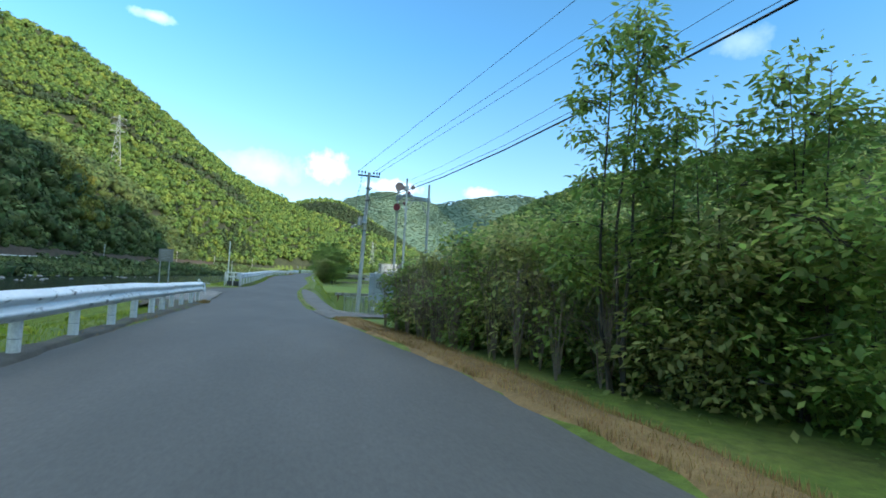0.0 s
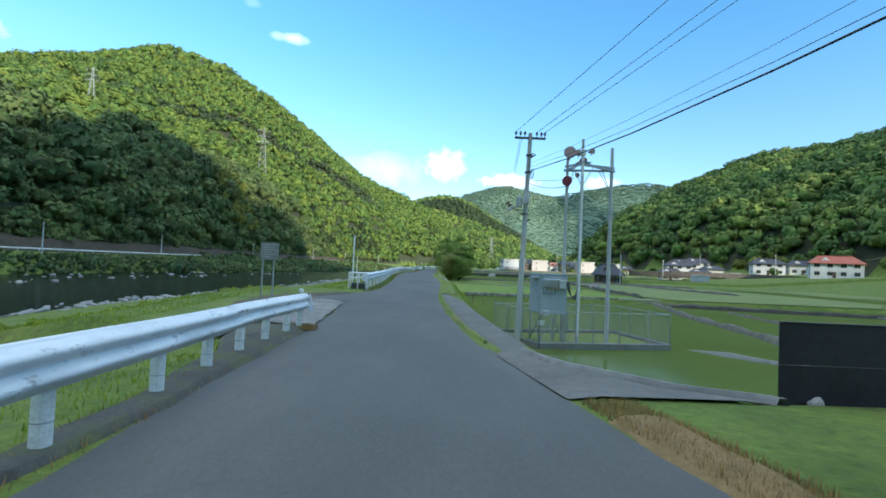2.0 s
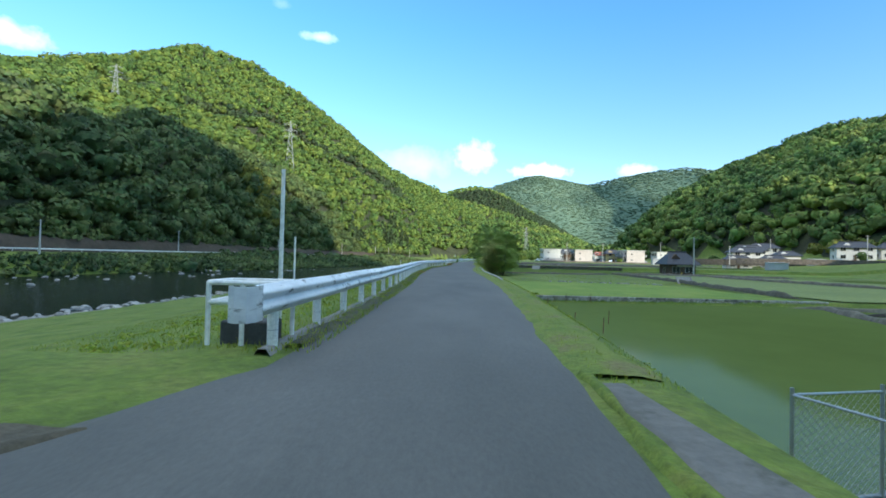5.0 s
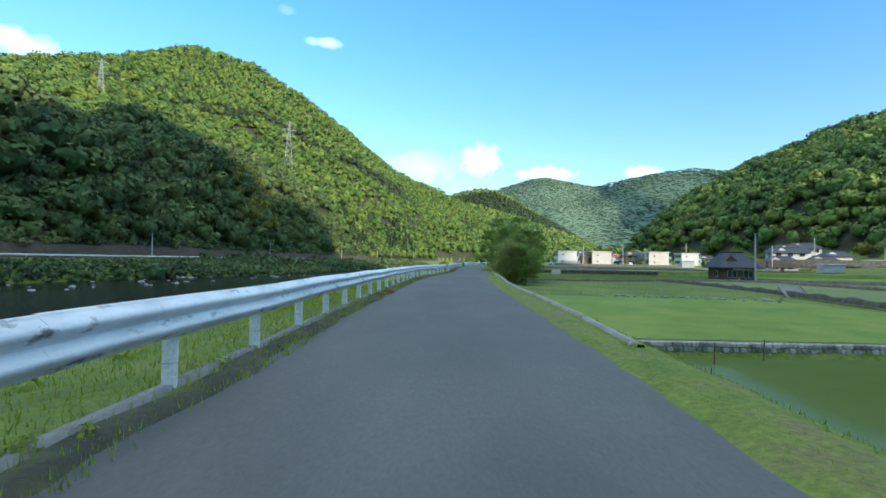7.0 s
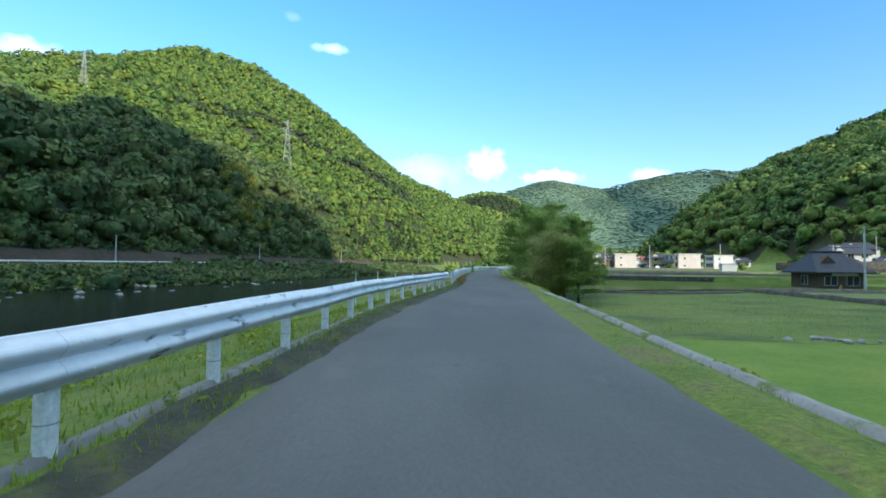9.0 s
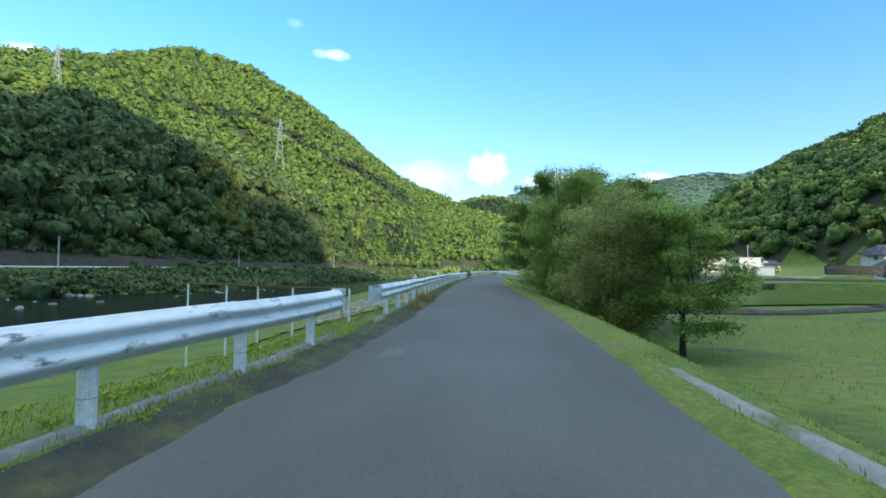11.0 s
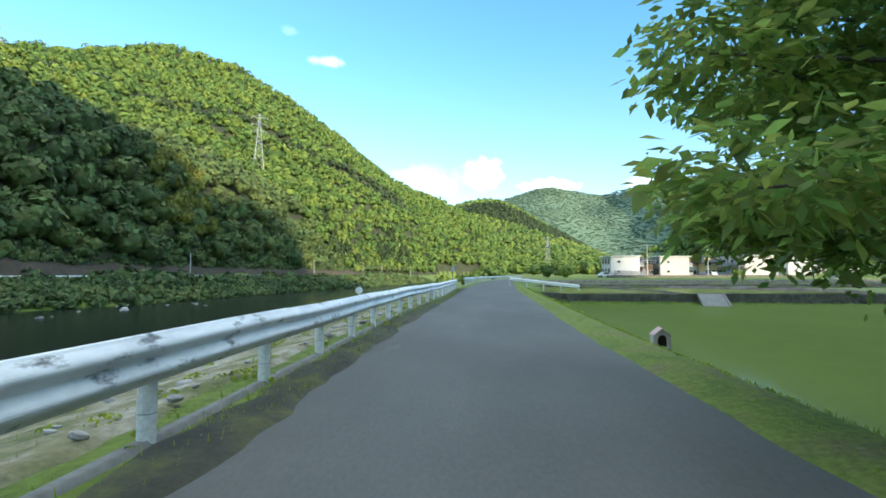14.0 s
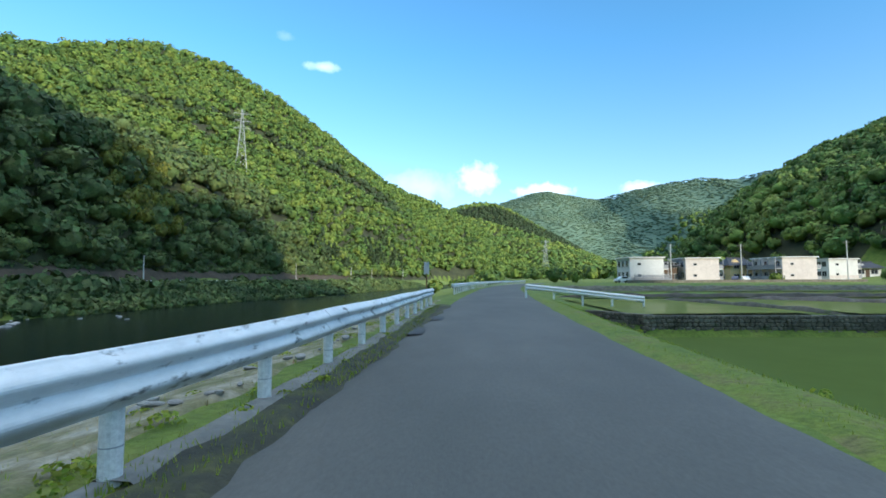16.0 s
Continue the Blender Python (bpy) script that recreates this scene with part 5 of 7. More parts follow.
def beam_between(p, q, w=0.035, h=0.045):
    p, q = Vector(p), Vector(q)
    d = q - p
    m = Matrix.Translation((p + q) / 2) @ d.to_track_quat("X", "Z").to_matrix().to_4x4()
    return box(bmesh.new(), -d.length / 2 - 0.12, d.length / 2 + 0.12, -w, w, -h, h, m)


for p, q in (((ax, ay - 0.1, fz), (bx, by, fz + 0.12)), ((bx, by + 0.1, fz + 0.12), (cx, cy - 0.1, fz)), ((ax, ay + 0.12, fz + 0.02), (cx, cy + 0.12, fz + 0.04)), ((bx + 0.05, by + 0.5, fz + 0.16), (cx, cy, fz + 0.15)),
             ((ax, ay, fz + 0.18), (bx + 0.3, by + 0.3, fz + 0.18))):
    part("frame_beam", beam_between(p, q), M_STEEL, warn)
for p, q in (((ax, ay, fz - 1.0), (bx * 0.5 + ax * 0.5, (ay + by) / 2, fz)), ((bx, by, fz - 0.9), (bx + 0.6, by + 0.3, fz + 0.1)), ((bx, by, fz - 0.9), (bx - 0.25, by + 0.5, fz + 0.1)), ((cx, cy, fz - 1.0), (cx - 0.55, cy - 0.3, fz)), ((cx, cy, fz - 1.0), (cx - 0.5, cy + 0.15, fz))):
    part("brace", tube(bmesh.new(), (p, q), 0.018, 6), M_STEEL, warn)
part("platform", box(bmesh.new(), bx - 0.10, bx + 0.45, by + 0.2, by + 0.6, fz + 0.2, fz + 0.23), M_STEEL, warn)
part("top_box", box(bmesh.new(), bx - 0.11, bx + 0.11, by - 0.11, by + 0.11, 6.06 - wb, 6.31 - wb, None, 0.02), M_WHITE, warn, "white box on the pole top")
con = bmesh.new()
for a in (-0.034, 0.0, 0.034):
    tube(con, ((bx + a, by - 0.09, 0.6), (bx + a, by - 0.08, 6.0 - wb)), 0.017, 8)
part("conduit", con, M_WHITE, warn, "pale grey cable conduit")


def horn(x, y, z, r, yaw, pitch, material):
    """A horn loudspeaker that faces along yaw (0: towards -y)."""
    bm = bmesh.new()
    ring = ((0.0, -0.02, 0.02), (0.02, 0.0, 0.96), (0.0, 0.05, 1.0), (-0.02, 0.08, 0.95), (0, 0.25, 0.5), (0, 0.45, 0.22), (0, 0.62, 0.18))
    tube(bm, [(0, d * r * 2, 0) for _, d, _ in ring], [max(0.01, k * r) for _, _, k in ring], 20)
    h = part("horn", bm, material, warn, "reddish horn loudspeaker", smooth=False)
    h.matrix_basis = pose(x, y, z, pitch, 0, yaw)
    d = part("driver", tube(bmesh.new(), ((0, r * 1.25, 0), (0, r * 1.9, 0)), r * 0.36, 12), M_RED, h)
    s = part("yoke", tube(bmesh.new(), ((0, r * 0.8, 0), (0, r * 0.8, -r * 1.2)), 0.02, 6), M_DARK, h)
    return h


horn(ax + 0.02, ay - 0.25, 6.38 - wb, 0.26, -12, 0, M_PINK)
horn(ax - 0.10, ay - 0.32, 5.12 - wb, 0.22, -35, 0, M_RED)
horn(bx - 0.13, by + 0.12, 6.20 - wb, 0.14, -6, 0, M_PINK)
horn(bx + 0.34, by - 0.20, 6.22 - wb, 0.13, 20, 0, M_PINK)
horn(bx + 0.2, by + 0.5, 5.96 - wb, 0.16, 160, 0, M_RED)
horn(ax + 0.35, ay - 0.3, 5.40 - wb, 0.10, 140, 0, M_RED)

# overhead wires
for (x, y, z), (dx, dz), sag in (((2.94, 26.8, 6.86), (25.1, 20.1), 0.08), ((3.78, 26.8, 6.86), (34.8, 24.6), 0.08), ((4.10, 26.8, 6.86), (41.0, 27.7), 0.08)):
    cable("overhead_wire", ((x, y, z), (x + dx, y - 40, z + dz)), 0.011, "thin black overhead power wire", sag)
cable("overhead_cable", ((3.54, 26.7, 5.25), (6.21, -23.0, 6.95)), 0.017, "thick black overhead cable", 1.854)
cable("overhead_cable", ((3.52, 26.7, 5.40), (6.23, -23.0, 6.90)), 0.006, "thin black cable beside the thick one", 1.83)
cable("overhead_cable", ((3.50, 26.7, 5.55), (6.10, -23.0, 7.25)), 0.004, "very thin black overhead cable", 1.80)
cable("drop_wire", ((P1[0] + 0.18 - 0.3, P1[1], 6.6), (P1[0] + 0.18 - 0.72, P1[1] - 0.1, 3.9)), 0.008, "thin black jumper wire", 0.02)
cable("drop_wire", ((P1[0] + 0.18 - 0.36, P1[1], 6.6), (P1[0] + 0.18 - 0.80, P1[1] - 0.1, 3.9)), 0.008, "thin black jumper wire", 0.04)
cable("drop_wire", ((P1[0] + 0.23, P1[1] - 0.05, 6.3), (P1[0] + 0.18 - 0.02, P1[1] - 0.18, 5.2), (P1[0] + 0.18 - 0.2, P1[1] - 0.12, 4.2)), 0.008, "thin black jumper wire", 0.02)
cable("drop_wire", ((P1[0] + 0.18 - 0.35, P1[1] - 0.1, 3.6), (P1[0] + 0.18 - 0.62, P1[1] - 0.1, 2.45)), 0.006, "thin dangling black wire end", 0.0)
cable("span_cable", ((P1[0] + 0.27, P1[1], 4.75), (5.48, 27.9, 4.95)), 0.014, "sagging black cable between poles", 0.14)
cable("span_cable", ((P1[0] + 0.27, P1[1], 4.9), (6.1, 27.5, 5.35)), 0.010, "sagging black cable between poles", 0.1)

# ---- equipment cabinet on a lattice stand ----
cbx, cby, cz = 4.22, 26.95, -0.52
cab = thing("equipment_cabinet", pose(cbx, cby, cz, 0, 0, 5), "blue-grey steel equipment cabinet raised on a lattice stand", "cabinet")
part("body", box(bmesh.new(), 0, 1.14, 0, 1.35, 0, 1.6, None, 0.012), M_CAB, cab)
part("roof_lip", box(bmesh.new(), -0.025, 1.165, -0.025, 1.375, 1.6, 1.64, None, 0.008), M_CAB, cab)
part("hood", box(bmesh.new(), 0.10, 0.70, -0.26, 0.0, 1.42, 1.445, pose(0, 0, 0, 5, 0, 0)), M_CAB, cab, "sheet steel rain hood")
part("hood", box(bmesh.new(), -0.26, 0.0, 0.25, 0.95, 1.44, 1.465, pose(0, 0, 0, 0, 0, 0)), M_CAB, cab, "sheet steel rain hood")
part("vent_box", box(bmesh.new(), 0.72, 1.02, -0.20, -0.002, 1.06, 1.40, None, 0.02), M_GREY, cab, "pale cable entry box")
part("door", box(bmesh.new(), -0.014, -0.001, 0.12, 1.22, 0.08, 1.38, None, 0.004), M_CAB, cab)
part("handle", box(bmesh.new(), -0.05, -0.014, 0.22, 0.27, 0.6, 0.75, None, 0.006), M_GREY, cab)
fr = bmesh.new()
for a, b in (((0.12, 0.82), (0.62, 0.82)), ((0.12, 1.08), (0.62, 1.08)), ((0.12, 0.82), (0.12, 1.08)), ((0.62, 0.82), (0.62, 1.08)), ((0.2, 0.84), (0.3, 1.06))):
    tube(fr, ((a[0], -0.03, a[1]), (b[0], -0.03, b[1])), 0.012, 5)
part("bracket_frame", fr, M_DARK, cab)
part("bracket_bar", box(bmesh.new(), 0.3, 0.72, -0.10, -0.06, 1.04, 1.075), M_YELLOW, cab, "yellow bar")
part("riser_pipe", tube(bmesh.new(), ((0.52, -0.09, -1.2), (0.5, -0.09, 0.2), (0.52, -0.09, 1.2)), 0.026, 8), M_GREY, cab)
part("meter_box", box(bmesh.new(), 0.12, 0.36, -0.20, -0.02, -0.08, 0.16, None, 0.012), M_GREY, cab)
for x in (0.05, 1.09):
    for y in (0.06, 1.29):
        part("leg", tube(bmesh.new(), ((x, y, -1.25), (x, y, 0)), 0.03, 6), M_STEEL, cab, "galvanised leg of the lattice stand")
    for p0, p1 in ((0.06, 1.29), (1.29, 0.06)):
        part("brace", tube(bmesh.new(), ((x, p0, -1.15), (x, p1, -0.1)), 0.016, 5), M_STEEL, cab, "galvanised brace")
for y in (0.06, 1.29):
    for x in (0.05, 1.09):
        part("brace", tube(bmesh.new(), ((x, y, -1.15), (0.57, y, -0.1)), 0.02, 5), M_STEEL, cab, "galvanised brace")
    part("brace", tube(bmesh.new(), ((0.05, y, -0.7), (1.09, y, -0.7)), 0.014, 5), M_STEEL, cab, "galvanised brace")
part("notice", box(bmesh.new(), -0.20, 0.10, -0.34, -0.32, -0.42, -0.22), M_WHITE, cab, "blank white notice plate")
cc = bmesh.new()
for k in range(5):
    tube(cc, [(1.04 + 0.03 * k + (0.50 - 0.02 * k) * t, -0.10, 1.34 - 0.30 * t - (0.42 + 0.035 * k) * 4 * t * (1 - t)) for t in np.linspace(0, 1, 14)], 0.013, 5)
part("cable_bundle", cc, M_DARK, cab, "drooping bundle of dark cables")

# ---- wire fence round the compound ----
FZ = -1.68
fence = thing("wire_fence", pose(4.1, 26.5, FZ), "galvanised wire mesh fence on a low concrete footing", "fence")
corner = [(4.1, 26.5), (9.9, 27.35), (9.2, 31.5), (2.9, 30.2)]


def fence_side(a, b, n):
    a, b = Vector((*a, 0)) - Vector((4.1, 26.5, 0)), Vector((*b, 0)) - Vector((4.1, 26.5, 0))
    d = b - a
    for k in range(n):
        p = a + d * k / n
        part("fence_post", tube(bmesh.new(), ((p.x, p.y, -0.1), (p.x, p.y, 1.38)), 0.022, 8), M_STEEL, fence)
    for z in (0.06, 1.30):
        part("fence_rail", tube(bmesh.new(), ((a.x, a.y, z), (b.x, b.y, z)), 0.016, 6), M_STEEL, fence)
    bm = bmesh.new()
    L, cell = d.length, 0.10
    u = d.normalized()
    s = -1.3
    while s < L:
        for sg in (1, -1):
            p0, p1 = (s, 0.06) if sg > 0 else (s + 1.24, 0.06), (s + 1.24, 1.30) if sg > 0 else (s, 1.30)
            t0, t1 = 0.0, 1.0
            dx = p1[0] - p0[0]
            for lim, sign in ((0, 1), (L, -1)):
                t = (lim - p0[0]) / dx
                if sign * (p0[0] - lim) < 0:
                    t0 = max(t0, t)
                if sign * (p1[0] - lim) < 0:
                    t1 = min(t1, t)
            if t1 > t0:
                q0 = [p0[i] + (p1[i] - p0[i]) * t0 for i in (0, 1)]
                q1 = [p0[i] + (p1[i] - p0[i]) * t1 for i in (0, 1)]
                tube(bm, (a + u * q0[0] + Vector((0, 0, q0[1])), a + u * q1[0] + Vector((0, 0, q1[1]))), 0.0022, 3, False)
        s += cell
    part("wire_mesh", bm, M_STEEL, fence, "fine diamond wire mesh")
    m = Matrix.Translation((a + b) / 2) @ d.to_track_quat("X", "Z").to_matrix().to_4x4()
    part("footing", box(bmesh.new(), -L / 2, L / 2, -0.09, 0.09, -0.25, 0.04, m), M_CONC, fence, "low concrete footing")


for a, b, n in ((corner[0], corner[1], 5), (corner[1], corner[2], 3), (corner[3], corner[2], 5), (corner[0], corner[3], 3)):
    fence_side(a, b, n)
pad = bmesh.new()
rims = [[pad.verts.new((6.5 + (x - 6.5) * 0.97, 29 + (y - 29) * 0.97, z)) for x, y in corner] for z in (-2.0, -1.76)]
pad.faces.new(rims[1])
for k in range(4):
    pad.faces.new((rims[0][k], rims[0][(k + 1) % 4], rims[1][(k + 1) % 4], rims[1][k]))
tagged(part("compound_pad", pad, M_MOSS, None), "weedy earth pad inside the wire fence", "ground", kind="structure")

# ---- sign, cage, mast on the river side ----
sg = float(ground_z(-5.4, 22.5))
sign = thing("notice_board", pose(-5.54, 22.5, sg, 0, 0, -14), "weathered grey notice board on two steel posts", "sign")
for x in (0.03, 0.40):
    part("post", tube(bmesh.new(), ((x, 0, -0.2), (x, 0, 1.66 - sg + 0.02)), 0.026, 10), M_STEEL, sign)
part("panel", box(bmesh.new(), -0.04, 0.56, -0.05, -0.028, 1.20 - sg, 1.72 - sg, None, 0.006), M_SIGN, sign)
for k in range(6):
    w = (0.40, 0.34, 0.40, 0.28, 0.38, 0.22)[k]
    part("faded_line", box(bmesh.new(), 0.06, 0.06 + w, -0.054, -0.0505, 1.64 - sg - 0.07 * k, 1.665 - sg - 0.07 * k), M_SIGNTXT, sign)
gx0, gy0 = -3.75, 30.4
gg = float(ground_z(gx0, gy0))
cage = thing("pipe_cage", pose(gx0, gy0, gg), "white pipe cage over a dark water gate housing", "cage")
bm = bmesh.new()
for x in (0, 0.42, 0.84):
    for y in (0, 0.6):
        tube(bm, ((x, y, 0), (x, y, 0.74 - gg)), 0.032, 8)
for z in (0.74 - gg, 0.5 - gg):
    for p, q in (((0, 0), (0.84, 0)), ((0.84, 0), (0.84, 0.6)), ((0.84, 0.6), (0, 0.6)), ((0, 0.6), (0, 0))):
        tube(bm, ((*p, z), (*q, z)), 0.032, 8)
cage.location.x -= 0.28
part("pipe_frame", bm, M_WHITE, cage)
part("housing", box(bmesh.new(), 0.1, 0.74, 0.1, 0.5, -0.4, 0.26 - gg, None, 0.02), M_DARK, cage)
mg = float(ground_z(-4.3, 33.6))
mast = thing("gauge_mast", pose(-4.3, 33.6, mg), "slim white gauge mast", "mast")
part("mast_pole", tube(bmesh.new(), ((0, 0, -0.2), (0, 0, 2.72 - mg)), (0.045, 0.036), 10), M_WHITE, mast)
part("short_pole", tube(bmesh.new(), ((0.16, 0.3, -0.2), (0.16, 0.3, 1.45 - mg)), 0.02, 8), M_WHITE, mast)


def delineator(x, y, z, r=0.09):
    d = thing("delineator", pose(x, y, z), "round white reflector on the guard rail", "reflector", "rail reflectors")
    part("stem", tube(bmesh.new(), ((0, 0, -0.28), (0, 0, -r * 0.8)), 0.012, 6), M_STEEL, d)
    part("lens", tube(bmesh.new(), ((0, -0.018, 0), (0, -0.012, 0), (0, 0.012, 0), (0, 0.018, 0)), (r * 0.85, r, r, r * 0.85), 20), M_WHITE, d, "milky round lens")


delineator(float(rail_a(17.5)) - 0.05, 17.5, 0.63, 0.045)
for y in (98.3, 109.4, 119.3):
    delineator(float(rail_c(y)) - 0.03, y, 0.86, 0.07)

# round road sign seen from behind at the next gap
so = thing("road_sign", pose(0.0, 152.2, 0.0), "small upright road sign on a slim rusty post", "sign")
part("post", tube(bmesh.new(), ((0, 0, -0.4), (0, 0, 1.45)), 0.03, 8), M_RUST, so)
part("plate", box(bmesh.new(), -0.13, 0.13, -0.02, 0.02, 1.40, 1.98, None, 0.012), M_GREY, so, "grey sheet-metal plate")

# rusty handrail in the gap of the guard rails, at the steps to the river
hr = thing("pipe_handrail", pose(-2.8, 92.9, float(ground_z(-2.9, 92.9))), "old rusty pipe handrail leading down to the river", "handrail")
hz0 = float(ground_z(-2.9, 92.9))
HP = [(-2.8, 92.9), (-4.4, 93.3), (-5.6, 93.9), (-6.9, 94.7), (-8.6, 95.6)]
tops = []
for x, y in HP:
    z = float(ground_z(x, y))
    part("post", tube(bmesh.new(), ((x + 2.8, y - 92.9, z - hz0 - 0.2), (x + 2.8, y - 92.9, 0.62 - hz0 - 0.02 * (x + 2.8) * 0)), 0.03, 8), M_POST, hr, "chipped white post")
    tops.append((x + 2.8, y - 92.9, 0.62 - hz0))
part("top_pipe", tube(bmesh.new(), tops, 0.025, 8), M_RUST, hr, "rusty top pipe")

# white pipe-style guard on the field side, on top of the stone wall
wg = thing("white_field_guard", pose(6.9, 160.5, 0), "bright white low guard rail along the field edge", "guardrail")
WG = [(5.74, 159.0, 0.17), (7.4, 158.7, -0.01), (9.06, 158.4, -0.20), (10.7, 158.0, -0.39), (12.4, 157.6, -0.58)]
bm = bmesh.new()
rail_beam(bm, [Vector((x - 6.9, y - 160.5, z)) for x, y, z in WG], 0.34, 0.36)
part("beam", bm, M_WHITE, wg)
for x, y, z in WG:
    part("post", box(bmesh.new(), x - 6.9 - 0.05, x - 6.9 + 0.05, y - 160.5 + 0.02, y - 160.5 + 0.14, z - 0.6, z + 0.64, None, 0.01), M_WHITE, wg)

# small kennel-like wayside shrine at the paddy's edge
sh = thing("wayside_shrine", pose(7.65, 126.7, -1.38, 0, 0, -10), "small whitish shrine box with pinkish gabled roof and arched opening", "shrine")
SW, SH, SP, SD = 0.27, 0.42, 0.66, 0.55
outer = [(-SW, 0), (-SW, SH * 0.55), (-SW, SH), (-SW * 0.5, (SH + SP) / 2), (0, SP), (SW * 0.5, (SH + SP) / 2), (SW, SH), (SW, SH * 0.55), (SW, 0)]
inner = [(-0.15, 0.06), (-0.15, 0.2), (-0.15, 0.32), (-0.09, 0.43), (0, 0.47), (0.09, 0.43), (0.15, 0.32), (0.15, 0.2), (0.15, 0.06)]
fb = bmesh.new()
vo = [fb.verts.new((x, 0, z)) for x, z in outer]
vi = [fb.verts.new((x, 0, z)) for x, z in inner]
for k in range(8):
    fb.faces.new((vo[k], vo[k + 1], vi[k + 1], vi[k]))
fb.faces.new((vo[8], vo[0], vi[0], vi[8]))
bmesh.ops.solidify(fb, geom=fb.faces[:], thickness=0.03)
part("front_panel", fb, M_WALLP, sh, "whitish front with an arched opening")
for s_ in (-1, 1):
    part("side_panel", box(bmesh.new(), s_ * SW - 0.015, s_ * SW + 0.015, 0.02, SD, 0, SH), M_WALLP, sh)
    part("foot", box(bmesh.new(), s_ * SW * 0.9 - 0.03, s_ * SW * 0.9 + 0.03, 0.03, 0.09, -0.06, 0.0), M_WALLP, sh)
    part("roof_slope", box(bmesh.new(), 0, 0.40, -0.07, SD + 0.05, -0.012, 0.012, pose(0, 0, SP + 0.03) @ Matrix.Diagonal((s_, 1, 1, 1)) @ pose(0, 0, 0, 0, 41, 0)), M_PINK, sh, "faded pinkish roof board")
part("back_panel", box(bmesh.new(), -SW, SW, SD - 0.03, SD, 0, SH), M_WOOD, sh)
part("floor_board", box(bmesh.new(), -SW, SW, 0.03, SD, 0, 0.03), M_WOOD, sh)
tagged(part("flat_stone", box(bmesh.new(), 7.0, 8.6, 125.6, 127.6, -1.75, -1.44, None, 0.05), M_CONC, None), "flat weathered slab under the small shrine", "slab")
# concrete slab of the sluice in the far paddy
for (x, y, z, s) in ((21.2, 149.5, -0.95, 1.0), (28.6, 85.5, -1.1, 0.9)):
    sl = thing("sluice_slab", pose(x, y, z, 24, 0, -14), "tilted grey concrete sluice slab", "sluice")
    part("slab", box(bmesh.new(), -1.0 * s, 1.0 * s, -1.4 * s, 1.1 * s, -0.16, 0.06, None, 0.03), M_CONC, sl)
    part("side_curb", box(bmesh.new(), 0.86 * s, 1.0 * s, -1.3 * s, 1.0 * s, 0.06, 0.16, None, 0.02), M_CONC, sl)

# field stakes by the first paddy
for k, (x, y) in enumerate(((3.9, 47.8), (4.5, 46.0), (4.1, 49.5), (6.4, 47.2), (4.2, 51.0), (4.4, 52.5), (4.9, 54.0), (4.5, 55.6), (5.2, 44.2), (6.9, 57.6), (8.8, 58.3), (3.2, 69.5))):
    z = float(ground_z(x, y))
    stv = tube(bmesh.new(), ((x, y, z - 0.2), (x + 0.03, y, z + 0.75)), (0.02, 0.016), 6)
    tagged(part("stake", stv, M_RUST, None), "thin rusty iron stake at the paddy edge", "stake", "paddy stakes")


# black sheet panel on a concrete footing at the lane's edge, with a stone at its foot
panel = thing("sheet_panel", pose(3.37, 13.0, 0, 0, 0, -1.5), "plain black sheet panel standing upright on a low concrete footing", "panel")
for z0, z1 in ((-0.165, 0.31), (0.314, 0.785)):
    bm = bmesh.new()
    box(bm, 0.0, 2.6, 0.0, 0.02, z0, z1, bevel=0.004)
    part("sheet", bm, M_SHEET, panel)
for x in (0.06, 0.9, 1.75, 2.5):
    bm = bmesh.new()
    box(bm, x, x + 0.05, 0.022, 0.072, -0.165, 0.76, bevel=0.006)
    part("post", bm, M_DARK, panel, "dark square steel post")
bm = bmesh.new()
box(bm, 0.0, 2.6, -0.012, 0.032, 0.787, 0.803, bevel=0.004)
part("top_rail", bm, M_DARK, panel)
bm = bmesh.new()
box(bm, 3.32, 6.2, 12.86, 13.10, -2.1, -0.168, pose(0, 0, -0.0), 0.02)
foot = part("panel_footing", bm, M_CONC, None)
tagged(foot, "low grey concrete footing wall under the black panel", "footing", kind="structure")
bm = bmesh.new()
r = bmesh.ops.create_icosphere(bm, subdivisions=2, radius=0.085)
for v in bm.verts:
    v.co = Vector((v.co.x * 1.1, v.co.y * 0.75, v.co.z * (0.9 + 0.3 * math.sin(v.co.x * 40)))) + Vector((3.72, 12.90, -0.10))
tagged(part("stone_block", bm, M_PALESTONE, None), "small pale grey stone at the foot of the panel", "stone")

# ---- trees and shrubs ----


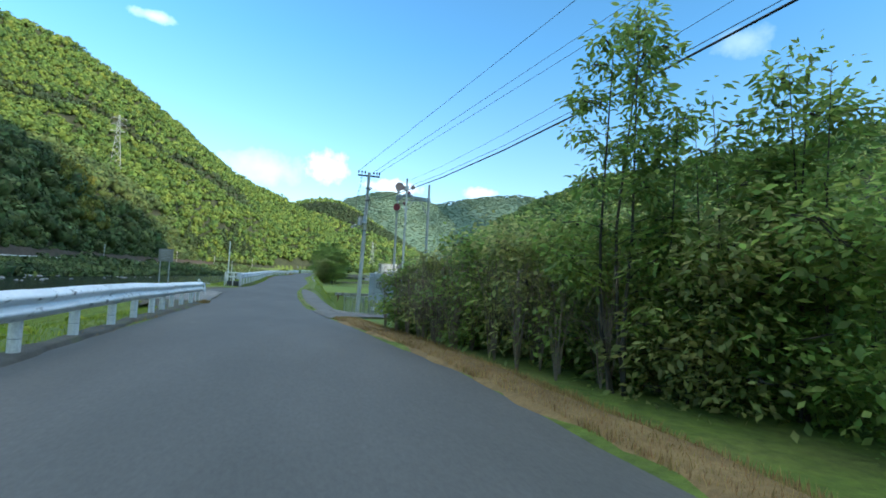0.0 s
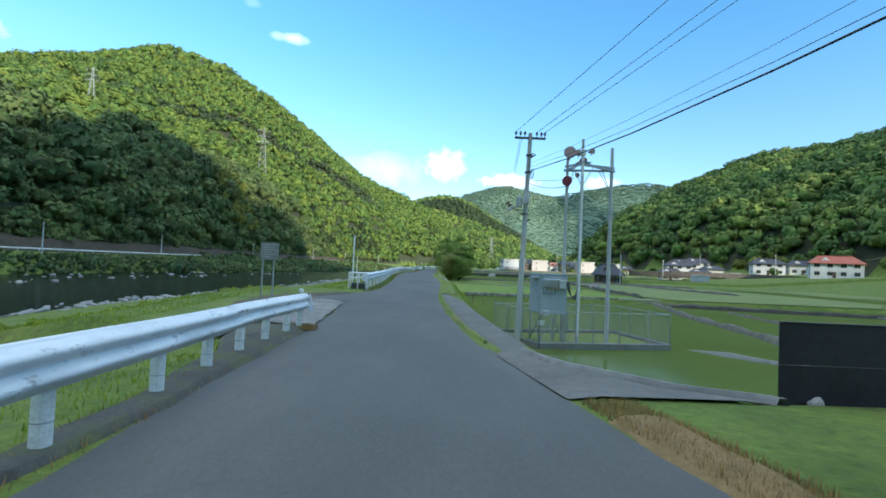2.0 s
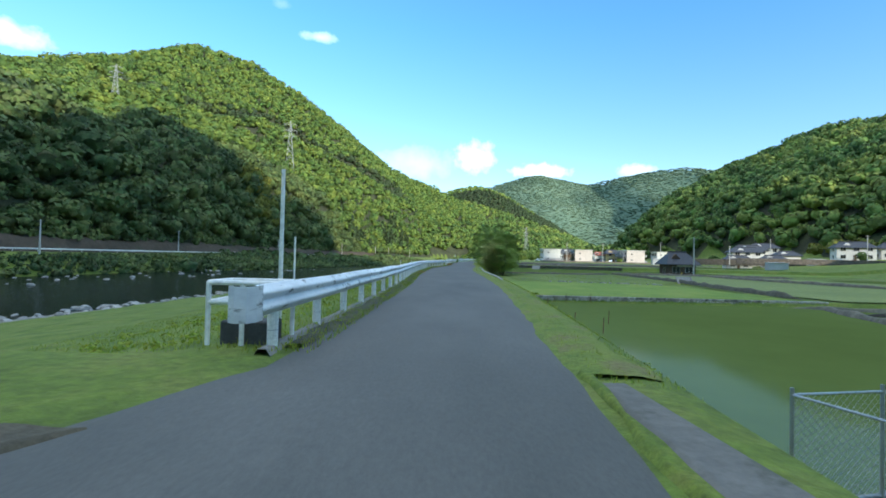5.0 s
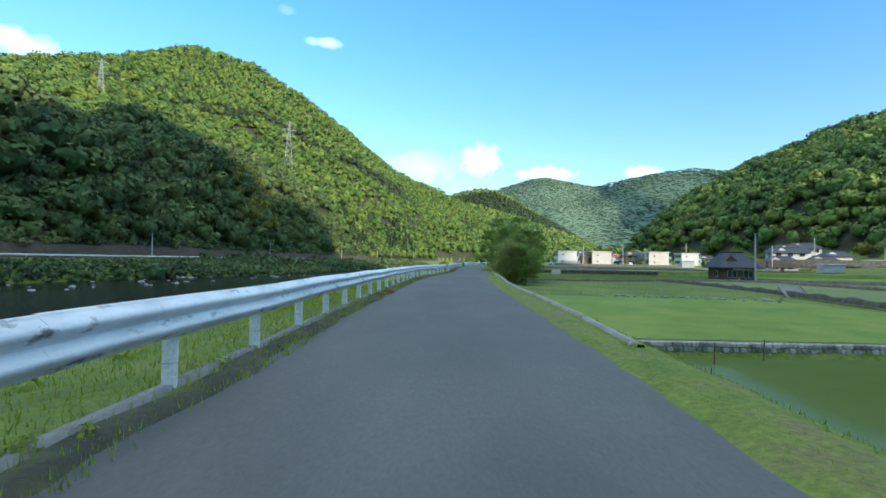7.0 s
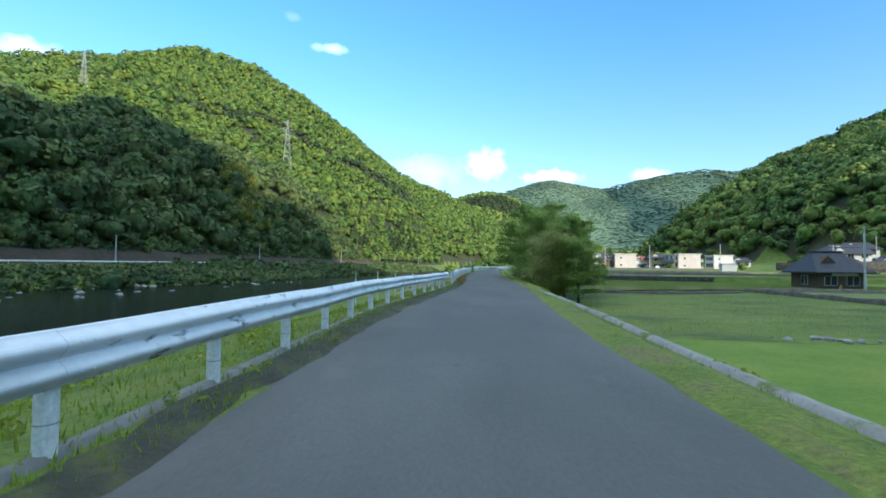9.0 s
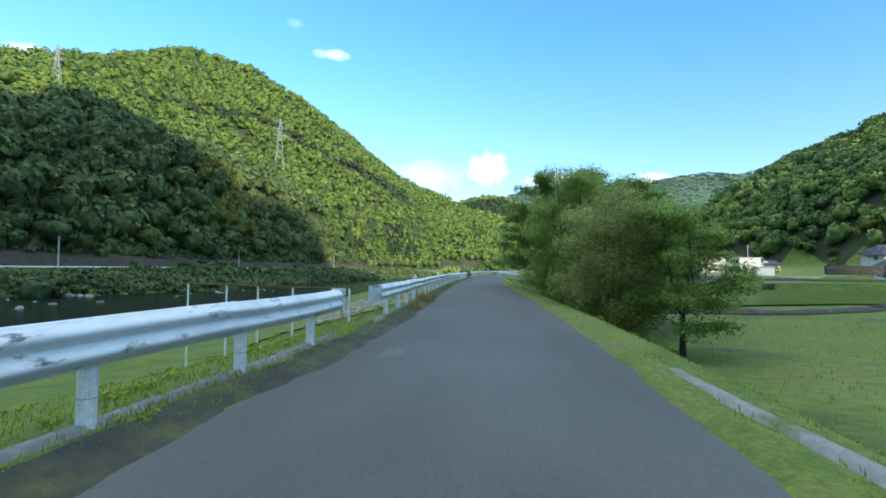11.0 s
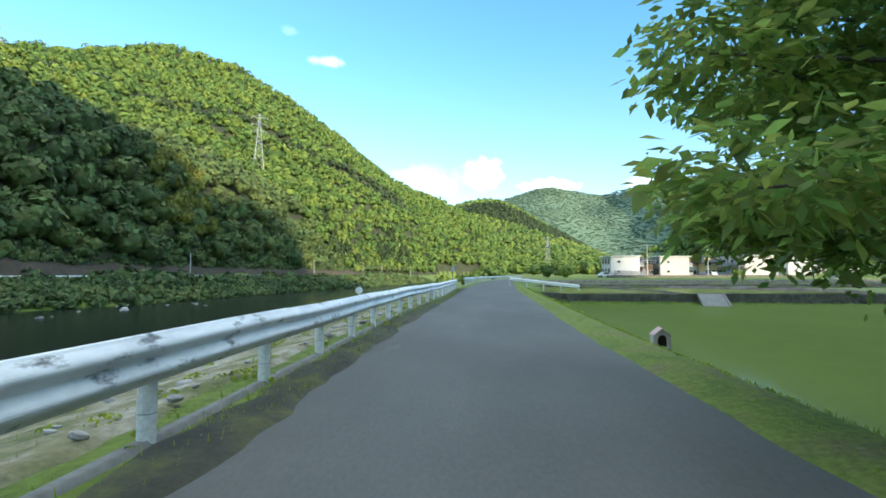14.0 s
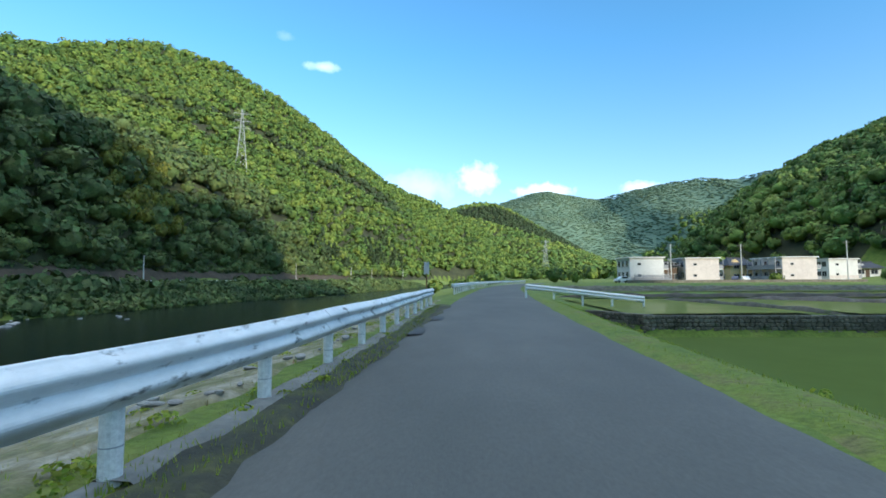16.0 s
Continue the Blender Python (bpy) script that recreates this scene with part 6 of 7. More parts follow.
def leaves(name, centres, spread_r, n, size, seed, material, parent, flat_=0.55, droop=0.35, full=False):
    """n single leaves, folded rhombs, gathered round the centres (k, 3)."""
    r = np.random.default_rng(seed)
    c = centres[r.integers(0, len(centres), n)]
    d = r.normal(size=(n, 3)) * np.array((1, 1, flat_))
    d *= (r.random(n) ** 0.4 / np.maximum(np.linalg.norm(d, axis=1), 1e-6))[:, None]
    pos = c + d * spread_r
    out = d + r.normal(size=(n, 3)) * 0.6
    out[:, 2] = out[:, 2] * 0.5 - droop
    out /= np.linalg.norm(out, axis=1)[:, None]
    up = np.array((0, 0, 1.0)) + r.normal(size=(n, 3)) * 0.45
    side = np.cross(out, up)
    side /= np.linalg.norm(side, axis=1)[:, None]
    nrm = np.cross(side, out)
    s = size * (0.6 + 0.8 * r.random(n))[:, None]
    q = np.stack([pos, pos + out * s * 0.55 + side * s * 0.27 + nrm * s * 0.06, pos + out * s * 1.1, pos + out * s * 0.55 - side * s * 0.27 + nrm * s * 0.06], 1)
    if full:
        w = side * s
        q = np.stack([pos, pos + out * s * 0.28 + w * 0.20, pos + out * s * 0.68 + w * 0.19 + nrm * s * 0.05, pos + out * s * 1.15 - nrm * s * 0.06,
                      pos + out * s * 0.68 - w * 0.19 + nrm * s * 0.05, pos + out * s * 0.28 - w * 0.20], 1)
        return quads_mesh(name, q.reshape(-1, 3), material, parent, 6)
    return quads_mesh(name, q.reshape(-1, 3), material, parent)


def tree(x, y, height, crown, low, stems, n, size, seed, label, name="tree", material=None, z=None, lean=0.0, spread_=None, limbs_n=14, category="tree", flat_=0.55, fork=0.0, stout=1.0):
    """A tree: tapered stems that fork into limbs, and leaf sprays in tiers round the limb ends."""
    r = random.Random(seed)
    base = float(ground_z(x, y)) if z is None else z
    t = thing(name, pose(x, y, base), label, category)
    wood = bmesh.new()
    ends = []
    for s in range(stems):
        a = 6.283 * s / stems + r.uniform(0, 1)
        foot = Vector((0.06 * math.cos(a), 0.06 * math.sin(a), -0.25)) * (1 if stems > 1 else 0)
        foot.z = -0.25
        tip = Vector((math.cos(a) * crown * 0.38 + lean, math.sin(a) * crown * 0.38, height * r.uniform(0.82, 0.94)))
        mid = foot.lerp(tip, 0.45) + Vector((r.uniform(-0.2, 0.2), r.uniform(-0.2, 0.2), 0))
        r0 = stout * (height * 0.013 + 0.014) / stems ** 0.35
        pts = [foot, foot.lerp(mid, 0.5) + Vector((r.uniform(-0.08, 0.08), r.uniform(-0.08, 0.08), 0)), mid, mid.lerp(tip, 0.55), tip]
        if fork:
            pts[1] = Vector((0.03 * math.cos(a), 0.03 * math.sin(a), fork))
        tube(wood, pts, [r0 * 1.25, r0, r0 * 0.72, r0 * 0.42, r0 * 0.12], 8)
        limbs = max(5, int(limbs_n / stems))
        for k in range(limbs):
            u = low + (0.97 - low) * (k + r.random()) / limbs
            st = (foot.lerp(mid, u * 2) if u < 0.5 else mid.lerp(tip, u * 2 - 1))
            b = a + r.uniform(-1.9, 1.9) if stems > 1 else r.uniform(0, 6.283)
            reach = crown * (1.0 - 0.55 * abs(u - 0.45) ** 1.2 * 1.6) * r.uniform(0.65, 1.05)
            e = st + Vector((math.cos(b) * reach, math.sin(b) * reach, reach * r.uniform(0.05, 0.45)))
            m = st.lerp(e, 0.5) + Vector((0, 0, reach * 0.10))
            tube(wood, [st, m, e], [r0 * 0.34 * (1.2 - u), r0 * 0.2, 0.008], 5)
            for w in (0.45, 0.7, 0.9, 1.0):
                q = st.lerp(e, w) + Vector((r.uniform(-0.3, 0.3), r.uniform(-0.3, 0.3), r.uniform(-0.1, 0.15))) * crown * 0.22
                ends.append(q)
                if r.random() < 0.5:
                    tube(wood, [st.lerp(e, w * 0.8), q], [0.012, 0.005], 4, False)
        ends.append(tip)
    part("trunk", wood, M_BARK, t, "grey brown bark", smooth=True)
    cs = np.array([e[:] for e in ends])
    leaves("crown", cs, spread_ or crown * 0.27, n, size, seed, material or M_LEAF, t, flat_, full=name == "sapling")
    return t


tree(6.1, 113.8, 9.6, 3.4, 0.34, 4, 88000, 0.13, 11, "broad roadside tree with layered green leaves", limbs_n=84, flat_=0.3, spread_=0.58, fork=1.2, stout=1.25)
tree(5.6, 108.3, 7.6, 1.8, 0.14, 3, 34000, 0.095, 12, "tall roadside tree with fine dark green leaves", limbs_n=36, flat_=0.45, fork=0.9)
tree(5.35, 104.0, 8.2, 2.3, 0.12, 3, 46000, 0.09, 13, "tall roadside tree with dense green leaves", limbs_n=38, flat_=0.45, fork=0.8)
tree(8.0, 107.0, 8.3, 2.6, 0.18, 3, 28000, 0.16, 18, "broad tree with bright layered sprays behind the roadside row", limbs_n=34, flat_=0.28, spread_=0.6, fork=1.2, stout=1.2)
tree(7.0, 101.6, 7.2, 2.2, 0.16, 3, 34000, 0.10, 17, "leafy tree behind the roadside row", limbs_n=28, flat_=0.35, fork=0.8)
tree(5.2, 99.6, 4.6, 1.6, 0.12, 4, 24000, 0.09, 14, "bushy young tree in full leaf", limbs_n=26, flat_=0.4)
tree(6.7, 95.7, 4.9, 1.6, 0.26, 3, 24000, 0.09, 19, "spreading young tree with bright green leaves", limbs_n=30, flat_=0.32, fork=1.3)
tree(5.0, 97.0, 5.5, 1.55, 0.03, 6, 38000, 0.085, 15, "dense cone-shaped shrub on the field bank", material=M_LEAF2, limbs_n=60, flat_=0.7, spread_=0.5, stout=0.6)
# shrubs that crowd the lane at the start
for k, (x, y, r_, top) in enumerate(((2.5, 9.5, 0.6, 1.5), (2.9, 8.5, 0.75, 1.75), (3.2, 7.3, 0.9, 2.0), (3.6, 6.2, 1.0, 2.1), (3.9, 5.1, 1.0, 2.15), (4.2, 3.9, 1.1, 2.05), (4.9, 2.6, 1.2, 2.2),
                                     (3.8, 9.0, 0.9, 2.0), (4.6, 7.5, 1.1, 2.2), (5.5, 6.0, 1.3, 2.4), (6.2, 4.2, 1.4, 2.7))):
    zb = float(ground_z(x, y))
    tree(x, y, top - zb, r_, 0.06, 8, 9600, 0.088, 30 + k, "dense green roadside shrub with many thin stems", "shrub", M_LEAF2 if k % 2 else M_LEAF, zb, spread_=r_ * 0.36, limbs_n=56, category="shrub", stout=0.26)
for k, (x, y, top, cr, n) in enumerate(((3.25, 4.15, 4.75, 0.50, 2100), (3.75, 3.75, 3.5, 0.5, 1600), (4.35, 3.1, 3.7, 0.42, 1500), (4.7, 3.6, 2.9, 0.5, 2000))):
    tree(x, y, top - float(ground_z(x, y)), cr, 0.3, 3, n * 2, 0.080, 51 + k, "slender sapling with drooping leaves above the shrubs", "sapling", M_LEAF, spread_=0.22, limbs_n=40, stout=0.4)

# bare brown twigs that arch out of the shrubs towards the lane
tw = random.Random(77)
for k in range(34):
    y0 = tw.uniform(4.2, 9.9)
    x0 = float(np.interp(y0, (4.5, 6.2, 7.3, 8.5, 9.6), (3.2, 2.8, 2.5, 2.25, 2.1))) + tw.uniform(-0.35, 0.2)
    zb = float(ground_z(x0, y0))
    bush = thing("twig_bush", pose(x0, y0, zb), "bare grey-brown twigs at the foot of the shrubs", "twigs", "bare twigs")
    bm = bmesh.new()
    for j in range(9):
        a, h, out = tw.uniform(0, 6.283), tw.uniform(0.6, 1.5), tw.uniform(0.15, 0.5)
        c, s_ = math.cos(a), math.sin(a)
        tip = Vector((c * out * 1.5, s_ * out * 1.5, h * tw.uniform(0.7, 1.0)))
        top = Vector((c * out * 0.7, s_ * out * 0.7, h))
        tube(bm, ((0, 0, -0.05), (c * out * 0.25, s_ * out * 0.25, h * 0.6), top, tip), (0.006, 0.005, 0.003, 0.0015), 4, False)
        for m_ in range(3):
            f_ = top.lerp(Vector((0, 0, 0)), tw.uniform(0.0, 0.55))
            tube(bm, (f_, f_ + Vector((tw.uniform(-0.25, 0.25), tw.uniform(-0.25, 0.25), tw.uniform(0.05, 0.3)))), (0.003, 0.0012), 3, False)
    part("twigs", bm, M_TWIG, bush)

# ---- grass ----


def grass(name, n, y0, y1, xa, xb, h0, h1, material, label, seed, power=1.0, clump=0.0, zf=None, width=0.012):
    r = np.random.default_rng(seed)
    y = r.uniform(y0, y1, n)
    u = r.random(n) ** power
    x = xa(y) + (xb(y) - xa(y)) * u
    if clump:
        k = vnoise(x, y, clump, seed) > r.uniform(-1.0, 0.7, n)
        x, y = x[k], y[k]
        n = len(x)
    z = (zf or ground_z)(x, y)
    h = r.uniform(h0, h1, n)
    a = r.random(n) * 6.283
    w = width * (0.7 + 0.8 * r.random(n)) * (1 + 0.03 * np.abs(x))
    lx, ly = r.normal(size=n) * 0.28 * h, r.normal(size=n) * 0.28 * h
    b0 = np.stack([x - np.cos(a) * w, y - np.sin(a) * w, z - 0.02], 1)
    b1_ = np.stack([x + np.cos(a) * w, y + np.sin(a) * w, z - 0.02], 1)
    tp = np.stack([x + lx, y + ly, z + h], 1)
    ob = quads_mesh(name, np.stack([b0, b1_, tp], 1).reshape(-1, 3), material, None, 3)
    return tagged(ob, label, "grass", kind="stuff")


grass("bank_grass", 66000, -5, 90, lambda y: left_edge(y) - 0.42 - np.where((y > 17.5) & (y < 30), 3.4, 0.0), lambda y: left_edge(y) - 13.0, 0.03, 0.10, M_GRASS, "green grass on the river bank", 1, 1.5, width=0.008)
grass("bank_grass", 16000, 90, 106, lambda y: left_edge(y) - 0.95, lambda y: left_edge(y) - 9.0, 0.02, 0.09, M_GRASS, "patchy grass and weeds on the stony bank", 2, 1.4, 0.9, width=0.006)
grass("bank_grass", 12000, 104, 155, lambda y: left_edge(y) - 0.95, lambda y: left_edge(y) - 8.0, 0.02, 0.12, M_GRASS, "sparse tufts of grass between the stones of the bank", 12, 1.3, 0.7, width=0.006)
grass("dry_grass", 9000, 100, 155, lambda y: left_edge(y) - 0.9, lambda y: left_edge(y) - 5.0, 0.02, 0.10, M_DRY, "dry straw between the stones of the bank", 13, 1.3, 1.3, width=0.005)
grass("bank_grass", 56000, 29, 155, lambda y: right_edge(y) + 0.10, lambda y: right_edge(y) + 2.5, 0.012, 0.045, M_GRASS, "short grass on the field bank", 3, 1.0, zf=lambda x, y: np.maximum(ground_z(x, y), np.where(x < right_edge(y) + 0.48, road_z(y) + 0.005, -9)), width=0.006)
grass("verge_grass", 30000, 30, 150, lambda y: np.where(y < 90.5, rail_b(y), rail_c(y)) + 0.50, lambda y: np.where(y < 90.5, rail_b(y), rail_c(y)) - 0.2, 0.012, 0.07, M_GRASS, "tufts of moss and grass along the lane", 4, 1.0, 1.1, zf=lambda x, y: road_z(y) + 0.015, width=0.006)
strip("straw_verge", -4, 12.3, lambda y: right_edge(y) - 0.03, lambda y: right_edge(y) + 0.62, lambda x, y: road_z(y) + 0.012, M_STRAW, "matted dead straw along the lane", "verge", 0.4, 0.5)
grass("dry_grass", 26000, -3, 12.6, lambda y: right_edge(y) + 0.04, lambda y: right_edge(y) + 0.62, 0.02, 0.10, M_DRY, "strip of dry straw-coloured grass along the lane", 5, 1.0, width=0.005)
for k, (x, y, r_, h) in enumerate(((-1.30, 94.8, 0.22, 0.34), (-1.2, 97.6, 0.28, 0.42), (-1.45, 98.6, 0.2, 0.3), (-3.15, 59.1, 0.2, 0.16), (-3.2, 57.5, 0.15, 0.12), (-2.9, 17.3, 0.2, 0.14))):
    grass("dry_weed_tuft", 260, y - r_, y + r_, lambda v, x=x, y=y, r_=r_: x - np.sqrt(np.maximum(r_ * r_ - (v - y) ** 2, 0)), lambda v, x=x, y=y, r_=r_: x + np.sqrt(np.maximum(r_ * r_ - (v - y) ** 2, 0)), h * 0.4, h, M_DRY,
          "tuft of dry reddish weeds by the rail", 60 + k, zf=lambda px_, py_: road_z(py_) + 0.01, width=0.005)
grass("dry_grass", 2200, 8, 17.8, lambda y: rail_a(y) - 0.25, lambda y: rail_a(y) + 0.22, 0.02, 0.09, M_DRY, "dry weeds at the foot of the posts", 8, 1.0, 0.8, width=0.004)
grass("field_weeds", 9000, 81, 110, lambda y: right_edge(y) + 2.6, lambda y: 28.0 + 0 * y, 0.04, 0.14, M_GRASS, "low weeds over the fallow field", 10, 1.0, 3.0, zf=lambda x, y: -1.44 + 0 * x, width=0.010)



def weeds(n, y0, y1, xa, xb, r0, r1, label, seed, z_of=None, kinds=COARSE):
    """Low leafy weed clumps strewn over a bank."""
    r = np.random.default_rng(seed)
    y = r.uniform(y0, y1, n)
    x = xa(y) + (xb(y) - xa(y)) * r.random(n)
    q = np.stack([x, y, (z_of or ground_z)(x, y)], 1)
    rad_ = r.uniform(r0, r1, n)
    q[:, 2] += rad_ * 0.1
    w = scatter("bank_weeds", q, rad_, kinds, M_GRASS, label, core=0, zscale=0.8)
    w["category"] = "weeds"


weeds(640, 92, 152, lambda y: left_edge(y) - 0.8, lambda y: left_edge(y) - 6.5, 0.05, 0.19, "low green weeds on the dry stony bank", 3, kinds=MEDIUM)
weeds(520, -4, 90, lambda y: left_edge(y) - 0.9 - np.where((y > 16) & (y < 30), 3.6, 0.0), lambda y: left_edge(y) - 9.0, 0.08, 0.26, "low leafy weeds in the river bank grass", 4)
weeds(260, 30, 150, lambda y: right_edge(y) + 0.9, lambda y: right_edge(y) + 2.4, 0.05, 0.15, "low leafy weeds on the field bank", 5)
weeds(220, 31, 150, lambda y: np.where(y < 90.5, rail_b(y), rail_c(y)) - 0.3, lambda y: np.where(y < 90.5, rail_b(y), rail_c(y)) + 0.3, 0.03, 0.10, "mossy weeds along the foot of the rail", 6, lambda x, y: road_z(y) + 0.01)

# ---- river rocks ----
rock_meshes = []
rr = random.Random(5)
for k in range(5):
    bm = bmesh.new()
    bmesh.ops.create_icosphere(bm, subdivisions=2, radius=1.0)
    ph = [rr.uniform(0, 6) for _ in range(3)]
    for v in bm.verts:
        v.co *= 1 + 0.16 * math.sin(v.co.x * 2.3 + ph[0]) + 0.14 * math.sin(v.co.y * 2.9 + ph[1]) + 0.1 * math.sin(v.co.z * 4 + ph[2])
    me = bpy.data.meshes.new("river_rock")
    bm.to_mesh(me)
    bm.free()
    me.materials.append(M_ROCK)
    rock_meshes.append(me)


def rock(x, y, z, s):
    ob = new("river_rock", rr.choice(rock_meshes))
    ob.matrix_basis = Matrix.LocRotScale((x, y, z), Euler((rr.uniform(-0.3, 0.3), rr.uniform(-0.3, 0.3), rr.uniform(0, 6.28))), (s * rr.uniform(0.9, 1.6), s * rr.uniform(0.7, 1.1), s * rr.uniform(0.4, 0.65)))
    return tagged(ob, "pale rounded rock at the edge of the river", "rock", "river rocks")


for k in range(46):
    u = rr.random()
    ob = new("field_stone", rr.choice(rock_meshes))
    s_ = rr.uniform(0.06, 0.16)
    ob.matrix_basis = Matrix.LocRotScale((10.5 + 12 * u, 80.9 - 2.9 * u * u + rr.gauss(0, 0.25), -1.40), Euler((0, 0, rr.uniform(0, 6.28))), (s_ * 1.4, s_, s_ * 0.6))
    tagged(ob, "pale stone on the low ridge between fields", "stone", "ridge stones")
for k in range(260):
    y = rr.uniform(100, 150)
    x = float(left_edge(y)) - 0.9 - 5.0 * rr.random() ** 1.5
    ob = new("bank_stone", rr.choice(rock_meshes))
    s_ = rr.uniform(0.025, 0.075)
    ob.matrix_basis = Matrix.LocRotScale((x, y, float(ground_z(x, y)) + 0.06 + s_ * 0.2), Euler((rr.uniform(-0.3, 0.3), rr.uniform(-0.3, 0.3), rr.uniform(0, 6.28))), (s_ * 1.4, s_, s_ * 0.6))
    tagged(ob, "pale stone on the dry bank behind the rail", "stone", "bank stones")
for k in range(170):
    y = rr.uniform(28, 165)
    x = float(near_shore(y)) + rr.gauss(0.4, 1.3)
    rock(x, y, max(WATER_Z, float(ground_z(x, y))) + 0.05, rr.uniform(0.10, 0.38) * (1.8 if rr.random() < 0.15 else 1))
for k in range(110):
    y = rr.uniform(34, 112)
    x = float(near_shore(y)) + 1.6 + rr.gauss(0.0, 0.9)
    rock(x, y, float(ground_z(x, y)) + 0.06, rr.uniform(0.14, 0.42))
for k in range(55):
    y = rr.uniform(70, 210)
    f, n_ = float(far_shore(y)), float(near_shore(y))
    x = f + (n_ - f) * rr.uniform(0.03, 0.45)
    rock(x, y, WATER_Z + 0.02, rr.uniform(0.2, 0.6))
for dx, dy, s in ((0, 0, 1.1), (2.2, 0.6, 0.7), (-2.4, -0.5, 0.6), (3.8, 1.2, 0.5)):
    rock(-80 + dx, 171 + dy, WATER_Z + 0.05, s * 1.3)
strip("gravel_bar", 30, 165, lambda y: near_shore(y) - 0.8, lambda y: near_shore(y) + 2.2 + 0.9 * np.sin(y * 0.31), lambda x, y: ground_z(x, y) + 0.05, M_GRAVEL, "pale gravel bar along the water", "gravel", 1.5, 3.0, 0.15, 5)
strip("stony_slope", 97, 156, lambda y: left_edge(y) - 6.6, lambda y: left_edge(y) - 0.72, lambda x, y: ground_z(x, y) + 0.05, M_DRYBANK, "dry stony bank falling to the river", "gravel", 0.35, 0.8, 0.15, 20)

# ---- far side of the river: road, rail, wall, poles ----
FY = np.arange(60, 640, 6.0)
fv = []
for y in FY:
    x = float(far_road(y))
    fv += [(x - 2.6, y, 0.42), (x + 2.6, y, 0.42)]
tagged(link_mesh("road", fv, [(2 * i, 2 * i + 1, 2 * i + 3, 2 * i + 2) for i in range(len(FY) - 1)], M_ASPHALT), "asphalt road along the far bank", "road", kind="structure")
fg = thing("far_guard_rail", pose(-98, 60, 0.42), "continuous white guard rail on the far bank road", "guardrail")
bm = bmesh.new()
rail_beam(bm, [Vector((float(far_road(y)) + 2.4 + 98, y - 60, 0)) for y in np.arange(62, 420, 6.0)], 0.38, 0.36)
part("beam", bm, M_WHITE, fg)
pm = None
for y in np.arange(62, 420, 6.0):
    if pm is None:
        ob = part("post", tube(bmesh.new(), ((0, 0, -0.6), (0, 0, 0.7)), 0.07, 8), M_WHITE, fg)
        pm = ob.data
    else:
        ob = new("post", pm)
        ob.parent = fg
    ob.location = (float(far_road(y)) + 2.3 + 98, y - 60, 0)
for x, y, h in ((-88.4, 263, 8.2), (-80.5, 369, 9.0), (-97, 190, 8.0), (-95.5, 132, 8.0), (-60, 470, 9.0), (-48, 560, 9.5), (-66, 430, 9.0)):
    fp = thing("far_utility_pole", pose(x, y, float(ground_z(x, y))), "slim grey utility pole by the far road", "pole", "far utility poles")
    part("shaft", tube(bmesh.new(), ((0, 0, -0.3), (0, 0, h)), (0.2, 0.13), 8), M_POLE, fp)
    part("crossarm", box(bmesh.new(), -0.9, 0.9, -0.06, 0.06, h - 0.5, h - 0.38), M_DARK, fp)

CUTY = np.arange(60, 460, 4.0)
cv = []
for y in CUTY:
    x = float(far_road(y))
    wob = 0.5 * math.sin(y * 0.21) + 0.3 * math.sin(y * 0.57)
    cv += [(x - 3.0, y, 0.2), (x - 4.2 + wob * 0.4, y, 1.8 + wob * 0.3), (x - 5.6 + wob * 0.6, y, 3.6 + wob * 0.4), (x - 9.5, y, 5.2 + wob), (x - 13, y, 4.5)]
tagged(link_mesh("earth_cut", cv, [(5 * i + k, 5 * i + k + 1, 5 * i + k + 6, 5 * i + k + 5) for i in range(len(CUTY) - 1) for k in range(4)], M_EARTH, smooth=True), "dark bare earth cut above the far road", "bank", kind="structure")

# ---- lattice pylons ----


def pylon(x, y, z0, h, label):
    p = thing("power_pylon", pose(x, y, z0, 0, 0, 20), label, "pylon", "power pylons")
    bm = bmesh.new()
    w0, r = h * 0.085, max(0.06, h * 0.0028)

    def wid(u): return w0 * (1 - u) ** 1.15 * 0.92 + w0 * 0.09
    lv = [0, 0.14, 0.27, 0.39, 0.5, 0.6, 0.69, 0.77, 0.84, 0.9, 0.95, 1.0]
    for sx, sy in ((1, 1), (1, -1), (-1, -1), (-1, 1)):
        tube(bm, [(sx * wid(u), sy * wid(u), u * h) for u in lv], r, 4)
    for u0, u1 in zip(lv, lv[1:]):
        a, b = wid(u0), wid(u1)
        for p0, p1 in (((1, 1), (1, -1)), ((1, -1), (-1, -1)), ((-1, -1), (-1, 1)), ((-1, 1), (1, 1))):
            tube(bm, ((p0[0] * a, p0[1] * a, u0 * h), (p1[0] * b, p1[1] * b, u1 * h)), r * 0.6, 3, False)
            tube(bm, ((p1[0] * a, p1[1] * a, u0 * h), (p0[0] * b, p0[1] * b, u1 * h)), r * 0.6, 3, False)
    part("lattice", bm, M_PYLON, p)
    for u in (0.72, 0.83, 0.94):
        for s in (1, -1):
            arm_ = bmesh.new()
            tip = (s * h * 0.115, 0, u * h)
            for q in ((s * wid(u), wid(u), u * h), (s * wid(u), -wid(u), u * h), (s * wid(u), 0, (u + 0.04) * h)):
                tube(arm_, (q, tip), r * 0.7, 4)
            tube(arm_, (tip, (tip[0], 0, tip[2] - h * 0.04)), r * 0.6, 4)
            part("arm", arm_, M_PYLON, p)


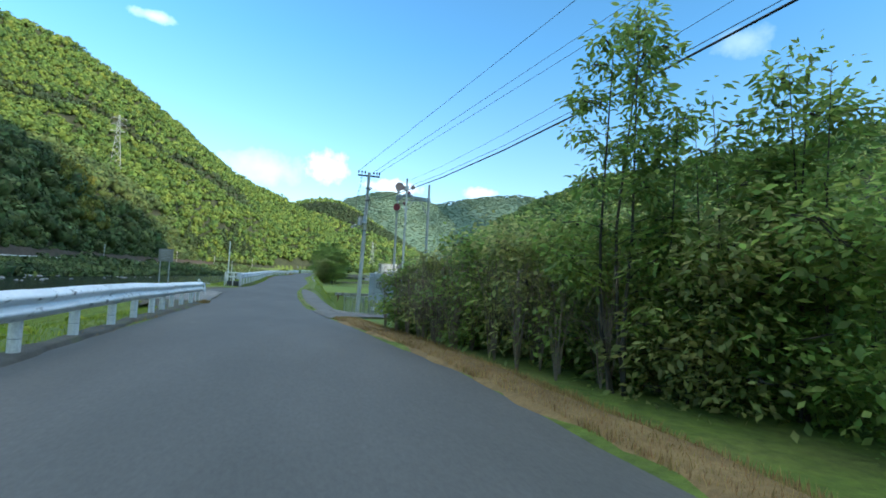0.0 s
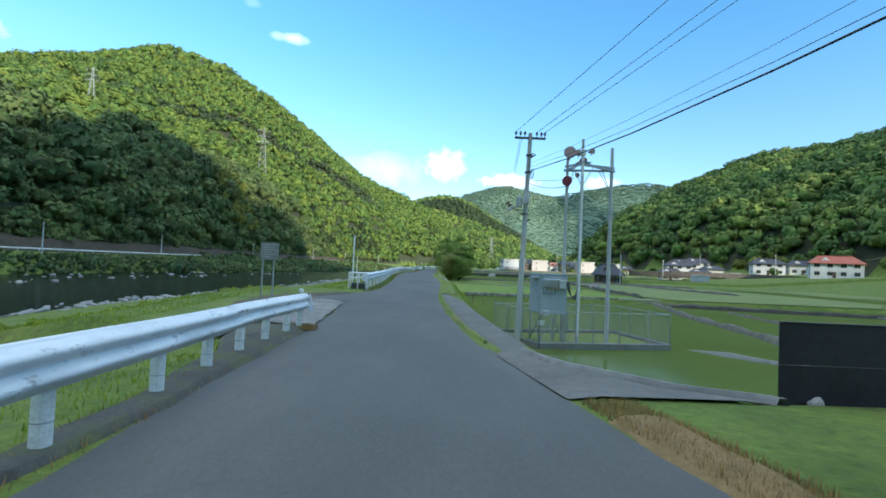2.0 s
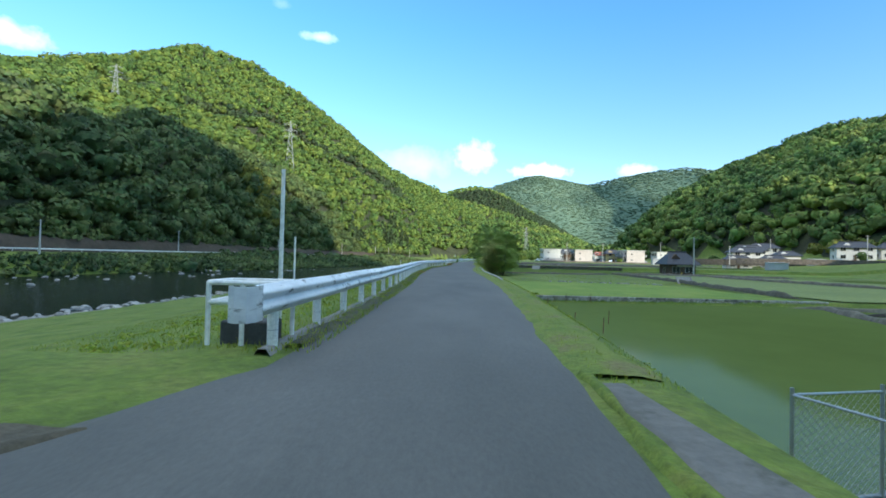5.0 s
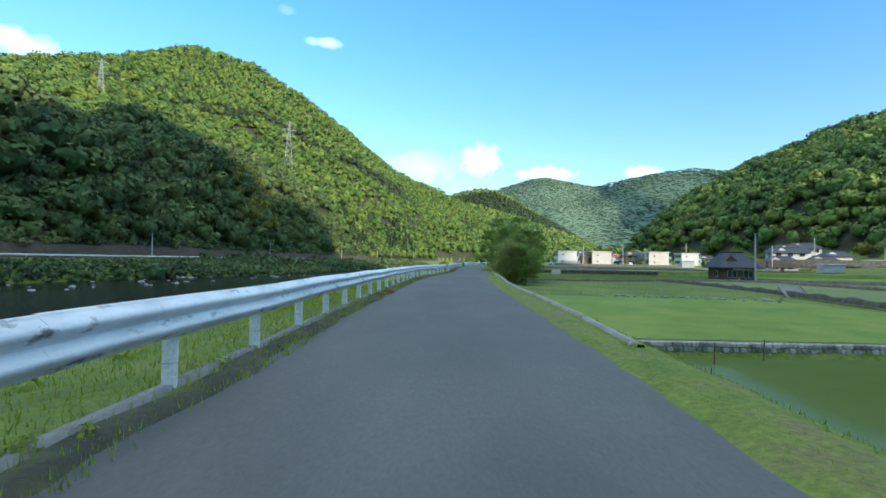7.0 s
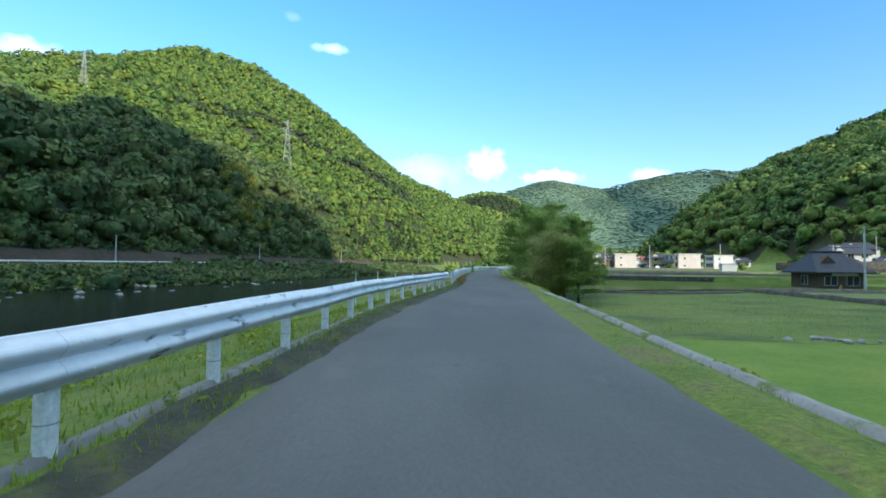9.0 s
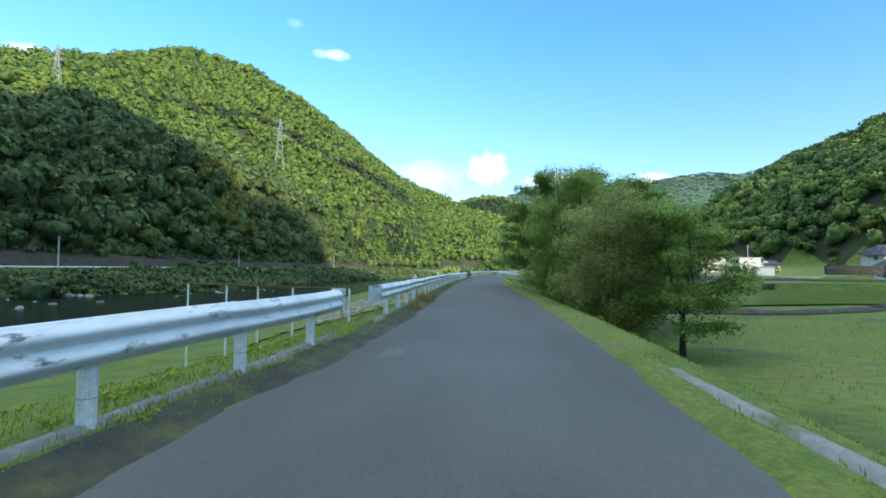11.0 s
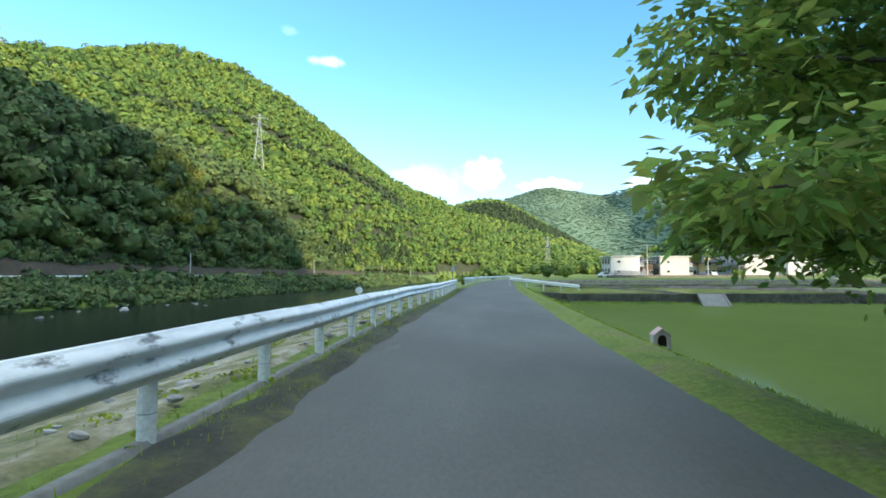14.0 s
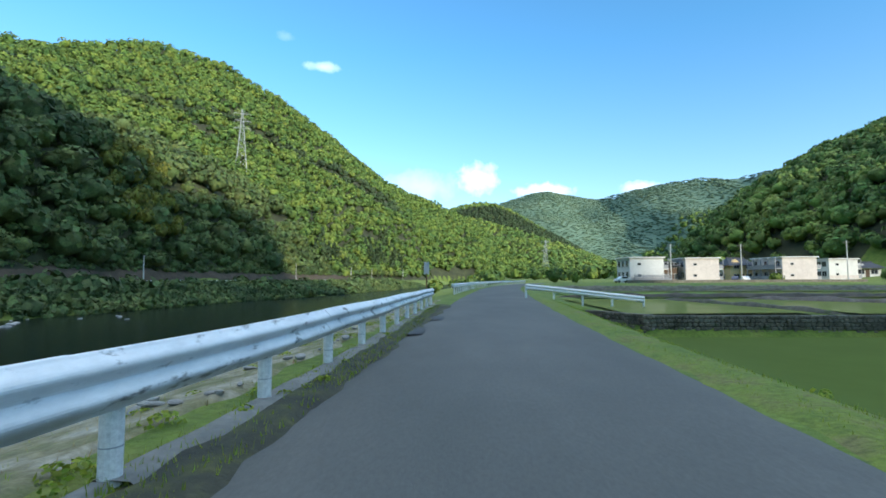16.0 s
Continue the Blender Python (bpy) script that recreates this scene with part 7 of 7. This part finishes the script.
pylon(-208, 309, float(ground_z(-208, 309)), 114.5 - float(ground_z(-208, 309)), "grey steel lattice pylon rising from the forested slope")
pylon(-152, 459, float(ground_z(-152, 459)), 123.5 - float(ground_z(-152, 459)), "grey steel lattice pylon rising from the forested slope")
pylon(-90, 1098, float(ground_z(-90, 1098)), 158.5 - float(ground_z(-90, 1098)), "distant grey steel lattice pylon")
pylon(90, 607, float(ground_z(90, 607)), 40.5 - float(ground_z(90, 607)), "grey steel lattice pylon on the valley floor")

# ---- buildings ----


def window(parent, m, w, h, cols=2):
    """A window in the plane y = 0 of m, facing -y: frame, sill and panes."""
    fr_ = bmesh.new()
    t = 0.06
    box(fr_, -w / 2, w / 2, -0.05, 0.03, -t, 0)
    box(fr_, -w / 2, w / 2, -0.05, 0.03, h, h + t)
    for k in range(cols + 1):
        x = -w / 2 + w * k / cols
        box(fr_, x - t / 2, x + t / 2, -0.05, 0.03, 0, h)
    f = part("window", fr_, M_GREY, parent)
    f.matrix_basis = m
    for k in range(cols):
        x0 = -w / 2 + w * k / cols
        part("pane", box(bmesh.new(), x0 + t / 2, x0 + w / cols - t / 2, -0.02, 0.0, 0, h), M_GLASS, f)
    return f


def apartment(x, y, w, d, h, wall_m, label, rot=0.0, arcade=False):
    z = float(valley(x + w / 2, y))
    a = thing("apartment_house", pose(x, y, z, 0, 0, rot), label, "building", "apartment houses")
    part("wall", box(bmesh.new(), 0, w, 0, d, -0.8, h, None, 0.04), wall_m, a)
    part("roof", box(bmesh.new(), -0.35, w + 0.35, -0.35, d + 0.35, h, h + 0.28, None, 0.04), M_WALLW, a, "flat roof slab")
    part("plinth_band", box(bmesh.new(), -0.02, w + 0.02, -0.03, 0.0, 0.5, 1.35), M_WALLP, a, "faded pink band")
    for fl in (0, 1):
        zf = 0.35 + fl * h * 0.47
        # balconies on the right flank
        b = part("balcony", box(bmesh.new(), w, w + 1.3, 0.5, d - 0.5, zf, zf + 0.14), M_WALLW, a)
        part("balcony_front", box(bmesh.new(), w + 1.22, w + 1.3, 0.5, d - 0.5, zf + 0.14, zf + 1.05), M_BALC, b, "grey balcony panel")
        part("balcony_side", box(bmesh.new(), w, w + 1.22, 0.5, 0.58, zf + 0.14, zf + 1.05), M_BALC, b, "grey balcony panel")
        for k in range(3):
            window(a, pose(w + 0.02, 1.6 + k * (d - 3.2) / 2, zf + 0.3, 0, 0, 90), 1.8, 1.8)
            window(a, pose(-0.02, 1.6 + k * (d - 3.2) / 2, zf + 0.75, 0, 0, -90), 1.5, 1.3)
        window(a, pose(w * 0.28, -0.02, zf + 1.0, 0, 0, 0), 0.8, 0.5, 1)
        if arcade:
            # open galleries along the left flank
            g_ = part("gallery", box(bmesh.new(), -1.5, 0, 0.2, d - 0.2, zf, zf + 0.16), M_BALC, a)
            part("gallery_front", box(bmesh.new(), -1.5, -1.42, 0.2, d - 0.2, zf + 0.16, zf + 1.1), M_BALC, g_, "grey gallery panel")
            for k in range(5):
                part("gallery_post", box(bmesh.new(), -1.5, -1.3, 0.3 + k * (d - 0.8) / 4, 0.5 + k * (d - 0.8) / 4, zf + 0.16, zf + h * 0.47), M_BALC, g_)
        else:
            for k in range(2):
                part("balcony_post", box(bmesh.new(), w + 1.16, w + 1.28, 0.5 + k * (d - 1.1), 0.62 + k * (d - 1.1), zf + 0.14, zf + h * 0.47), M_BALC, b)
    return a


def house(x, y, w, d, h, wall_m, roof_m, label, rot=0.0, pitch=0.55, z=None, storeys=1, ov=0.7):
    """A house with a hip-and-gable tiled roof, boarded lower wall, windows and a door."""
    z = float(valley(x + w / 2, y + d / 2)) if z is None else z
    a = thing("house", pose(x, y, z, 0, 0, rot), label, "house", "village houses")
    part("wall", box(bmesh.new(), 0, w, 0, d, -0.8, h, None, 0.03), wall_m, a)
    rf = bmesh.new()
    rise = d / 2 * pitch
    g = w * 0.16
    e = [(-ov, -ov, h - 0.15), (w + ov, -ov, h - 0.15), (w + ov, d + ov, h - 0.15), (-ov, d + ov, h - 0.15)]
    r_ = [(g, d / 2, h + rise), (w - g, d / 2, h + rise)]
    top = [rf.verts.new(p) for p in e + r_]
    low_ = [rf.verts.new((p[0], p[1], p[2] - 0.18)) for p in e]
    for f in ((0, 1, 5, 4), (1, 2, 5), (2, 3, 4, 5), (3, 0, 4)):
        rf.faces.new([top[i] for i in f])
    for i in range(4):
        rf.faces.new((low_[i], low_[(i + 1) % 4], top[(i + 1) % 4], top[i]))
    rf.faces.new(low_[::-1])
    roof = part("roof", rf, roof_m, a)
    part("ridge_tiles", box(bmesh.new(), g - 0.3, w - g + 0.3, d / 2 - 0.16, d / 2 + 0.16, h + rise - 0.08, h + rise + 0.2, None, 0.05), roof_m, roof)
    if pitch > 0.4:
        gb_ = bmesh.new()
        for s in (w * 0.30,):
            vv_ = [gb_.verts.new(p) for p in ((s - 1.1, d * 0.14, h + rise * 0.36), (s + 1.1, d * 0.14, h + rise * 0.36), (s, d * 0.14, h + rise * 0.80), (s, d * 0.40, h + rise * 0.80))]
            gb_.faces.new((vv_[0], vv_[1], vv_[2])), gb_.faces.new((vv_[1], vv_[3], vv_[2])), gb_.faces.new((vv_[0], vv_[2], vv_[3]))
        part("gable", gb_, wall_m, roof, "pale gable front")
    for st in range(storeys):
        for k in range(max(2, int(w / 3))):
            n_w = max(2, int(w / 3))
            window(a, pose(w * (k + 0.5) / n_w, -0.02, 0.8 + st * 2.7), 1.5, 1.2)
        window(a, pose(-0.02, d * 0.5, 0.8 + st * 2.7, 0, 0, -90), 1.5, 1.2)
    if ov > 0.8:
        part("plaster_band", box(bmesh.new(), w * 0.28, w * 0.86, -0.03, 0.0, h - 0.75, h - 0.2), M_WALLW, a, "white plaster band under the eaves")
    part("door", box(bmesh.new(), w * 0.42, w * 0.42 + 0.9, -0.05, 0.0, 0, 2.0, None, 0.01), M_WOOD, a)
    return a


apartment(40.0, 236.7, 7.5, 8.4, 5.5, M_WALLW, "white two-storey apartment house with side balconies")
apartment(56.0, 244.5, 7.9, 8.4, 5.6, M_WALLP, "pinkish white two-storey apartment house with balconies")
apartment(80.9, 247.9, 8.3, 12.0, 5.9, M_WALLP, "large pinkish white two-storey apartment house with galleries", arcade=True)
apartment(98.6, 256.5, 7.4, 6.9, 5.5, M_WALLW, "pale two-storey apartment house at the row's end")
house(51.6, 246.2, 3.3, 5.2, 4.2, M_WOOD, M_ROOF, "brown boarded house between the apartment houses", storeys=2, pitch=0.3)
house(76.2, 261.7, 6.5, 6.9, 4.6, M_WALLY, M_ROOF, "yellow house with a dark tiled roof", storeys=2)
house(71.1, 265.1, 5.2, 5.2, 3.9, M_WALLW, M_ROOFRED, "white house with a red roof", storeys=2)
house(46.2, 128.2, 5.3, 6.6, 2.7, M_WOOD, M_ROOF, "old farmhouse with dark glazed roof and brown boards", rot=-6, z=-1.75, ov=0.85, pitch=0.78)
house(104, 204, 10, 7, 4.8, M_WALLW, M_ROOF, "white farmhouse with a dark tiled roof", rot=-15, storeys=2, pitch=0.5)
house(113, 216, 11, 8, 5.0, M_WALLW, M_ROOF, "white farmhouse with a dark tiled roof", rot=-10, storeys=2, pitch=0.5)
house(126, 228, 10, 8, 5.2, M_WALLW, M_ROOF, "white farmhouse with a dark tiled roof", rot=-20, storeys=2, pitch=0.5)
house(136, 196, 11, 8, 4.8, M_WALLW, M_ROOF, "farmhouse with a broad dark roof below the hill", rot=-25, storeys=2, pitch=0.5)
house(150, 194, 9, 8, 4.0, M_WALLW, M_ROOF, "low farmhouse with a dark tiled roof", rot=-28, pitch=0.5)
house(133, 164, 14, 9, 5.0, M_WALLW, M_ROOFRED, "large two-storey house with red tiled roof", rot=-35, storeys=2)
house(109.2, 261.7, 6.0, 5.2, 2.6, M_WALLW, M_ROOF, "low white house with grey roof below the hill", rot=-15)
house(96, 194, 8, 6, 3.2, M_WALLW, M_ROOF, "low white farmhouse with a dark tiled roof", rot=-18, pitch=0.5)
house(107, 191, 6.5, 5, 2.9, M_WALLW, M_ROOF, "small white outbuilding with a dark roof", rot=-22, pitch=0.45)
house(117, 198, 7, 6, 3.4, M_WALLW, M_ROOF, "low white farmhouse with a dark tiled roof", rot=-12, pitch=0.5)
house(56.9, 275.4, 7.7, 6.9, 4.8, M_WALLW, M_ROOF, "white two-storey house behind the apartments", storeys=2)
for x, y, w, d, h, m in ((99, 176, 5.5, 3, 2.3, M_GREY), (118, 184, 4, 3, 2.2, M_WALLW), (77, 210, 4, 3, 2.2, M_GREY)):
    s_ = thing("field_shed", pose(x, y, float(ground_z(x, y)), 0, 0, -12), "small pale metal field shed", "shed", "field sheds")
    part("wall", box(bmesh.new(), 0, w, 0, d, -0.3, h, None, 0.03), m, s_)
    part("roof", box(bmesh.new(), -0.2, w + 0.2, -0.2, d + 0.2, h, h + 0.1, pose(0, 0, 0, 2, 0, 0)), M_GREY, s_)
for x, y, h in ((50.3, 126.1, 8.2), (68.1, 242.8, 9), (96.5, 247.9, 10), (51.8, 242.8, 9), (122, 210, 9), (96, 192, 8), (133, 180, 9)):
    fp = thing("village_pole", pose(x, y, float(ground_z(x, y))), "slim grey utility pole in the village", "pole", "village poles")
    part("shaft", tube(bmesh.new(), ((0, 0, -0.3), (0, 0, h)), (0.15, 0.10), 8), M_POLE, fp)
    part("crossarm", box(bmesh.new(), -0.8, 0.8, -0.05, 0.05, h - 0.5, h - 0.4), M_DARK, fp)
# board leaning on the farmhouse
lb = thing("leaning_board", pose(48.2, 127.7, -1.75), "yellowish plank leaning against the farmhouse", "plank")
part("plank", box(bmesh.new(), -0.14, 0.14, -0.03, 0.03, 0, 2.0, pose(0, 0, 0, -12, 35, 0)), M_YELLOW, lb)


def car(x, y, rot, paint, label):
    z = float(ground_z(x, y)) + 0.05
    c = thing("parked_car", pose(x, y, z, 0, 0, rot), label, "car", "parked cars")
    bm = bmesh.new()
    prof = ((-1.7, 0.35), (-1.68, 0.75), (-1.0, 0.88), (-0.55, 1.38), (0.9, 1.42), (1.5, 0.95), (1.72, 0.85), (1.72, 0.35))
    l_ = [bm.verts.new((px_, -0.72, pz_)) for px_, pz_ in prof]
    r2 = [bm.verts.new((px_, 0.72, pz_)) for px_, pz_ in prof]
    bm.faces.new(l_[::-1]), bm.faces.new(r2)
    for i in range(len(prof)):
        bm.faces.new((l_[i], l_[(i + 1) % len(prof)], r2[(i + 1) % len(prof)], r2[i]))
    bmesh.ops.bevel(bm, geom=bm.edges[:], offset=0.06, segments=2, affect="EDGES")
    part("body", bm, paint, c)
    for s in (-0.735, 0.735):
        part("side_window", box(bmesh.new(), -0.45, 0.95, s - 0.01, s + 0.01, 0.92, 1.28), M_GLASS, c)
        for px_ in (-1.1, 1.1):
            wh = part("wheel", tube(bmesh.new(), ((px_, s - 0.09, 0.28), (px_, s + 0.09, 0.28)), 0.28, 14), M_TYRE, c)


M_CARW = mat("white car paint", ((0.72, 0.72, 0.72), (0.78, 0.78, 0.78)), 1.0, 0.3, 0, coat=0.6)
M_CARB = mat("dark blue car paint", ((0.03, 0.04, 0.08), (0.04, 0.05, 0.10)), 1.0, 0.3, 0, coat=0.6)
car(37.6, 234.6, 8, M_CARW, "white hatchback parked below the apartment house")
car(69.4, 247.9, 60, M_CARB, "dark blue car parked between the houses")
car(75.4, 253.9, 75, M_CARW, "white car parked beside the yellow house")
car(float(far_road(428)) + 5, 428, 80, M_CARW, "white car parked beside the far road")
sf = thing("slat_fence", pose(40.4, 235.2, float(valley(43.4, 235.2))), "grey horizontal slat fence before the apartment house", "fence")
for k in range(5):
    part("slat", box(bmesh.new(), 0, 8.2, -0.03, 0.03, 0.25 + 0.32 * k, 0.45 + 0.32 * k), M_BALC, sf)
for k in range(5):
    part("post", box(bmesh.new(), k * 2.03, k * 2.03 + 0.1, 0.03, 0.13, -0.3, 1.9), M_BALC, sf)
# terrace walls below the village
for x0, y0, x1, y1, h in ((38.0, 233.3, 96.5, 242.8, 0.6), (84, 196, 160, 178, 1.3), (96, 188, 165, 166, 1.0)):
    L_ = math.hypot(x1 - x0, y1 - y0)
    zt_ = float(ground_z((x0 + x1) / 2, (y0 + y1) / 2))
    tw = box(bmesh.new(), 0, L_, -0.3, 0.3, -0.8, h, pose(x0, y0, zt_, 0, 0, math.degrees(math.atan2(y1 - y0, x1 - x0))), 0.03)
    tagged(part("terrace_wall", tw, M_STONE, None), "dark stone terrace wall below the houses", "wall", kind="structure")
# yellow bamboo and garden trees round the village
gp = np.array([(x, y, float(ground_z(x, y))) for x, y in ((150, 212), (155, 206), (160, 214), (147, 220), (163, 203), (168, 208), (156, 222), (171, 198))])
gr = np.array((4.6, 4.2, 5.0, 3.8, 4.4, 4.8, 4.0, 4.2))
gp[:, 2] += gr * 0.8
scatter("bamboo_grove", gp, gr, FINE, M_GOLD, "yellowish bamboo grove at the foot of the hill", core=2)
hp_ = np.array([(x, y, float(ground_z(x, y))) for x, y in ((120, 212), (133, 215), (140, 190), (109, 226), (75.9, 242.8), (101.7, 242.8), (113.7, 275.4), (40, 300), (35, 330), (52, 340), (24.3, 242.8), (96.5, 275.4), (150, 282), (146, 276), (30, 246))])
hq = np.array((2.2, 2.6, 2.4, 2.8, 1.8, 2.0, 3.4, 3.6, 4, 4, 3.0, 3.6, 2.6, 2.2, 2.4))
hp_[:, 2] += hq * 0.5
scatter("garden_trees", hp_, hq, FINE, M_CROWN, "rounded garden trees and hedges round the houses", core=2)

# ---- dry stone walls of the fields ----
stone_wall(4.6, 59.15, 26, 59.35, -1.95, 0.50, 0.15, "rough dry stone wall of pale field stones between two paddies", 300, 3, M_PALESTONE)
stone_wall(7.0, 156.6, 9.95, 150.95, -1.5, 1.06, 0.17, "dark dry stone wing wall under the white guard", 160, 5)
stone_wall(9.9, 150.95, 44, 150.7, -1.5, 1.02, 0.17, "dark dry stone terrace wall with a flat top", 300, 4)
